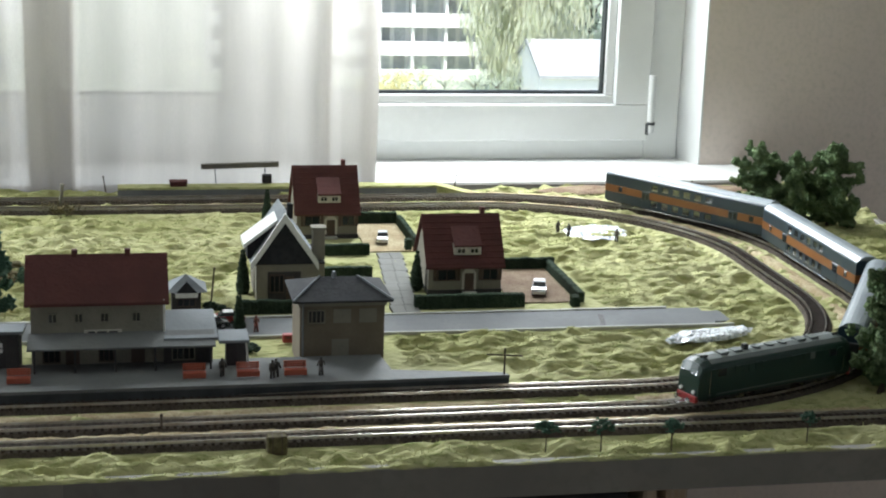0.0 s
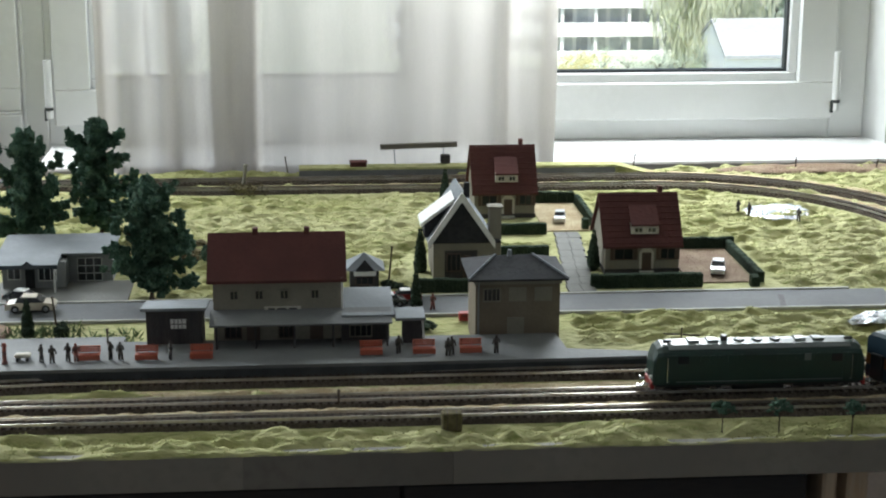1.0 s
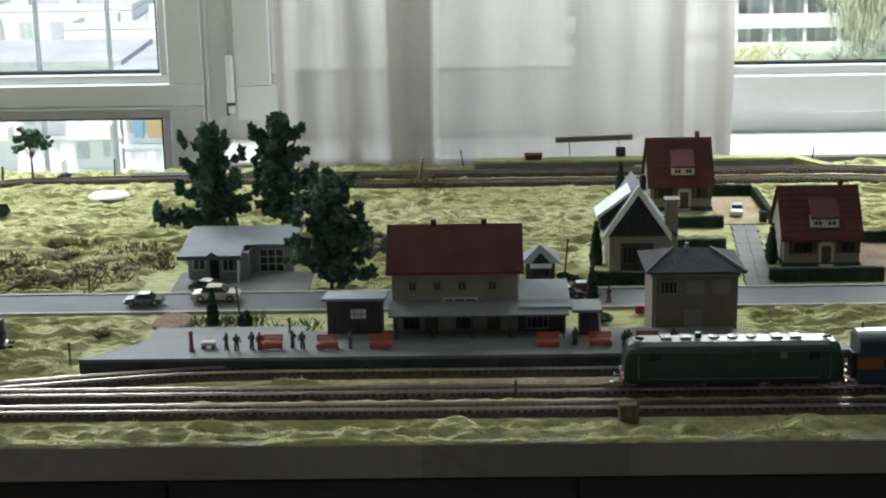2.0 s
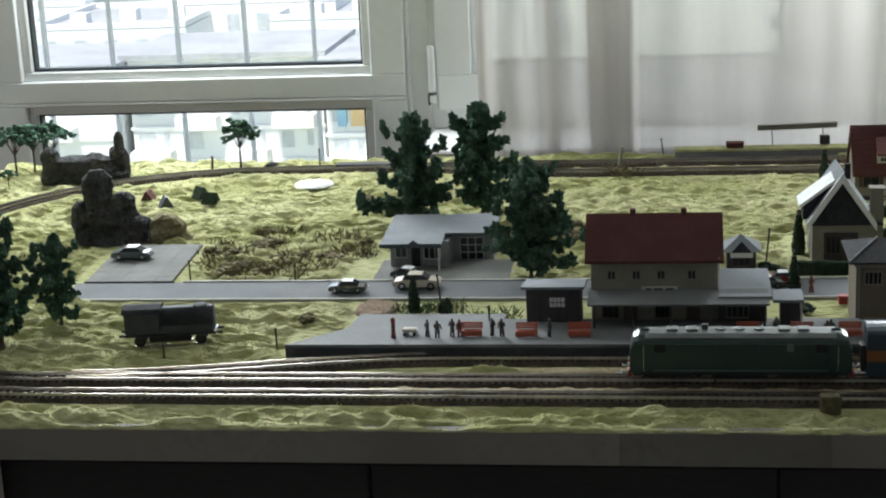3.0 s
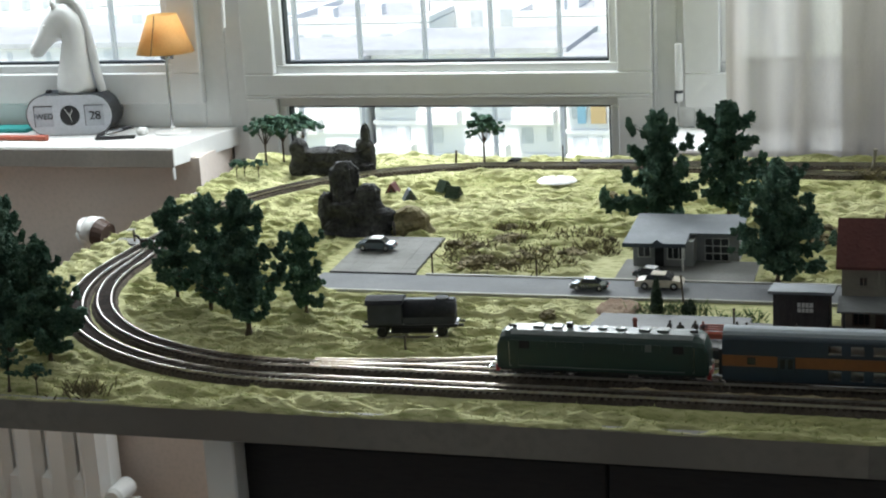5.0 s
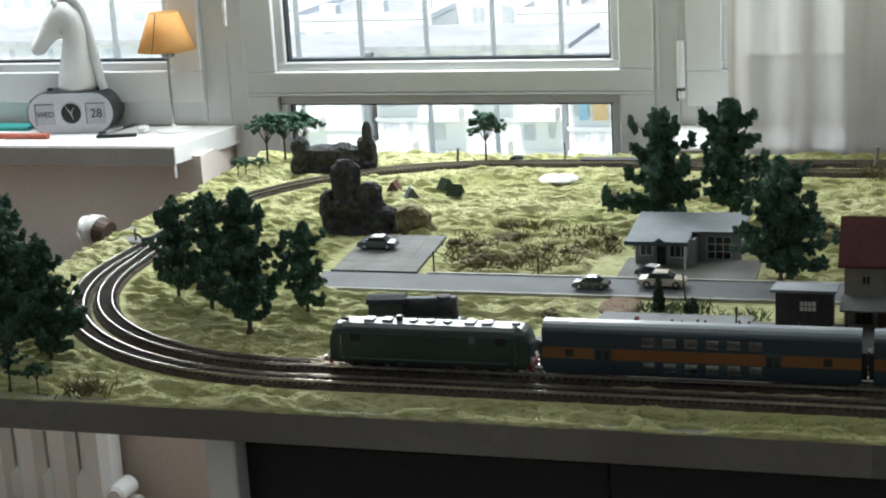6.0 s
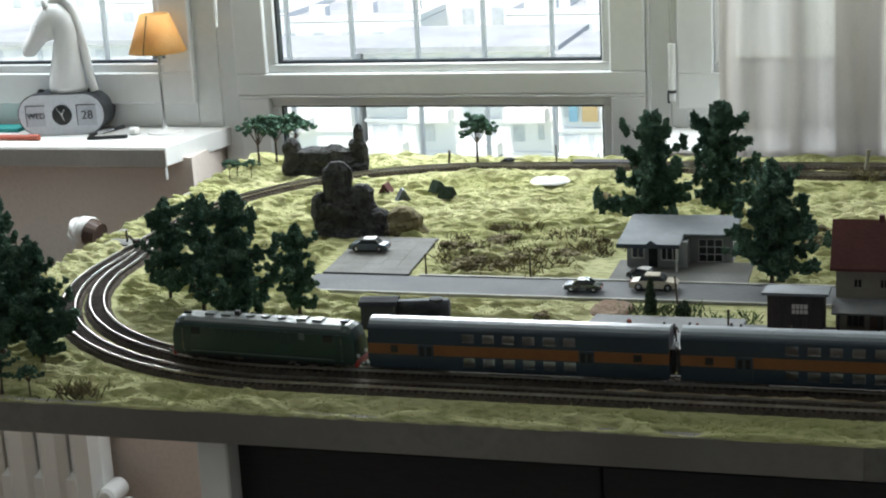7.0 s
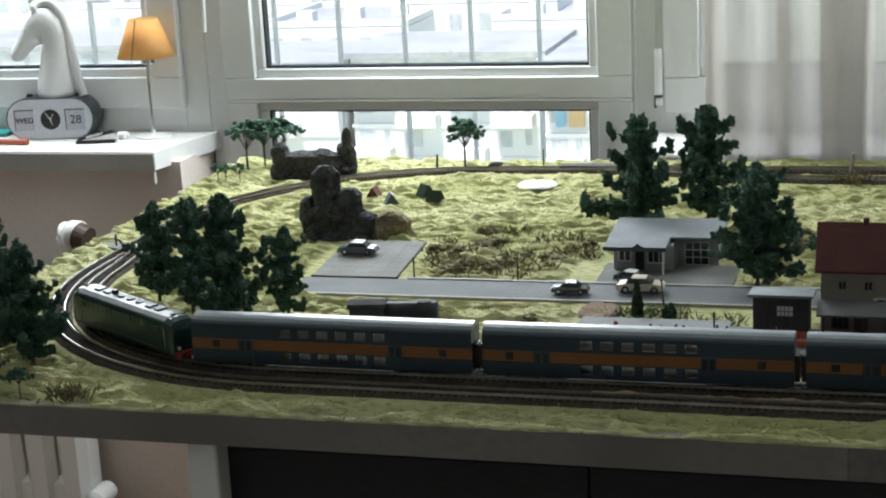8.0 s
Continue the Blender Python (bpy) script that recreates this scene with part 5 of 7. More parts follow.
def pole(x, y, h, label, lean=0.0, r=0.0012, mat=TRUNK, cross=0.0, category="post"):
    t = thing("post", label, category, pose(x, y, 0, 0, lean, 0), group="small posts")
    part("shaft", Shape().tube((0, 0, -0.003), (0, 0, h), r, r * 0.85, 7), mat, t)
    if cross:
        part("crossbar", Shape().tube((-cross, 0, h * 0.86), (cross, 0, h * 0.80), r * 0.8, n=6), mat, t)
    else:
        part("cap", Shape().lathe([(r * 0.7, h - 0.0006), (r * 1.3, h), (r * 1.3, h + 0.0012), (r * 0.5, h + 0.002)], n=8), mat, t)


pole(0.390, 1.585, 0.044, "dark telegraph post with a crossbar", 0, 0.0011, TRUNK, 0.019, "telegraph post")
for _a in ((0.037, 1.495, 0.016, 0), (-0.018, 2.560, 0.026, -8), (-0.565, 2.510, 0.029, 0), (-0.423, 1.609, 0.022, 0), (-0.595, 1.872, 0.024, 0), (-0.535, 1.568, 0.018, 0), (-0.462, 1.872, 0.018, 0),
           (0.535, 2.560, 0.024, 8), (-0.270, 1.782, 0.030, -5), (0.108, 1.925, 0.044, 5), (-0.415, 2.20, 0.02, 0), (-0.200, 1.668, 0.028, 0), (0.80, 2.55, 0.018, 0), (0.93, 2.54, 0.015, 10)):
    pole(_a[0], _a[1], _a[2], "thin dark wooden model post", _a[3])
pole(-0.084, 2.438, 0.040, "leaning weathered log post in a brush heap", 6, 0.003, PLASTER)
pole(-0.743, 2.508, 0.020, "crooked dark stump beside the track", 4, 0.002)

_t = thing("gantry_sign", "grey sign beam on two thin posts", "sign")
part("beam", Shape().prism([(0.128, 0.0385), (0.250, 0.0415), (0.250, 0.0495), (0.128, 0.0465)], 2.552, 2.558, "y"), FASCIA_DARK, _t, "weathered grey beam")
part("post", Shape().tube((0.153, 2.555, 0), (0.150, 2.555, 0.040), 0.0010, n=6), ROOF_PALE, _t)
part("post", Shape().tube((0.231, 2.555, 0), (0.228, 2.555, 0.041), 0.0010, n=6), ROOF_PALE, _t)
part("signal_box", box(0.224, 0.239, 2.549, 2.561, 0.016, 0.029, 0.001), DARKWALL, _t, "dark hanging box")
_t = thing("crate", "red-brown wooden crate on the bank", "crate")
part("crate_body", box(0.080, 0.106, 2.535, 2.553, 0.0125, 0.021, 0.0008), ROOF_RED, _t)
part("lid", box(0.079, 0.107, 2.534, 2.554, 0.0210, 0.0228, 0.0005), ROOF_RED, _t)
_t = thing("hay_bale", "olive-brown square bale beside the front track", "bale")
part("bale_body", box(0.1305, 0.1490, 1.424, 1.438, -0.001, 0.0170, 0.0012), SCRUB, _t)
for _x in (0.1355, 0.1440):
    part("binding", box(_x - 0.0005, _x + 0.0005, 1.4234, 1.4386, 0.0, 0.0174), TRUNK, _t)
_t = thing("post_box", "small red post box on the grass", "post box")
part("box_body", box(0.178, 0.190, 1.758, 1.768, 0.001, 0.0105, 0.001), RED, _t)
part("slot", box(0.181, 0.187, 1.7572, 1.7582, 0.0070, 0.0080), BLACK, _t)
_t = thing("track_plate", "grey timber crossing plate on the back track", "crossing")
part("plank", box(-0.535, -0.42, 2.488, 2.510, 0.0045, 0.0085, 0.0006), DARKWALL, _t)

# ---- station furniture ----
_b = thing("bench", "orange-red slatted platform bench", "bench", pose(-0.212, 1.606, 0.016), group="platform benches")
for _k in range(3):
    part("seat_slat", box(-0.0115, 0.0115, -0.0035 + 0.0028 * _k, -0.0012 + 0.0028 * _k, 0.0055, 0.0062), BENCH, _b)
for _k in range(3):
    part("back_slat", box(-0.0115, 0.0115, 0.0052, 0.0060, 0.0068 + 0.0024 * _k, 0.0088 + 0.0024 * _k), BENCH, _b)
part("front_board", box(-0.0115, 0.0115, -0.0042, -0.0036, 0.0008, 0.0060), BENCH, _b)
for _x in (-0.0095, 0.0088):
    part("leg", box(_x, _x + 0.0007, -0.004, 0.006, 0, 0.0055), BLACK, _b)
    part("leg", box(_x, _x + 0.0007, 0.0052, 0.006, 0.0055, 0.0135), BLACK, _b)
for _x in (-0.154, -0.099, 0.073, 0.127, 0.175):
    copy_thing(_b, pose(_x, 1.604, 0.016))


def figure(x, y, z, seed, mat, h=0.0195, label="tiny standing dark painted model figure"):
    """A plain small standing shape, one mesh."""
    rnd = random.Random(seed)
    s = Shape()
    for sx in (-0.0016, 0.0016):
        s.tube((sx, rnd.uniform(-0.001, 0.001), 0), (sx * 0.8, 0, h * 0.5), h * 0.055, h * 0.075, 7)
    s.lathe([(h * 0.10, h * 0.45), (h * 0.125, h * 0.62), (h * 0.15, h * 0.80), (h * 0.06, h * 0.86), (h * 0.045, h * 0.88)], 0, 0, 10, 1.0, 0.7)
    s.lathe([(h * 0.03, h * 0.86), (h * 0.07, h * 0.90), (h * 0.075, h * 0.95), (h * 0.03, h)], 0, 0, 9)
    for sx in (-1, 1):
        s.tube((sx * h * 0.14, 0, h * 0.80), (sx * h * rnd.uniform(0.16, 0.24), -h * rnd.uniform(0, 0.12), h * rnd.uniform(0.45, 0.62)), h * 0.045, h * 0.035, 6)
    ob = part("figurine", s, mat, None, "", True)
    ob.matrix_basis = pose(x, y, z, 0, 0, rnd.uniform(-60, 60))
    return tagged(ob, label, "figurine", "model figures")


for _k, (_x, _y, _z, _m) in enumerate(((-0.258, 1.602, 0.016, 0), (-0.247, 1.598, 0.016, 0), (-0.232, 1.604, 0.016, 0), (-0.224, 1.602, 0.016, 1), (-0.190, 1.606, 0.016, 0), (-0.180, 1.604, 0.016, 0),
                                      (-0.130, 1.603, 0.016, 0), (0.101, 1.606, 0.016, 0), (0.151, 1.595, 0.016, 0), (0.155, 1.599, 0.016, 0), (0.201, 1.600, 0.016, 0), (0.626, 2.250, 0.001, 0), (0.637, 2.232, 0.001, 0),
                                      (0.698, 2.195, 0.001, 0), (0.152, 1.805, 0.001, 1), (-1.055, 1.975, 0.001, 0), (-0.70, 2.045, 0.001, 0))):
    figure(_x, _y, _z, _k + 1, FIGURE_RED if _m else FIGURE)
_t = thing("model_deer", "tiny dark model deer beside the crossing", "model animal", pose(-1.030, 1.952, 0.001, 0, 0, 15))
part("body", Shape().lump((0, 0, 0.0105), 0.0052, 3, 0.75, 8, 0.15).lump((0.0045, 0, 0.0108), 0.0042, 4, 0.8, 8, 0.15), FIGURE, _t, "dark brown body", True)
part("head", Shape().tube((-0.004, 0, 0.012), (-0.0072, 0, 0.0175), 0.0020, 0.0014, 8).lump((-0.0086, 0, 0.0180), 0.0020, 5, 0.8, 7, 0.1), FIGURE, _t)
for _x, _y in ((-0.0032, -0.0016), (-0.0032, 0.0016), (0.0062, -0.0016), (0.0062, 0.0016)):
    part("leg", Shape().tube((_x, _y, -0.001), (_x, _y, 0.0095), 0.0006, 0.0010, 6), FIGURE, _t)
_t = thing("post_pillar", "red and dark platform pillar", "pillar")
part("shaft", Shape().lathe([(0.003, 0.0155), (0.003, 0.018), (0.0022, 0.020), (0.0022, 0.034), (0.003, 0.035), (0.0015, 0.038)], -0.294, 1.600, 10), FIGURE_RED, _t)
_t = thing("barrow", "small pale luggage barrow on the platform", "barrow")
part("tray", box(-0.286, -0.270, 1.606, 1.616, 0.019, 0.023, 0.0015), PLASTER_PALE, _t)
for _x in (-0.283, -0.273):
    part("wheel", Shape().tube((_x, 1.6055, 0.0175), (_x, 1.6165, 0.0175), 0.0018, n=8), BLACK, _t)
# ---- tents, small cars ----
for _k, (_x, _y, _m, _l) in enumerate(((-0.782, 2.293, "red", "small red model tent"), (-0.743, 2.255, "blue", "small blue model tent"), (-0.706, 2.313, "green", "small green model tent"), (-0.680, 2.276, "green", "small green model tent"))):
    _mat = {"red": ROOF_RED, "blue": COACH_BLUE, "green": HEDGE}[_m]
    _t = thing("tent", _l, "tent", pose(_x, _y, 0.001, 0, 0, 25 * _k), group="camping tents")
    part("canvas", Shape().prism([(-0.011, -0.001), (0.011, -0.001), (0.0012, 0.0155), (-0.0012, 0.0155)], -0.010, 0.012, "y"), _mat, _t)
    part("entrance_flap", Shape().prism([(-0.004, 0), (0.004, 0), (0.0, 0.010)], -0.0108, -0.0100, "y"), DARKWALL, _t)


def car(x, y, turn, paint, label, L=0.046, z=0.0015, roof=None, estate=False):
    t = thing("car", label, "model car", pose(x, y, z, 0, 0, turn), group="model cars")
    w = L * 0.37
    side = [(-0.5, 0.12), (-0.5, 0.30), (-0.46, 0.36), (-0.24, 0.40), (0.24, 0.40), (0.46, 0.35), (0.5, 0.26), (0.5, 0.12)]
    cabin = [(-0.27, 0.40), (-0.13, 0.58), (0.17, 0.59), (0.30, 0.40)] if not estate else [(-0.24, 0.40), (-0.10, 0.60), (0.40, 0.60), (0.46, 0.40)]
    part("body", Shape().prism([(a * L, b * L * 0.55) for a, b in side], -w / 2, w / 2, "y"), paint, t)
    c = Shape()
    outer = [(a * L, b * L * 0.55) for a, b in cabin]
    n = len(outer)
    c.v += [(p[0], -w / 2 * (0.98 if k in (0, n - 1) else 0.80), p[1]) for k, p in enumerate(outer)] + [(p[0], w / 2 * (0.98 if k in (0, n - 1) else 0.80), p[1]) for k, p in enumerate(outer)]
    c.f += [tuple(range(n)), tuple(range(n, 2 * n))[::-1]] + [(i, n + i, n + (i + 1) % n, (i + 1) % n) for i in range(n)]
    part("cabin_glass", c, PANE, t, "dark car windows")
    r0, r1 = outer[1], outer[2]
    part("roof", box(r0[0] - 0.0002, r1[0] + 0.0002, -w * 0.41, w * 0.41, r0[1] - 0.0004, r0[1] + 0.0009, 0.0004), roof or paint, t)
    for sx in (-0.31, 0.30):
        for sy in (-1, 1):
            wh = part("wheel", Shape().tube((sx * L, sy * w * 0.40, 0.085 * L), (sx * L, sy * w * 0.505, 0.085 * L), 0.085 * L, n=12), BLACK, t)
            part("hubcap", Shape().tube((sx * L, sy * w * 0.505, 0.085 * L), (sx * L, sy * w * 0.52, 0.085 * L), 0.045 * L, n=10), STEEL, wh)
    for sx in (-0.505, 0.505):
        part("bumper", box(min(sx, sx * 1.01) * L, max(sx, sx * 1.01) * L, -w * 0.47, w * 0.47, 0.095 * L, 0.125 * L), STEEL, t)
        for sy in (-0.33, 0.33):
            part("headlight" if sx < 0 else "tail_light", box(sx * L - 0.0004, sx * L + 0.0004, sy * w - 0.0012, sy * w + 0.0012, 0.14 * L, 0.165 * L), TRIM if sx < 0 else RED, t)


CAR_WHITE = material("white car paint", (0.72, 0.73, 0.72), (0.66, 0.67, 0.66), 0.25, coarse=60, coat=0.5, bump=0)
CAR_GREY = material("blue-grey car paint", (0.07, 0.095, 0.11), (0.055, 0.08, 0.095), 0.25, coarse=60, coat=0.5, bump=0)
CAR_DARK = material("dark green car paint", (0.02, 0.03, 0.028), (0.016, 0.024, 0.022), 0.2, coarse=60, coat=0.6, bump=0)
CAR_BEIGE = material("beige car paint", (0.50, 0.45, 0.36), (0.45, 0.40, 0.32), 0.3, coarse=60, coat=0.5, bump=0)
car(-0.699, 1.965, 0, CAR_GREY, "dark blue-grey model saloon car with pale roof on the paved yard", 0.052, 0.0025, roof=CAR_WHITE)
car(-0.385, 1.815, 0, CAR_DARK, "dark green model car on the road", 0.044)
car(-0.304, 1.830, 180, CAR_BEIGE, "beige model car on the road", 0.056)
car(-0.320, 1.868, 160, CAR_DARK, "dark model car on the filling station forecourt", 0.044, roof=CAR_WHITE)
car(0.100, 1.822, 10, CAR_DARK, "dark model car with a pale roof on the road", 0.046, roof=CAR_WHITE)
car(0.122, 1.845, 0, RED, "red model car with a pale roof on the road", 0.040, roof=CAR_WHITE)
car(0.520, 1.945, 75, CAR_WHITE, "white model saloon car in the garden yard", 0.046, 0.001)
car(0.364, 2.222, 80, CAR_WHITE, "white model car in the yard behind the hedge", 0.042, 0.001)

# ---- goods wagon on the grass ----


def wagon():
    """A dark tank wagon with a brakeman's cabin."""
    t = thing("tank_wagon", "dark grey tank wagon with an end cabin", "wagon", pose(-0.545, 1.632, -0.0012, 0, 0, 9))
    part("frame", box(-0.050, 0.050, -0.013, 0.013, 0.0125, 0.0155, 0.0008), BLACK, t)
    s = Shape()
    n = 14
    ring = [(0.0138 * math.cos(2 * math.pi * i / n), 0.0138 * math.sin(2 * math.pi * i / n)) for i in range(n)]
    s.prism([(a, 0.0285 + b) for a, b in ring], -0.010, 0.047)
    part("tank", s, ROOF_DARK, t, "dark grey tank", True)
    part("cabin", box(-0.049, -0.011, -0.0135, 0.0135, 0.0157, 0.040, 0.001), PLATSIDE, t, "dark cabin")
    part("cabin_roof", Shape().prism([(-0.016, 0.0395), (0.016, 0.0395), (0.012, 0.0435), (0.0, 0.0455), (-0.012, 0.0435)], -0.051, -0.009), ROOF_DARK, t, "dark curved cabin roof")
    part("tank_saddle", box(-0.010, 0.047, -0.0128, 0.0128, 0.0157, 0.0270, 0.001), PLATSIDE, t)
    part("underframe", box(-0.024, 0.022, -0.010, 0.010, 0.0050, 0.0126, 0.001), BLACK, t, "black brake gear")
    part("walkway", box(-0.010, 0.046, -0.004, 0.004, 0.0412, 0.0422), ROOF_PALE, t)
    part("dome", Shape().lathe([(0.008, 0.038), (0.008, 0.0435), (0.004, 0.0445)], 0.033, 0, 12), PLATSIDE, t)
    for x in (-0.034, 0.032):
        for y in (-0.0082, 0.0082):
            w = part("wheel", Shape().tube((x, y - 0.0012, 0.0070), (x, y + 0.0012, 0.0070), 0.0062, n=16), BLACK, t)
            part("tyre", Shape().tube((x, y - 0.0013, 0.0070), (x, y + 0.0013, 0.0070), 0.0064, n=16, caps=False), STEEL, w)
        part("axle_box", box(x - 0.004, x + 0.004, -0.0135, -0.0105, 0.005, 0.0125, 0.0006), BLACK, t)
    for x in (-0.052, 0.052):
        for y in (-0.008, 0.008):
            part("buffer", Shape().tube((x * 0.97, y, 0.0135), (x * 1.08, y, 0.0135), 0.0016, n=8), BLACK, t)


wagon()
_d = Vector((math.cos(radians(9)), math.sin(radians(9)), 0))
_t = thing("railway_track", "short siding half sunk in the grass", "track", kind="structure")
_pts = [(-0.545 + k * 0.02 * _d.x, 1.632 + k * 0.02 * _d.y) for k in range(-2, 3)]
part("rail", rail_shape(_pts, -0.00825), RAIL, _t)
part("rail", rail_shape(_pts, 0.00825), RAIL, _t)
for _o in list(_t.children):
    _o.location.z -= 0.0066

# ---- the train ----


def tapered(sections):
    """A body skinned through cross-sections: (x, outline of y and z)."""
    s = Shape()
    n = len(sections[0][1])
    for x, ring in sections:
        s.v += [(x, y, z) for y, z in ring]
    for k in range(len(sections) - 1):
        for i in range(n):
            s.f.append((k * n + i, k * n + (i + 1) % n, (k + 1) * n + (i + 1) % n, (k + 1) * n + i))
    s.f += [tuple(range(n)), tuple((len(sections) - 1) * n + i for i in range(n))]
    return s


def bogie(parent, x, base, wheels):
    t = part("bogie", box(x - base / 2 - 0.009, x + base / 2 + 0.009, -0.0125, -0.0098, 0.0105, 0.0165, 0.0008).box(x - base / 2 - 0.009, x + base / 2 + 0.009, 0.0098, 0.0125, 0.0105, 0.0165, 0.0008)
             .box(x - 0.008, x + 0.008, -0.0098, 0.0098, 0.0125, 0.017), BLACK, parent, "black bogie frame")
    for k in range(wheels):
        xx = x - base / 2 + base * k / (wheels - 1)
        w = Shape()
        for y in (-0.0083, 0.0083):
            w.tube((xx, y - 0.0013, 0.0132), (xx, y + 0.0013, 0.0132), 0.0058, n=16)
        w.tube((xx, -0.0083, 0.0132), (xx, 0.0083, 0.0132), 0.0012, n=8)
        part("wheelset", w, STEEL, t, "burnished metal wheelset")
        for y in (-0.0133, 0.0133):
            t2 = box(xx - 0.003, xx + 0.003, y - 0.0008, y + 0.0008, 0.0095, 0.0155, 0.0005)
            part("axle_box", t2, STEEL if k == 0 else BLACK, t)


def locomotive(L=0.212):
    t = thing("locomotive", "dark green model diesel locomotive with grey roof", "locomotive")
    h = L / 2
    w = 0.0172

    def ring(wy, z0, z1, zr):
        return [(-wy, z0), (wy, z0), (wy, z1 - 0.004), (wy * 0.93, z1), (wy * 0.62, zr), (0, zr + 0.0012), (-wy * 0.62, zr), (-wy * 0.93, z1), (-wy, z1 - 0.004)]
    ends = [(-h + 0.001, ring(w * 0.88, 0.016, 0.032, 0.035)), (-h + 0.0016, ring(w * 0.91, 0.016, 0.039, 0.041)), (-h + 0.0050, ring(w * 0.96, 0.016, 0.0475, 0.0505)), (-h + 0.010, ring(w, 0.016, 0.049, 0.0535))]
    secs = ends + [(-x, r) for x, r in reversed(ends)]
    part("body", tapered(secs), LOCO_GREEN, t, "glossy dark green body")
    part("roof", Shape().prism([(-w * 0.90, 0.0512), (-w * 0.60, 0.0545), (0, 0.0558), (w * 0.60, 0.0545), (w * 0.90, 0.0512)], -h + 0.016, h - 0.016), LOCO_ROOF, t, "pale grey roof")
    part("frame", box(-h + 0.004, h - 0.004, -0.0155, 0.0155, 0.0135, 0.0162, 0.0006), BLACK, t)
    part("fuel_tank", box(-0.026, 0.026, -0.0125, 0.0125, 0.0085, 0.0135, 0.001), BLACK, t)
    for s in (-1, 1):
        for y in (-0.0062, 0.0062):
            n = Shape().add([(s * (h - 0.0013), y - 0.0048, 0.0400), (s * (h - 0.0013), y + 0.0048, 0.0400), (s * (h - 0.0046), y + 0.0044, 0.0485), (s * (h - 0.0046), y - 0.0044, 0.0485),
                             (s * (h - 0.0031), y - 0.0048, 0.0392), (s * (h - 0.0031), y + 0.0048, 0.0392), (s * (h - 0.0064), y + 0.0044, 0.0480), (s * (h - 0.0064), y - 0.0044, 0.0480)],
                            [(0, 1, 2, 3), (4, 5, 6, 7), (0, 1, 5, 4), (1, 2, 6, 5), (2, 3, 7, 6), (3, 0, 4, 7)])
            part("windscreen", n, MODEL_GLASS, t, "cab windscreen")
            part("headlight", Shape().tube((s * (h - 0.004), y * 1.55, 0.0225), (s * (h + 0.0012), y * 1.55, 0.0225), 0.0019, n=10), TRIM, t, "round headlight")
            part("buffer", Shape().tube((s * (h - 0.004), y * 1.45, 0.0150), (s * (h + 0.006), y * 1.45, 0.0150), 0.0010, n=8).tube((s * (h + 0.006), y * 1.45, 0.0150), (s * (h + 0.0072), y * 1.45, 0.0150), 0.0028, n=10), STEEL, t)
        part("buffer_beam", box(min(s * (h - 0.003), s * (h + 0.0008)), max(s * (h - 0.003), s * (h + 0.0008)), -0.0145, 0.0145, 0.0115, 0.0185, 0.0005), RED, t, "red buffer beam")
        part("coupler", box(min(s * h, s * (h + 0.012)), max(s * h, s * (h + 0.012)), -0.003, 0.003, 0.0100, 0.0120, 0.0005), STEEL, t)
        for y in (-1, 1):
            part("cab_window", box(s * (h - 0.030) - 0.0052, s * (h - 0.030) + 0.0052, min(y * w, y * (w + 0.0006)) - 0.0004, max(y * w, y * (w + 0.0006)), 0.0375, 0.0450), PANE, t, "dark cab side window")
            part("cab_door", box(s * (h - 0.020) - 0.0035, s * (h - 0.020) + 0.0035, min(y * w, y * (w + 0.0004)) - 0.0003, max(y * w, y * (w + 0.0004)), 0.0185, 0.0460), LOCO_GREEN, t)
    for x, r in ((-0.018, 0.0052), (0.0, 0.0052), (0.018, 0.0052)):
        part("roof_fan", Shape().lathe([(r, 0.0548), (r, 0.0564), (r * 0.85, 0.0570), (r * 0.3, 0.0565)], x, 0, 16), LOCO_ROOF, t)
    for x in (-0.060, -0.042, 0.045, 0.064):
        part("roof_hatch", box(x - 0.0055, x + 0.0055, -0.0060, 0.0060, 0.0545, 0.0572, 0.0008), LOCO_ROOF, t)
    part("exhaust", box(0.030, 0.036, -0.003, 0.003, 0.0550, 0.0605, 0.0006), BLACK, t)
    for s in (-1, 1):
        part("horn", Shape().tube((s * (h - 0.020), 0.004, 0.0565), (s * (h - 0.012), 0.004, 0.0565), 0.0010, 0.0018, 8), BLACK, t)
        for k in range(5):
            x = s * 0.020 + s * 0.009 * k
            for y in (-1, 1):
                part("grille", box(x - 0.0032, x + 0.0032, min(y * w, y * (w + 0.0005)) - 0.0003, max(y * w, y * (w + 0.0005)), 0.0385, 0.0455), LOCO_ROOF if k == 3 and s < 0 else LOCO_GREEN, t)
        for y in (-1, 1):
            part("handrail", Shape().tube((s * (h - 0.0145), y * (w + 0.0008), 0.020), (s * (h - 0.0145), y * (w + 0.0008), 0.044), 0.0004, n=5), STEEL, t)
    for y in (-1, 1):
        part("waist_line", box(-h + 0.014, h - 0.014, min(y * w, y * (w + 0.0003)) - 0.0002, max(y * w, y * (w + 0.0003)), 0.0185, 0.0195), LOCO_ROOF, t)
    bogie(t, -L * 0.30, 0.038, 3)
    bogie(t, L * 0.30, 0.038, 3)
    return t


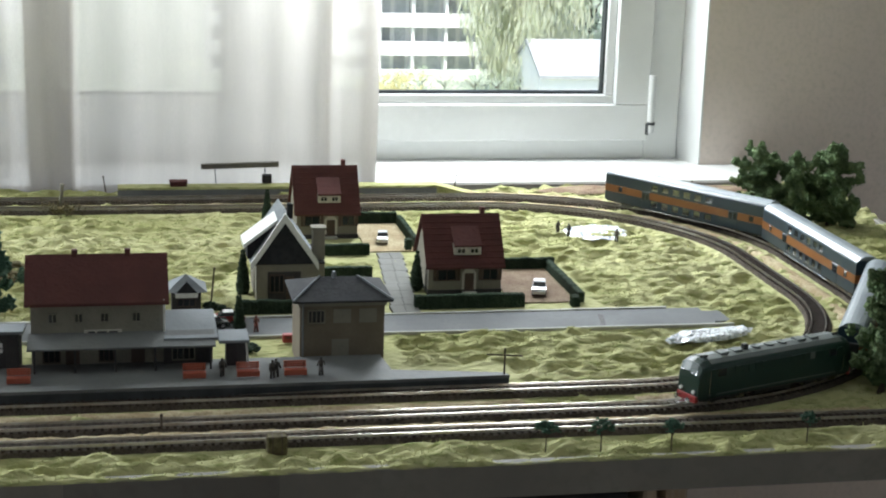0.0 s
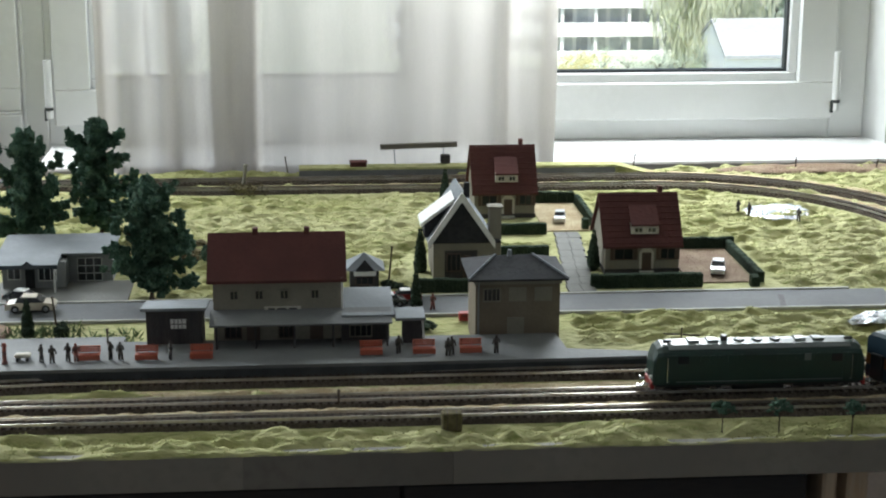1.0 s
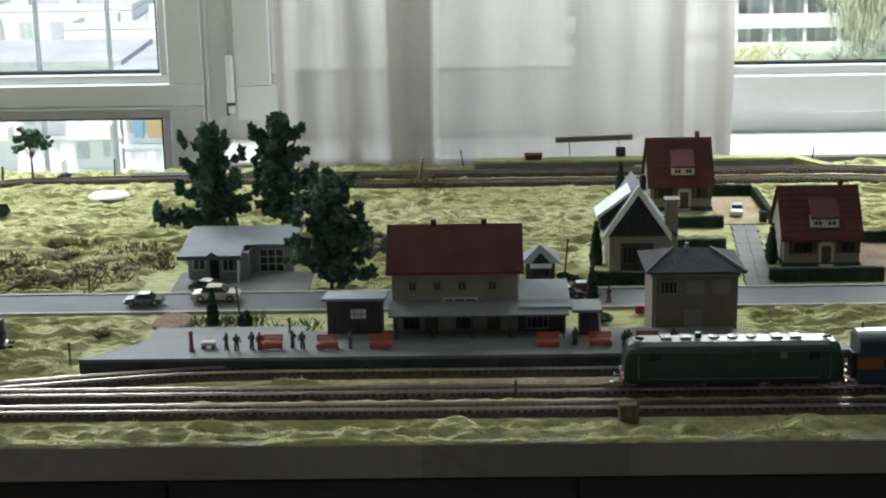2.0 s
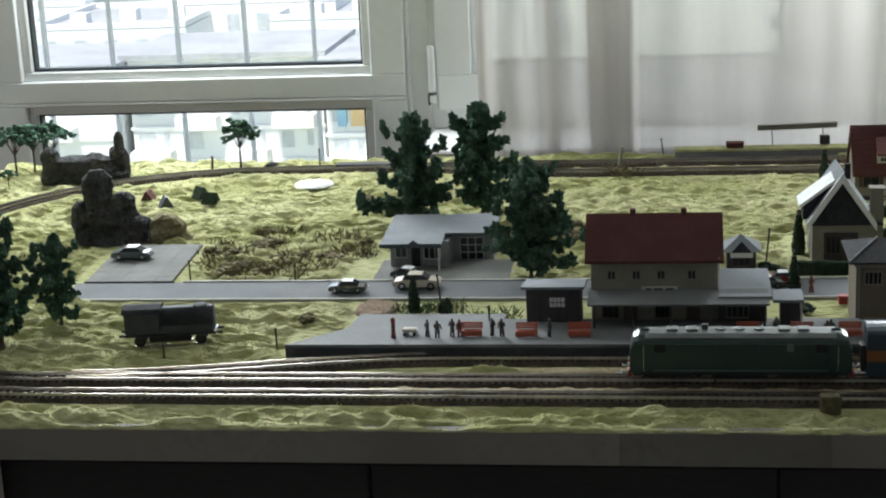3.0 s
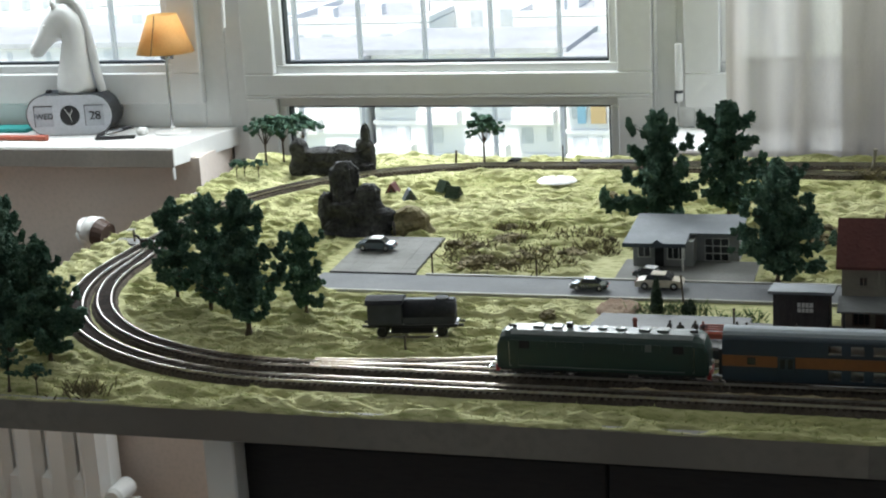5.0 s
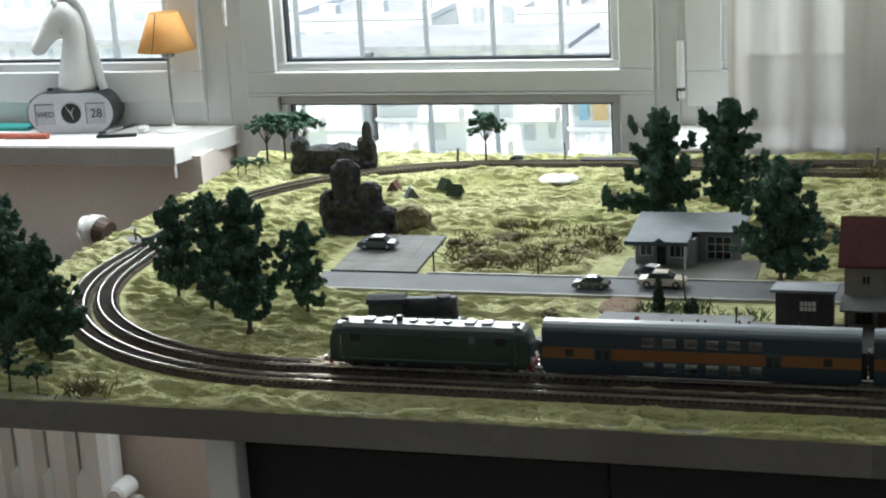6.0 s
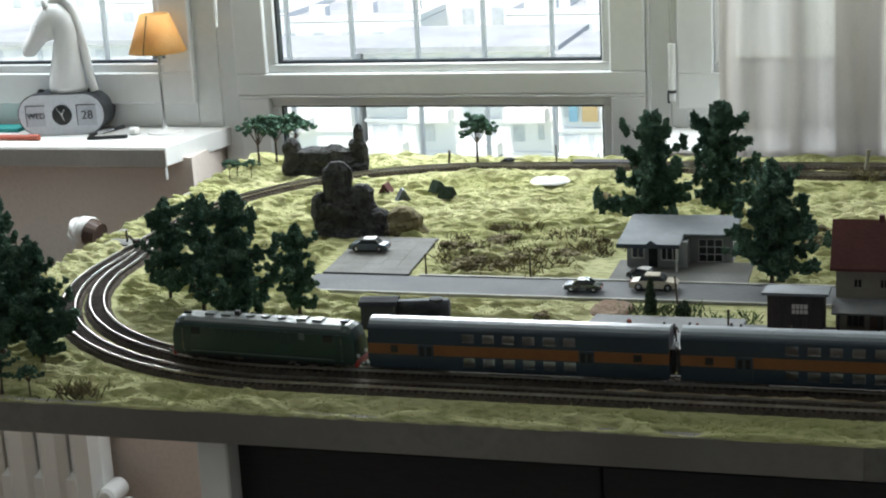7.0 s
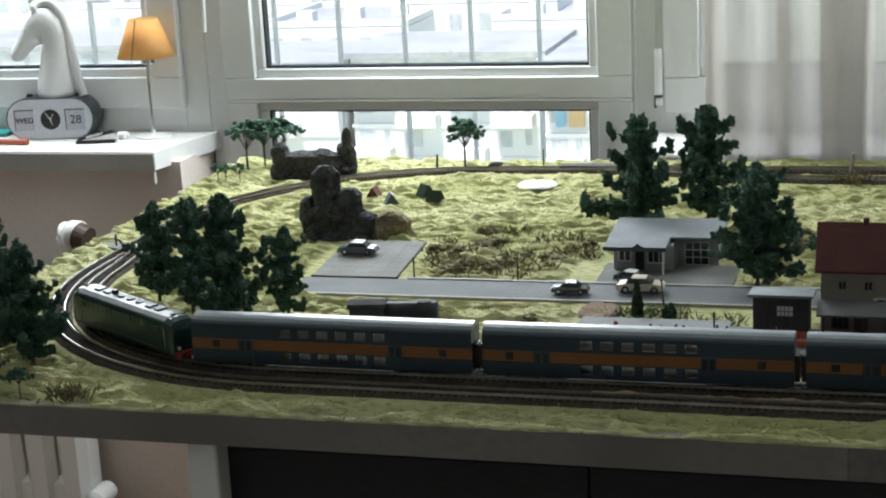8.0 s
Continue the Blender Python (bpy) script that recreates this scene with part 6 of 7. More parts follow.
def coach(L=0.305):
    t = thing("coach", "dark blue double-deck coach with orange window band", "railway coach", group="train coaches")
    h, w = L / 2, 0.0162
    xs = [-0.055 + 0.0205 * k for k in range(6)]

    def side_wall(z0, z1, k0, k1, lean):
        """Both side walls of a deck, open where its windows are."""
        s = Shape()
        for y in (-1, 1):
            a, b = sorted((y * w, y * (w - 0.0010)))
            s.box(-h, h, a, b, z0, k0)
            s.box(-h, h, a, b, k1, z1)
            edges = [-h] + [e for x in xs for e in (x - 0.0060, x + 0.0060)] + [h]
            for e0, e1 in zip(edges[::2], edges[1::2]):
                s.box(e0, e1, a, b, k0, k1)
        return s
    low = side_wall(0.0135, 0.0275, 0.0175, 0.0262, 0)
    low.box(-h, h, -w + 0.001, w - 0.001, 0.0135, 0.0145)
    for x in (-h, h - 0.001):
        low.box(x, x + 0.001, -w + 0.001, w - 0.001, 0.0145, 0.0275)
    part("lower_body", low, COACH_BLUE, t, "dark blue lower side")
    mid = [(-w - 0.0002, 0.0276), (w + 0.0002, 0.0276), (w + 0.0002, 0.0385), (-w - 0.0002, 0.0385)]
    # Floors added at window-sill height to catch light as glints behind the panes.
    part("glint_floor", box(-0.066, 0.059, -w + 0.0012, w - 0.0012, 0.0164, 0.0172), PAVE, t, "grey lower floor added for window glints")
    part("glint_floor", box(-0.066, 0.059, -w + 0.0012, w - 0.0012, 0.0421, 0.0429), PAVE, t, "grey upper floor added for window glints")
    part("orange_band", tapered([(-h, mid), (-h * 0.52, mid)]), COACH_ORANGE, t, "orange band")
    part("orange_band", tapered([(-h * 0.42, mid), (h * 0.55, mid)]), COACH_ORANGE, t, "orange band")
    part("orange_band", tapered([(h * 0.66, mid), (h, mid)]), COACH_ORANGE, t, "orange band")
    for a, b in ((-h * 0.52, -h * 0.42), (h * 0.55, h * 0.66)):
        part("door", box(a, b, -w - 0.0004, w + 0.0004, 0.0138, 0.0384, 0.0004), COACH_BLUE, t, "dark blue folding doors")
        for y in (-1, 1):
            for k in (0, 1):
                c = a + (b - a) * (0.28 + 0.44 * k)
                part("door_window", box(c - 0.0022, c + 0.0022, min(y * w, y * (w + 0.0010)), max(y * w, y * (w + 0.0010)), 0.027, 0.036), PANE, t)
    up = side_wall(0.0386, 0.0540, 0.0432, 0.0510, 0)
    for x in (-h, h - 0.001):
        up.box(x, x + 0.001, -w + 0.001, w - 0.001, 0.0386, 0.0540)
    part("upper_body", up, COACH_BLUE, t, "dark blue upper side")
    sh = [(-w, 0.0540), (w, 0.0540), (w * 0.93, 0.0560), (w * 0.80, 0.0577), (-w * 0.80, 0.0577), (-w * 0.93, 0.0560)]
    part("roof_shoulder", tapered([(-h, sh), (h, sh)]), COACH_BLUE, t, "dark blue roof shoulder")
    rf = [(-w * 0.815, 0.0572), (w * 0.815, 0.0572), (w * 0.62, 0.0605), (w * 0.3, 0.0622), (0, 0.0626), (-w * 0.3, 0.0622), (-w * 0.62, 0.0605)]
    part("roof", tapered([(-h, rf), (h, rf)]), COACH_ROOF, t, "silver-grey curved roof")
    for x in xs:
        for y in (-1, 1):
            for k0, k1, label in ((0.0175, 0.0262, "lower deck window"), (0.0432, 0.0510, "upper deck window")):
                win = part("window", box(x - 0.0060, x + 0.0060, *sorted((y * (w - 0.0007), y * (w - 0.0003))), k0, k1), MODEL_GLASS, t, label)
                part("frame", box(x - 0.0064, x + 0.0064, *sorted((y * w, y * (w + 0.0008))), k0 - 0.0006, k0), STEEL, win)
    for x in (-h * 0.80, h * 0.82):
        for y in (-1, 1):
            part("window", box(x - 0.004, x + 0.004, min(y * w, y * (w + 0.0008)), max(y * w, y * (w + 0.0008)), 0.0295, 0.0370, 0.0003), PANE, t, "dark end vestibule window")
    part("sole_bar", box(-h + 0.002, h - 0.002, -w * 0.9, w * 0.9, 0.0115, 0.0136, 0.0005), BLACK, t)
    for y in (-1, 1):
        part("skirt_rail", Shape().tube((-h * 0.45, y * w * 0.98, 0.0112), (h * 0.45, y * w * 0.98, 0.0112), 0.0006, n=6), STEEL, t)
    part("underframe_box", box(-0.035, 0.030, -0.012, 0.012, 0.0075, 0.0115, 0.001), BLACK, t)
    for s in (-1, 1):
        part("gangway", box(min(s * h, s * (h + 0.0045)), max(s * h, s * (h + 0.0045)), -0.0075, 0.0075, 0.0145, 0.041, 0.0008), BLACK, t, "black rubber gangway")
        part("coupler", box(min(s * h, s * (h + 0.009)), max(s * h, s * (h + 0.009)), -0.003, 0.003, 0.0095, 0.0115, 0.0005), STEEL, t)
        for y in (-0.009, 0.009):
            part("buffer", Shape().tube((s * h, y, 0.0145), (s * (h + 0.005), y, 0.0145), 0.0020, n=8), STEEL, t)
    bogie(t, -L * 0.37, 0.028, 2)
    bogie(t, L * 0.37, 0.028, 2)
    return t


LOCO = locomotive()
COACHES = [coach()]
COACHES += [copy_thing(COACHES[0], pose(0, 0, 0)) for _ in range(2)]

# ---- things on the sill ----
SZ = SILL_Z
HORSE_WHITE = material("matt white plaster", (0.74, 0.75, 0.74), (0.68, 0.69, 0.68), 0.7, coarse=20, fine=120, third=(0.71, 0.72, 0.71), bump=0.1)
CLOCK_GREY = material("light grey clock face", (0.56, 0.58, 0.62), (0.52, 0.54, 0.58), 0.5, coarse=30, bump=0)
FLAP = material("grey flap card", (0.44, 0.46, 0.50), (0.40, 0.42, 0.46), 0.6, coarse=30, bump=0)
SHADE = material("orange fabric lampshade", (0.93, 0.68, 0.36), (0.89, 0.64, 0.33), 0.9, coarse=60, fine=500, bump=0.2, depth=0.0004, through_light=0.75)
TEAL = material("teal card", (0.02, 0.32, 0.30), rough=0.6, coarse=30, bump=0)
PEN = material("terracotta plastic", (0.42, 0.09, 0.05), rough=0.5, coarse=60, bump=0)


def stadium(w, h, n=10):
    r = h / 2
    return [(w / 2 - r + r * math.cos(a), r + r * math.sin(a)) for a in [-math.pi / 2 + math.pi * i / n for i in range(n + 1)]] + \
           [(-w / 2 + r + r * math.cos(a), r + r * math.sin(a)) for a in [math.pi / 2 + math.pi * i / n for i in range(n + 1)]]


def words(text, x, y, z, size, parent, mat):
    c = bpy.data.curves.new("printed_text", "FONT")
    c.body, c.size, c.align_x, c.align_y, c.extrude = text, size, "CENTER", "CENTER", 0.0004
    ob = new("printed_text", c)
    c.materials.append(mat)
    ob.matrix_basis = pose(x, y, z, 90, 0, 0)
    ob.parent = parent
    return ob


def flip_clock():
    t = thing("flip_clock", "grey pill-shaped calendar clock on the sill", "clock", pose(-1.588, 2.790, SZ, 0, 0, 9))
    w, h = 0.174, 0.079
    part("case", Shape().prism(stadium(w, h, 16), -0.022, 0.040, "y"), PLATSIDE, t, "dark grey clock case")
    part("face", Shape().prism([(a * 0.965, 0.0012 + b * 0.965) for a, b in stadium(w, h, 16)], -0.0245, -0.0222, "y"), CLOCK_GREY, t, "light grey clock face")
    part("dial", Shape().tube((0.002, -0.0245, 0.039), (0.002, -0.0262, 0.039), 0.0195, n=28), BLACK, t, "round black dial")
    pointer_shape = Shape()
    for a, l in ((60, 0.013), (125, 0.017), (-70, 0.012)):
        pointer_shape.tube((0.002, -0.0268, 0.039), (0.002 + l * math.cos(radians(a)), -0.0268, 0.039 + l * math.sin(radians(a))), 0.0009, 0.0005, 6)
    part("pointer", pointer_shape, TRIM, t, "white pointers")
    for x, text in ((-0.050, "WED"), (0.051, "28")):
        p = part("flap_window", box(x - 0.0185, x + 0.0185, -0.0255, -0.0244, 0.018, 0.057, 0.0004), FLAP, t, "pale flap display")
        # Dark strips imitate shade along the inset display's left and top rim.
        part("flap_shade", box(x - 0.0198, x - 0.0186, -0.0258, -0.0244, 0.018, 0.0582), DARKWALL, p)
        part("flap_shade", box(x - 0.0185, x + 0.0185, -0.0258, -0.0244, 0.0571, 0.0582), DARKWALL, p)
        words(text, x + 0.001, -0.0262, 0.0375, 0.0155 if len(text) > 2 else 0.0235, p, BLACK)
    for x in (-0.048, 0.052):
        part("button", Shape().lathe([(0.006, h - 0.001), (0.006, h + 0.004), (0.004, h + 0.0055)], x, 0.01, 14), BLACK, t, "black push button")


flip_clock()


def table_lamp():
    t = thing("table_lamp", "small table lamp with an orange shade", "table lamp", pose(-1.386, 2.800, SZ))
    part("foot", Shape().lathe([(0.034, 0.0), (0.034, 0.002), (0.028, 0.0035), (0.006, 0.006), (0.004, 0.012)], 0, 0, 28), SILL, t, "white round foot")
    part("stem", Shape().tube((0, 0, 0.005), (0, 0, 0.150), 0.0027, n=12), STEEL, t, "metal stem")
    part("socket", Shape().lathe([(0.004, 0.137), (0.0115, 0.141), (0.0115, 0.155), (0.009, 0.157)], 0, 0, 18).box(0.012, 0.015, -0.002, 0.002, 0.140, 0.153), STEEL, t, "metal lamp socket")
    s = Shape()
    n = 32
    prof = [(0.0545, 0.153), (0.0275, 0.224), (0.0267, 0.224), (0.0536, 0.153)]
    for r, z in prof:
        s.v += [(r * math.cos(2 * math.pi * i / n), r * math.sin(2 * math.pi * i / n), z) for i in range(n)]
    for k in range(4):
        for i in range(n):
            s.f.append((k * n + i, k * n + (i + 1) % n, ((k + 1) % 4) * n + (i + 1) % n, ((k + 1) % 4) * n + i))
    shade = part("shade", s, SHADE, t, "pale orange conical fabric shade", True)
    part("seam", Shape().tube((-0.004, -0.0547, 0.153), (-0.003, -0.0277, 0.224), 0.0009, n=5), DOOR, shade)


table_lamp()


def horse_bust():
    """A plain horse head on a neck, one mesh, built from rings along its spine."""
    spine = [  # centre x and z, half-length along, half-width in millimetres, tilt of the ring in degrees
        (-12, 0, 31, 27, 0), (-12, 8, 32, 27, 0), (-12, 30, 29.5, 23, -3), (-10, 50, 26, 20, -5), (-8, 70, 23.5, 18, -9), (-6, 90, 22.5, 17, -18), (-9, 106, 24, 17, -42), (-19, 116, 26, 17.5, -75),
        (-28, 114, 28, 18, -96), (-36, 108, 28.5, 18.5, -112), (-44, 100, 24, 17, -130), (-51, 94, 19.5, 14, -140), (-58, 88, 16, 12.5, -145), (-64, 81, 14, 11.5, -145), (-71, 74, 13.2, 11.5, -145),
        (-77, 67, 13, 12, -146), (-81, 62, 10.5, 10.5, -148), (-84, 58, 6, 7, -150)]
    k = 1.15
    spine = [(x * k, z * 1.2, a * k * 1.05, b * k, tilt) for x, z, a, b, tilt in spine]
    s = Shape()
    n = 28
    for x, z, a, b, tilt in spine:
        c, d = math.cos(radians(tilt)), math.sin(radians(tilt))
        for i in range(n):
            u = 2 * math.pi * i / n
            lx, ly = a * math.cos(u), b * math.sin(u)
            s.v.append(((x + lx * c) / 1000, ly / 1000, (z - lx * d) / 1000))
    for k in range(len(spine) - 1):
        for i in range(n):
            s.f.append((k * n + i, k * n + (i + 1) % n, (k + 1) * n + (i + 1) % n, (k + 1) * n + i))
    s.f += [tuple(range(n))[::-1], tuple((len(spine) - 1) * n + i for i in range(n))]
    for y in (-0.009, 0.009):
        s.tube((-0.038, y, 0.160), (-0.043, y * 1.2, 0.180), 0.0070, 0.0056, 10)
        s.tube((-0.043, y * 1.2, 0.180), (-0.046, y * 1.3, 0.197), 0.0056, 0.0008, 10)
        s.lump((-0.060, y * 1.70, 0.129), 0.0040, 3, 0.6, 8, 0.1)
    crest = [(-0.038, 0.172), (-0.013, 0.181), (0.006, 0.165), (0.017, 0.136), (0.024, 0.102), (0.029, 0.066), (0.034, 0.030), (0.040, 0.0)]
    for _ in range(3):  # round the crest by cutting its corners
        fine = [crest[0]]
        for (x0, z0), (x1, z1) in zip(crest, crest[1:]):
            fine += [(x0 * 0.75 + x1 * 0.25, z0 * 0.75 + z1 * 0.25), (x0 * 0.25 + x1 * 0.75, z0 * 0.25 + z1 * 0.75)]
        crest = fine + [crest[-1]]
    first, m = len(s.v), 14
    for k, (x, z) in enumerate(crest):
        p, q = crest[max(k - 1, 0)], crest[min(k + 1, len(crest) - 1)]
        d = Vector((q[0] - p[0], 0, q[1] - p[1])).normalized()
        side = Vector((-d.z, 0, d.x))
        for i in range(m):
            u = 2 * math.pi * i / m
            w = side * 0.0086 * math.cos(u)
            s.v.append((x + w.x, 0.0065 * math.sin(u), z + w.z))
    for k in range(len(crest) - 1):
        for i in range(m):
            s.f.append((first + k * m + i, first + k * m + (i + 1) % m, first + (k + 1) * m + (i + 1) % m, first + (k + 1) * m + i))
    s.f += [tuple(first + i for i in range(m))[::-1], tuple(first + (len(crest) - 1) * m + i for i in range(m))]
    ob = part("horse_bust", s, HORSE_WHITE, None, "", True)
    ob.matrix_basis = pose(-1.567, 2.802, SZ + 0.0795)
    return tagged(ob, "matt white horse head sculpture on the clock", "sculpture")


horse_bust()
_t = thing("stapler", "black and silver pocket tool lying on the sill", "tool", pose(-1.472, 2.735, SZ, 0, 0, 14))
part("handle", box(-0.040, 0.035, -0.007, 0.007, 0.0, 0.005, 0.0012), BLACK, _t)
part("arm", Shape().prism([(-0.038, 0.005), (-0.034, 0.012), (0.030, 0.024), (0.034, 0.019)], -0.006, 0.006, "y"), BLACK, _t)
part("plate", Shape().prism([(-0.020, 0.0100), (-0.018, 0.0150), (0.014, 0.0210), (0.014, 0.0170)], -0.0068, 0.0068, "y"), STEEL, _t)
_t = thing("eraser", "small white rounded eraser on the sill", "eraser", pose(-1.438, 2.775, SZ))
part("body", box(-0.010, 0.010, -0.010, 0.010, 0, 0.014, 0.004), SILL, _t)
_t = thing("marker_pen", "terracotta marker pen lying on the sill", "pen", pose(-1.665, 2.715, SZ))
part("barrel", Shape().tube((-0.07, 0, 0.0055), (0.035, 0.0, 0.0055), 0.0055, n=12), PEN, _t)
part("cap", Shape().tube((0.035, 0, 0.0055), (0.058, 0.0, 0.0055), 0.0062, n=12), PEN, _t)
_t = thing("notebook", "teal notebook lying on the sill", "notebook", pose(-1.74, 2.815, SZ))
part("cover", box(-0.06, 0.045, -0.025, 0.02, 0, 0.008, 0.001), TEAL, _t)

# ---- outside the windows ----
FACADE = material("white rendered facade", (0.80, 0.80, 0.78), (0.74, 0.74, 0.72), 0.85, coarse=0.4, fine=3, third=(0.77, 0.77, 0.75), bump=0)
# Pane, lawn and leaf colours are bleached to imitate outdoor haze and overexposure.
FAR_PANE = material("haze-paled far window pane", (0.50, 0.53, 0.54), (0.60, 0.62, 0.63), 0.3, coarse=0.8, fine=3, bump=0)
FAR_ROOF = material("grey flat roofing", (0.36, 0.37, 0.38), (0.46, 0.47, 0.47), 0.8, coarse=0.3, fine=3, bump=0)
FAR_ORANGE = material("apricot blind", (0.75, 0.52, 0.26), rough=0.8, coarse=1, bump=0)
FAR_BLUE = material("pale blue blind", (0.35, 0.60, 0.75), rough=0.8, coarse=1, bump=0)
LAWN = material("glare-paled town lawn", (0.42, 0.48, 0.37), (0.52, 0.55, 0.45), 0.95, coarse=0.15, fine=2, bump=0)
WILLOW = material("haze-paled willow leaves", (0.62, 0.65, 0.47), (0.70, 0.71, 0.56), 0.9, coarse=0.4, fine=3, third=(0.55, 0.59, 0.43), bump=0, through_light=0.4, island=0.10)
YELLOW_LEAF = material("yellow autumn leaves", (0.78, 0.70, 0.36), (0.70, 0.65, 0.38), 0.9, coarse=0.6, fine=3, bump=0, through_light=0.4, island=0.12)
SHRUB = material("haze-paled town shrub leaves", (0.50, 0.58, 0.48), (0.58, 0.65, 0.53), 0.9, coarse=0.5, fine=3, bump=0, through_light=0.3, island=0.12)
GZ = -20.0
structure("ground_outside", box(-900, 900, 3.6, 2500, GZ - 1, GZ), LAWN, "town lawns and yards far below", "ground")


def apartment(x0, x1, y, z_top, storeys, storey, bay, label, seed, depth=9.0):
    t = thing("apartment_building", label, "apartment building", group="town buildings")
    rnd = random.Random(seed)
    part("wall", box(x0, x1, y, y + depth, GZ, z_top), FACADE, t)
    part("roof", box(x0 - 0.4, x1 + 0.4, y - 0.4, y + depth + 0.4, z_top, z_top + 0.35), FAR_ROOF, t, "grey flat roof")
    n = int((x1 - x0) / bay)
    for k in range(storeys):
        z = z_top - storey * (k + 1)
        for i in range(n):
            a = x0 + bay * (i + 0.12)
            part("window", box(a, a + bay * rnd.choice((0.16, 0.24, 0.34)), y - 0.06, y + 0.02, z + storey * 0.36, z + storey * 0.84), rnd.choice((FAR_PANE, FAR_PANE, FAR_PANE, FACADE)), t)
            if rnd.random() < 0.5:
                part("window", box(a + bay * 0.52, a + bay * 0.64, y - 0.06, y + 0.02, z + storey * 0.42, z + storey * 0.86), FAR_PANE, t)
            if (i + k) % 2 == 0:
                part("balcony", box(a - bay * 0.1, a + bay * 0.75, y - 1.2, y - 0.07, z + storey * 0.02, z + storey * 0.38), FACADE, t, "white balcony")
        part("floor_slab", box(x0 - 0.1, x1 + 0.1, y - 0.14, y - 0.005, z - 0.12, z + 0.10), FACADE, t)
    return t


def loggia_block(x0, x1, y, rows, storey, label):
    """A long block with deep balconies in rows."""
    t = thing("apartment_building", label, "apartment building", group="town buildings")
    z_top = rows[-1] + storey
    part("wall", box(x0, x1, y, y + 9, GZ, z_top + 0.6), FACADE, t)
    rnd = random.Random(5)
    bay = 3.0
    for z in rows:
        part("parapet", box(x0, x1, y - 1.5, y - 1.3, z - 0.2, z + storey * 0.42), FACADE, t, "white balcony parapet")
        part("floor_slab", box(x0, x1, y - 1.3, y - 0.01, z - 0.2, z), FACADE, t)
        for i in range(int((x1 - x0) / bay) + 1):
            part("partition", box(x0 + bay * i - 0.15, x0 + bay * i + 0.15, y - 1.28, y - 0.02, z + 0.01, z + storey - 0.22), FACADE, t)
            for a, b in ((0.4, 1.1), (1.5, 2.5)):
                part("window", box(x0 + bay * i + a, x0 + bay * i + b, y - 0.06, y + 0.02, z + 0.5, z + storey * 0.86), rnd.choice((FAR_PANE, FAR_PANE, FAR_ROOF)), t)
    return t


loggia_block(8, 42, 145, (GZ - 0.6, GZ + 1.9, GZ + 4.4, GZ + 6.9), 2.5, "white apartment block with rows of balconies beyond the lawn")
apartment(-46, -33.5, 94, -13.9, 3, 2.1, 2.6, "white rendered apartment block with balconies", 3)
apartment(-33, -21, 95.5, -13.6, 3, 2.1, 3.0, "white rendered apartment block with balconies", 4)
apartment(-20.5, -12, 94, -13.9, 3, 2.1, 2.8, "white rendered apartment block with coloured blinds", 6)
apartment(-75, -48, 100, -13.5, 3, 2.1, 3.0, "white rendered apartment block with balconies", 7)
_t = thing("blind", "apricot window blind on the far facade", "blind")
part("panel", box(-19.0, -18.1, 93.8, 93.93, -17.6, -16.5), FAR_ORANGE, _t)
_t = thing("blind", "pale blue window blind on the far facade", "blind")
part("panel", box(-19.8, -19.3, 93.8, 93.93, -17.6, -16.5), FAR_BLUE, _t)
for _k, (_x0, _x1, _y, _z, _d) in enumerate(((-48, -36, 118, -14.6, 14), (-38, -26, 125, -13.8, 18), (-30, -20, 120, -14.6, 12), (-70, -48, 130, -14.2, 18), (-24, -10, 135, -14.0, 16), (-95, -70, 150, -14.5, 18))):
    _t = thing("flat_roofed_building", "pale flat-roofed town building", "building", group="town buildings")
    part("wall", box(_x0, _x1, _y, _y + _d, GZ, _z), FACADE, _t)
    part("roof", box(_x0 + 0.4, _x1 - 0.4, _y + 0.4, _y + _d - 0.4, _z - 0.3, _z + 0.05), FAR_ROOF, _t, "grey flat roof")
    for _e in ((_x0, _x1, _y, _y + 0.35), (_x0, _x1, _y + _d - 0.35, _y + _d), (_x0, _x0 + 0.35, _y + 0.36, _y + _d - 0.36), (_x1 - 0.35, _x1, _y + 0.36, _y + _d - 0.36)):
        part("parapet", box(*_e, _z + 0.06, _z + 0.5), FACADE, _t)
    for _i in range(int((_x1 - _x0 - 1) / 2.4)):
        part("window", box(_x0 + 0.9 + 2.4 * _i, _x0 + 1.9 + 2.4 * _i, _y - 0.06, _y + 0.02, _z - 2.1, _z - 0.7), FAR_PANE, _t)
    for _i in range(3):
        _a = _x0 + 2 + 3.3 * _i
        part("roof_vent", box(_a, _a + 1.3, _y + 3 + 2 * _i, _y + 4.2 + 2 * _i, _z + 0.05, _z + 0.9), FACADE, _t)
for _k, (_x0, _x1, _y) in enumerate(((-62, -38, 175), (-36, -8, 180), (-95, -64, 185))):
    apartment(_x0, _x1, _y, -6.0 + _k, 4, 2.9, 4.0, "distant white apartment block", 20 + _k)
_t = thing("gabled_house", "white gabled house beyond the lawn", "building", group="town buildings")
part("wall", Shape().prism([(124, GZ), (133, GZ), (133, -17.3), (128.5, -15.3), (124, -17.3)], 32.6, 46), FACADE, _t)
part("roof", Shape().prism([(123.6, -17.45), (128.5, -15.2), (133.4, -17.45), (133.4, -17.2), (128.5, -14.9), (123.6, -17.2)], 32.5, 46.2), FAR_ROOF, _t, "pale grey roof")
for _x in (35.6, 37.0):
    part("window", box(_x, _x + 0.7, 123.95, 124.02, -19.3, -18.4), FAR_PANE, _t)


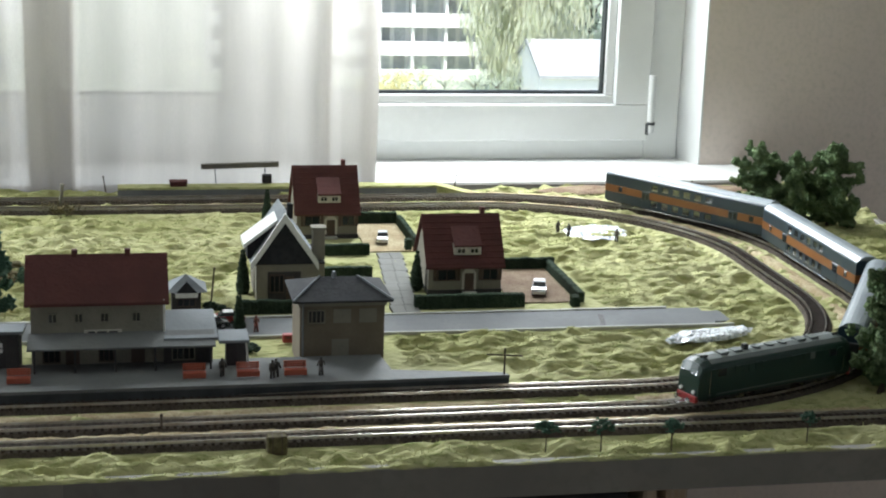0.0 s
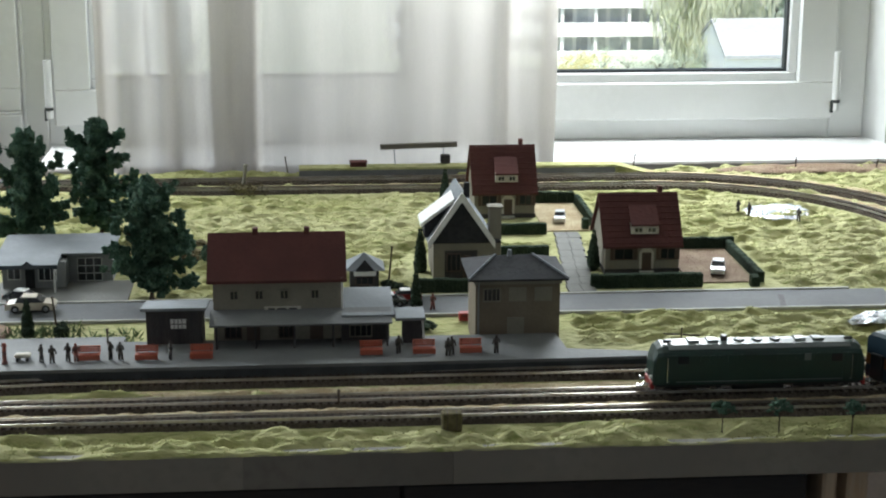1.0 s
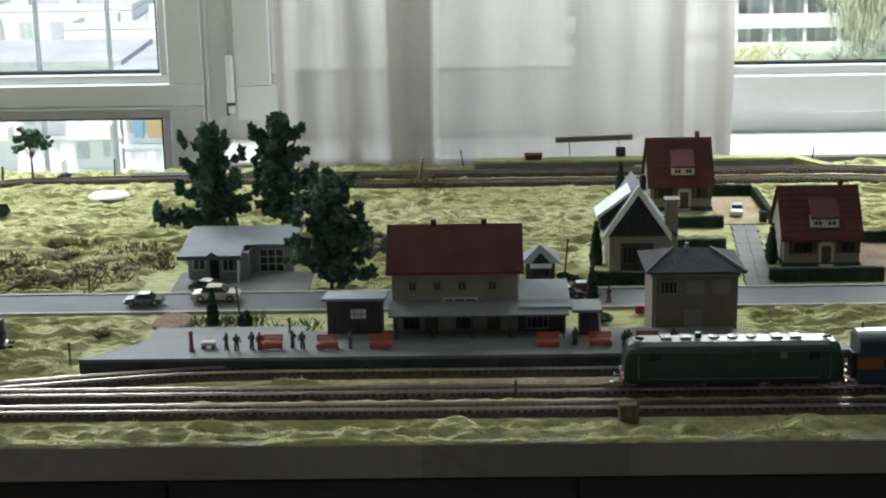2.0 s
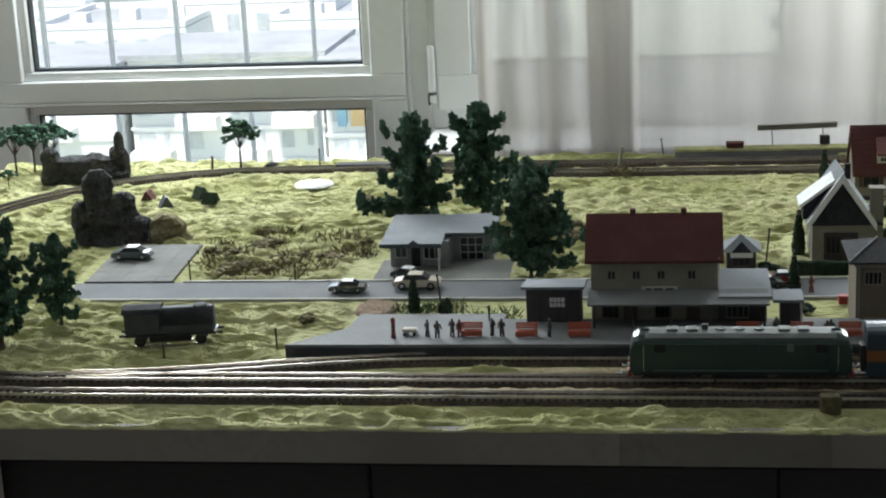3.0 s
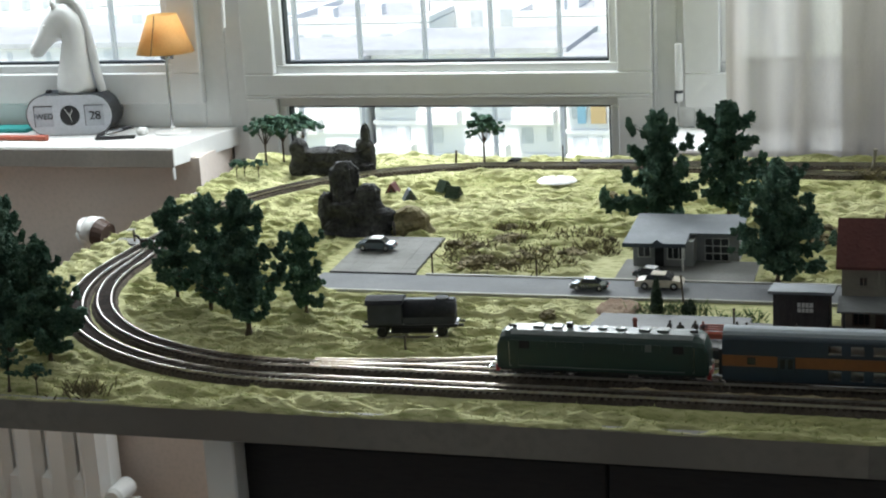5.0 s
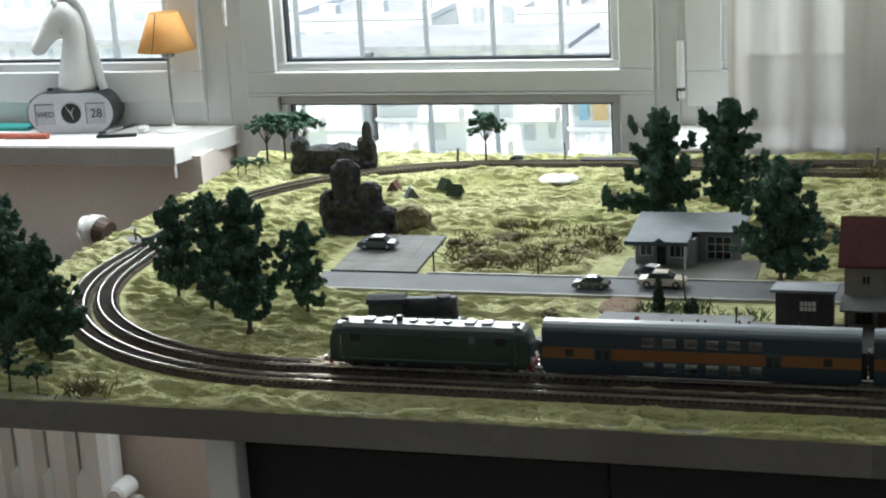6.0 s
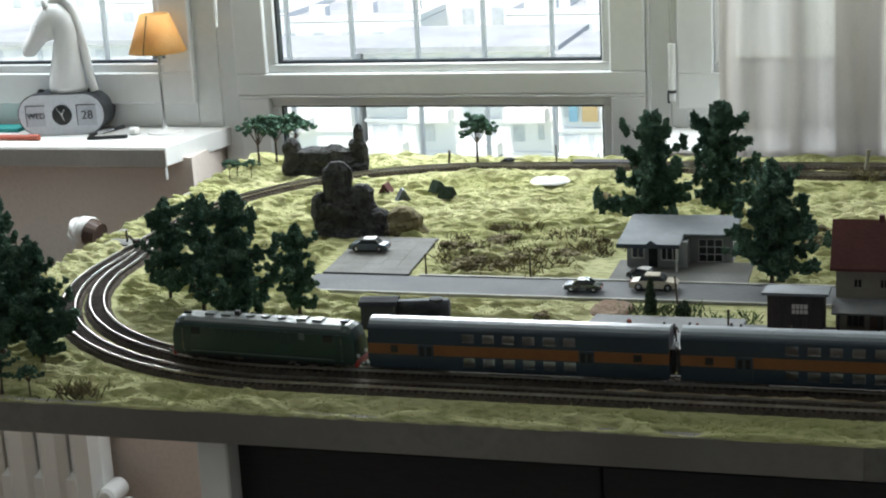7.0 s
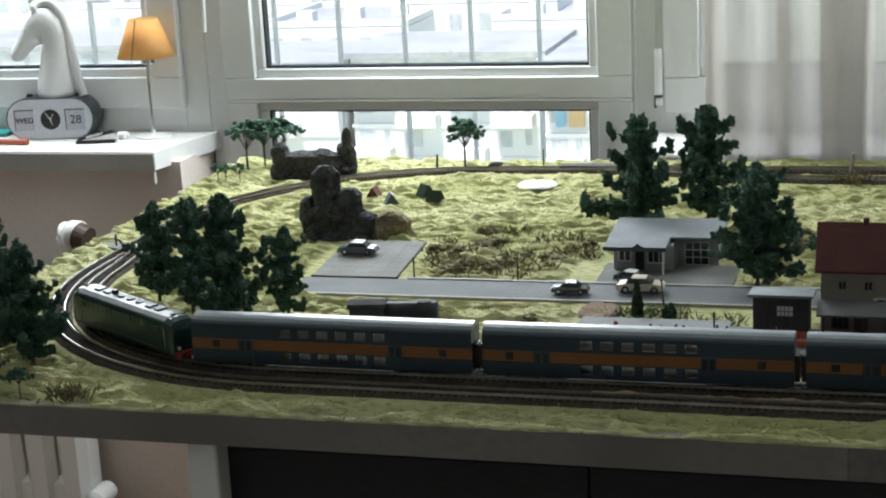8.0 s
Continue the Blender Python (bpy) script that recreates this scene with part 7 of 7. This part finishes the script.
def far_tree(x, y, h, r, mat, seed, label, droop=False, n=2600):
    rnd = random.Random(seed)
    t = thing("tree", label, "tree", pose(x, y, GZ), group="town trees")
    trunk = Shape().tube((0, 0, -0.2), (0.1, 0, h * 0.55), h * 0.03, h * 0.015, 8)
    for k in range(7):
        a = k * 0.9
        trunk.tube((0.05, 0, h * (0.25 + 0.04 * k)), (r * 0.6 * math.cos(a), r * 0.6 * math.sin(a), h * (0.5 + 0.05 * k)), h * 0.012, h * 0.004, 6, False)
    s = Shape()
    cl = [(rnd.gauss(0, r * 0.45), rnd.gauss(0, r * 0.45), h * rnd.uniform(0.22 if not droop else 0.1, 0.95)) for _ in range(46)]
    for k in range(n):
        c = cl[k % len(cl)]
        p = Vector((c[0] + rnd.gauss(0, r * 0.17), c[1] + rnd.gauss(0, r * 0.17), max(0.2, c[2] + rnd.gauss(0, h * (0.09 if droop else 0.05)))))
        q = Vector((rnd.gauss(0, 0.2), rnd.gauss(0, 0.2), rnd.gauss(0, 1) * (2.6 if droop else 0.5))).normalized() * h * (0.045 if droop else 0.030)
        w = Vector((rnd.gauss(0, 1), rnd.gauss(0, 1), 0)).normalized() * h * (0.006 if droop else 0.016)
        s.add([p - q, p + w, p + q, p - w], [(0, 1, 2, 3)])
    part("trunk", trunk, TRUNK, t)
    lf = new("crown", bpy.data.meshes.new("crown"))
    lf.data.from_pydata(s.v, [], s.f)
    lf.data.materials.append(mat)
    lf.parent = t


far_tree(34.5, 134, 12.5, 4.4, WILLOW, 1, "large weeping willow, paled for haze, before the apartments", True, 11000)
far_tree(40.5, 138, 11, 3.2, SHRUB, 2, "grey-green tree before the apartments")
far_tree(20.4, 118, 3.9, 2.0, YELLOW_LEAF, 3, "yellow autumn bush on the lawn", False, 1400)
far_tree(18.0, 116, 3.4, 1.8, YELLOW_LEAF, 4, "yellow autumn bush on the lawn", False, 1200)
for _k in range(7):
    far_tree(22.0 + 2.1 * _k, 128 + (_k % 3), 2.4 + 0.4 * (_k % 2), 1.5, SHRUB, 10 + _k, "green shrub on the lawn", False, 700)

# balcony railing
# Metal slats made white and translucent to imitate glare from outside.
RAILING = material("white railing slats, translucent for glare", (0.82, 0.83, 0.83), (0.78, 0.79, 0.79), 0.6, coarse=5, bump=0, through_light=0.9)
_t = thing("balcony_railing", "metal balcony railing paled for outdoor glare", "railing")
part("top_rail", box(-2.2, -0.30, 3.88, 3.93, 0.135, 0.165, 0.004), RAILING, _t)
for _k in range(11):
    part("baluster", box(-2.075 + 0.1715 * _k, -2.066 + 0.1715 * _k, 3.89, 3.905, -0.9, 0.134), RAILING, _t)
structure("balcony_floor", box(-2.3, -0.2, 2.96, 3.95, -0.98, -0.9), FAR_ROOF, "grey balcony slab outside the door", "balcony")


# ---- movement ----
TIMES = ((0.0, -0.127), (0.5, -0.018), (1.0, 0.090), (1.5, 0.192), (2.2, 0.328), (3.5, 0.567), (4.0, 0.658), (4.5, 0.755), (6.5, 1.112), (7.0, 1.196), (8.0, 1.380))


def front_at(t):
    """How far along its track the train's front buffer has come."""
    k = max(i for i in range(len(TIMES) - 1) if TIMES[i][0] <= t or i == 0)
    (t0, s0), (t1, s1) = TIMES[k], TIMES[k + 1]
    before = TIMES[max(k - 1, 0)]
    after = TIMES[min(k + 2, len(TIMES) - 1)]
    m0 = (s1 - before[1]) / (t1 - before[0])
    m1 = (after[1] - s0) / (after[0] - t0)
    u, d = (t - t0) / (t1 - t0), t1 - t0
    return (2 * u**3 - 3 * u**2 + 1) * s0 + (u**3 - 2 * u**2 + u) * d * m0 + (-2 * u**3 + 3 * u**2) * s1 + (u**3 - u**2) * d * m1


def vehicle_pose(front, length, pivot):
    a = train_place(front - length * (0.5 - pivot))
    b = train_place(front - length * (0.5 + pivot))
    mid, d = (a + b) / 2, a - b
    return pose(mid.x, mid.y, 0.0, 0, 0, math.degrees(math.atan2(d.y, d.x)))


def motions():
    steps = [i * 0.2 for i in range(41)]
    walk(LOCO, [(t, vehicle_pose(front_at(t), 0.212, 0.30)) for t in steps])
    for k, c in enumerate(COACHES):
        walk(c, [(t, vehicle_pose(front_at(t) - 0.212 - 0.012 - k * 0.316, 0.305, 0.37)) for t in steps])


motions()
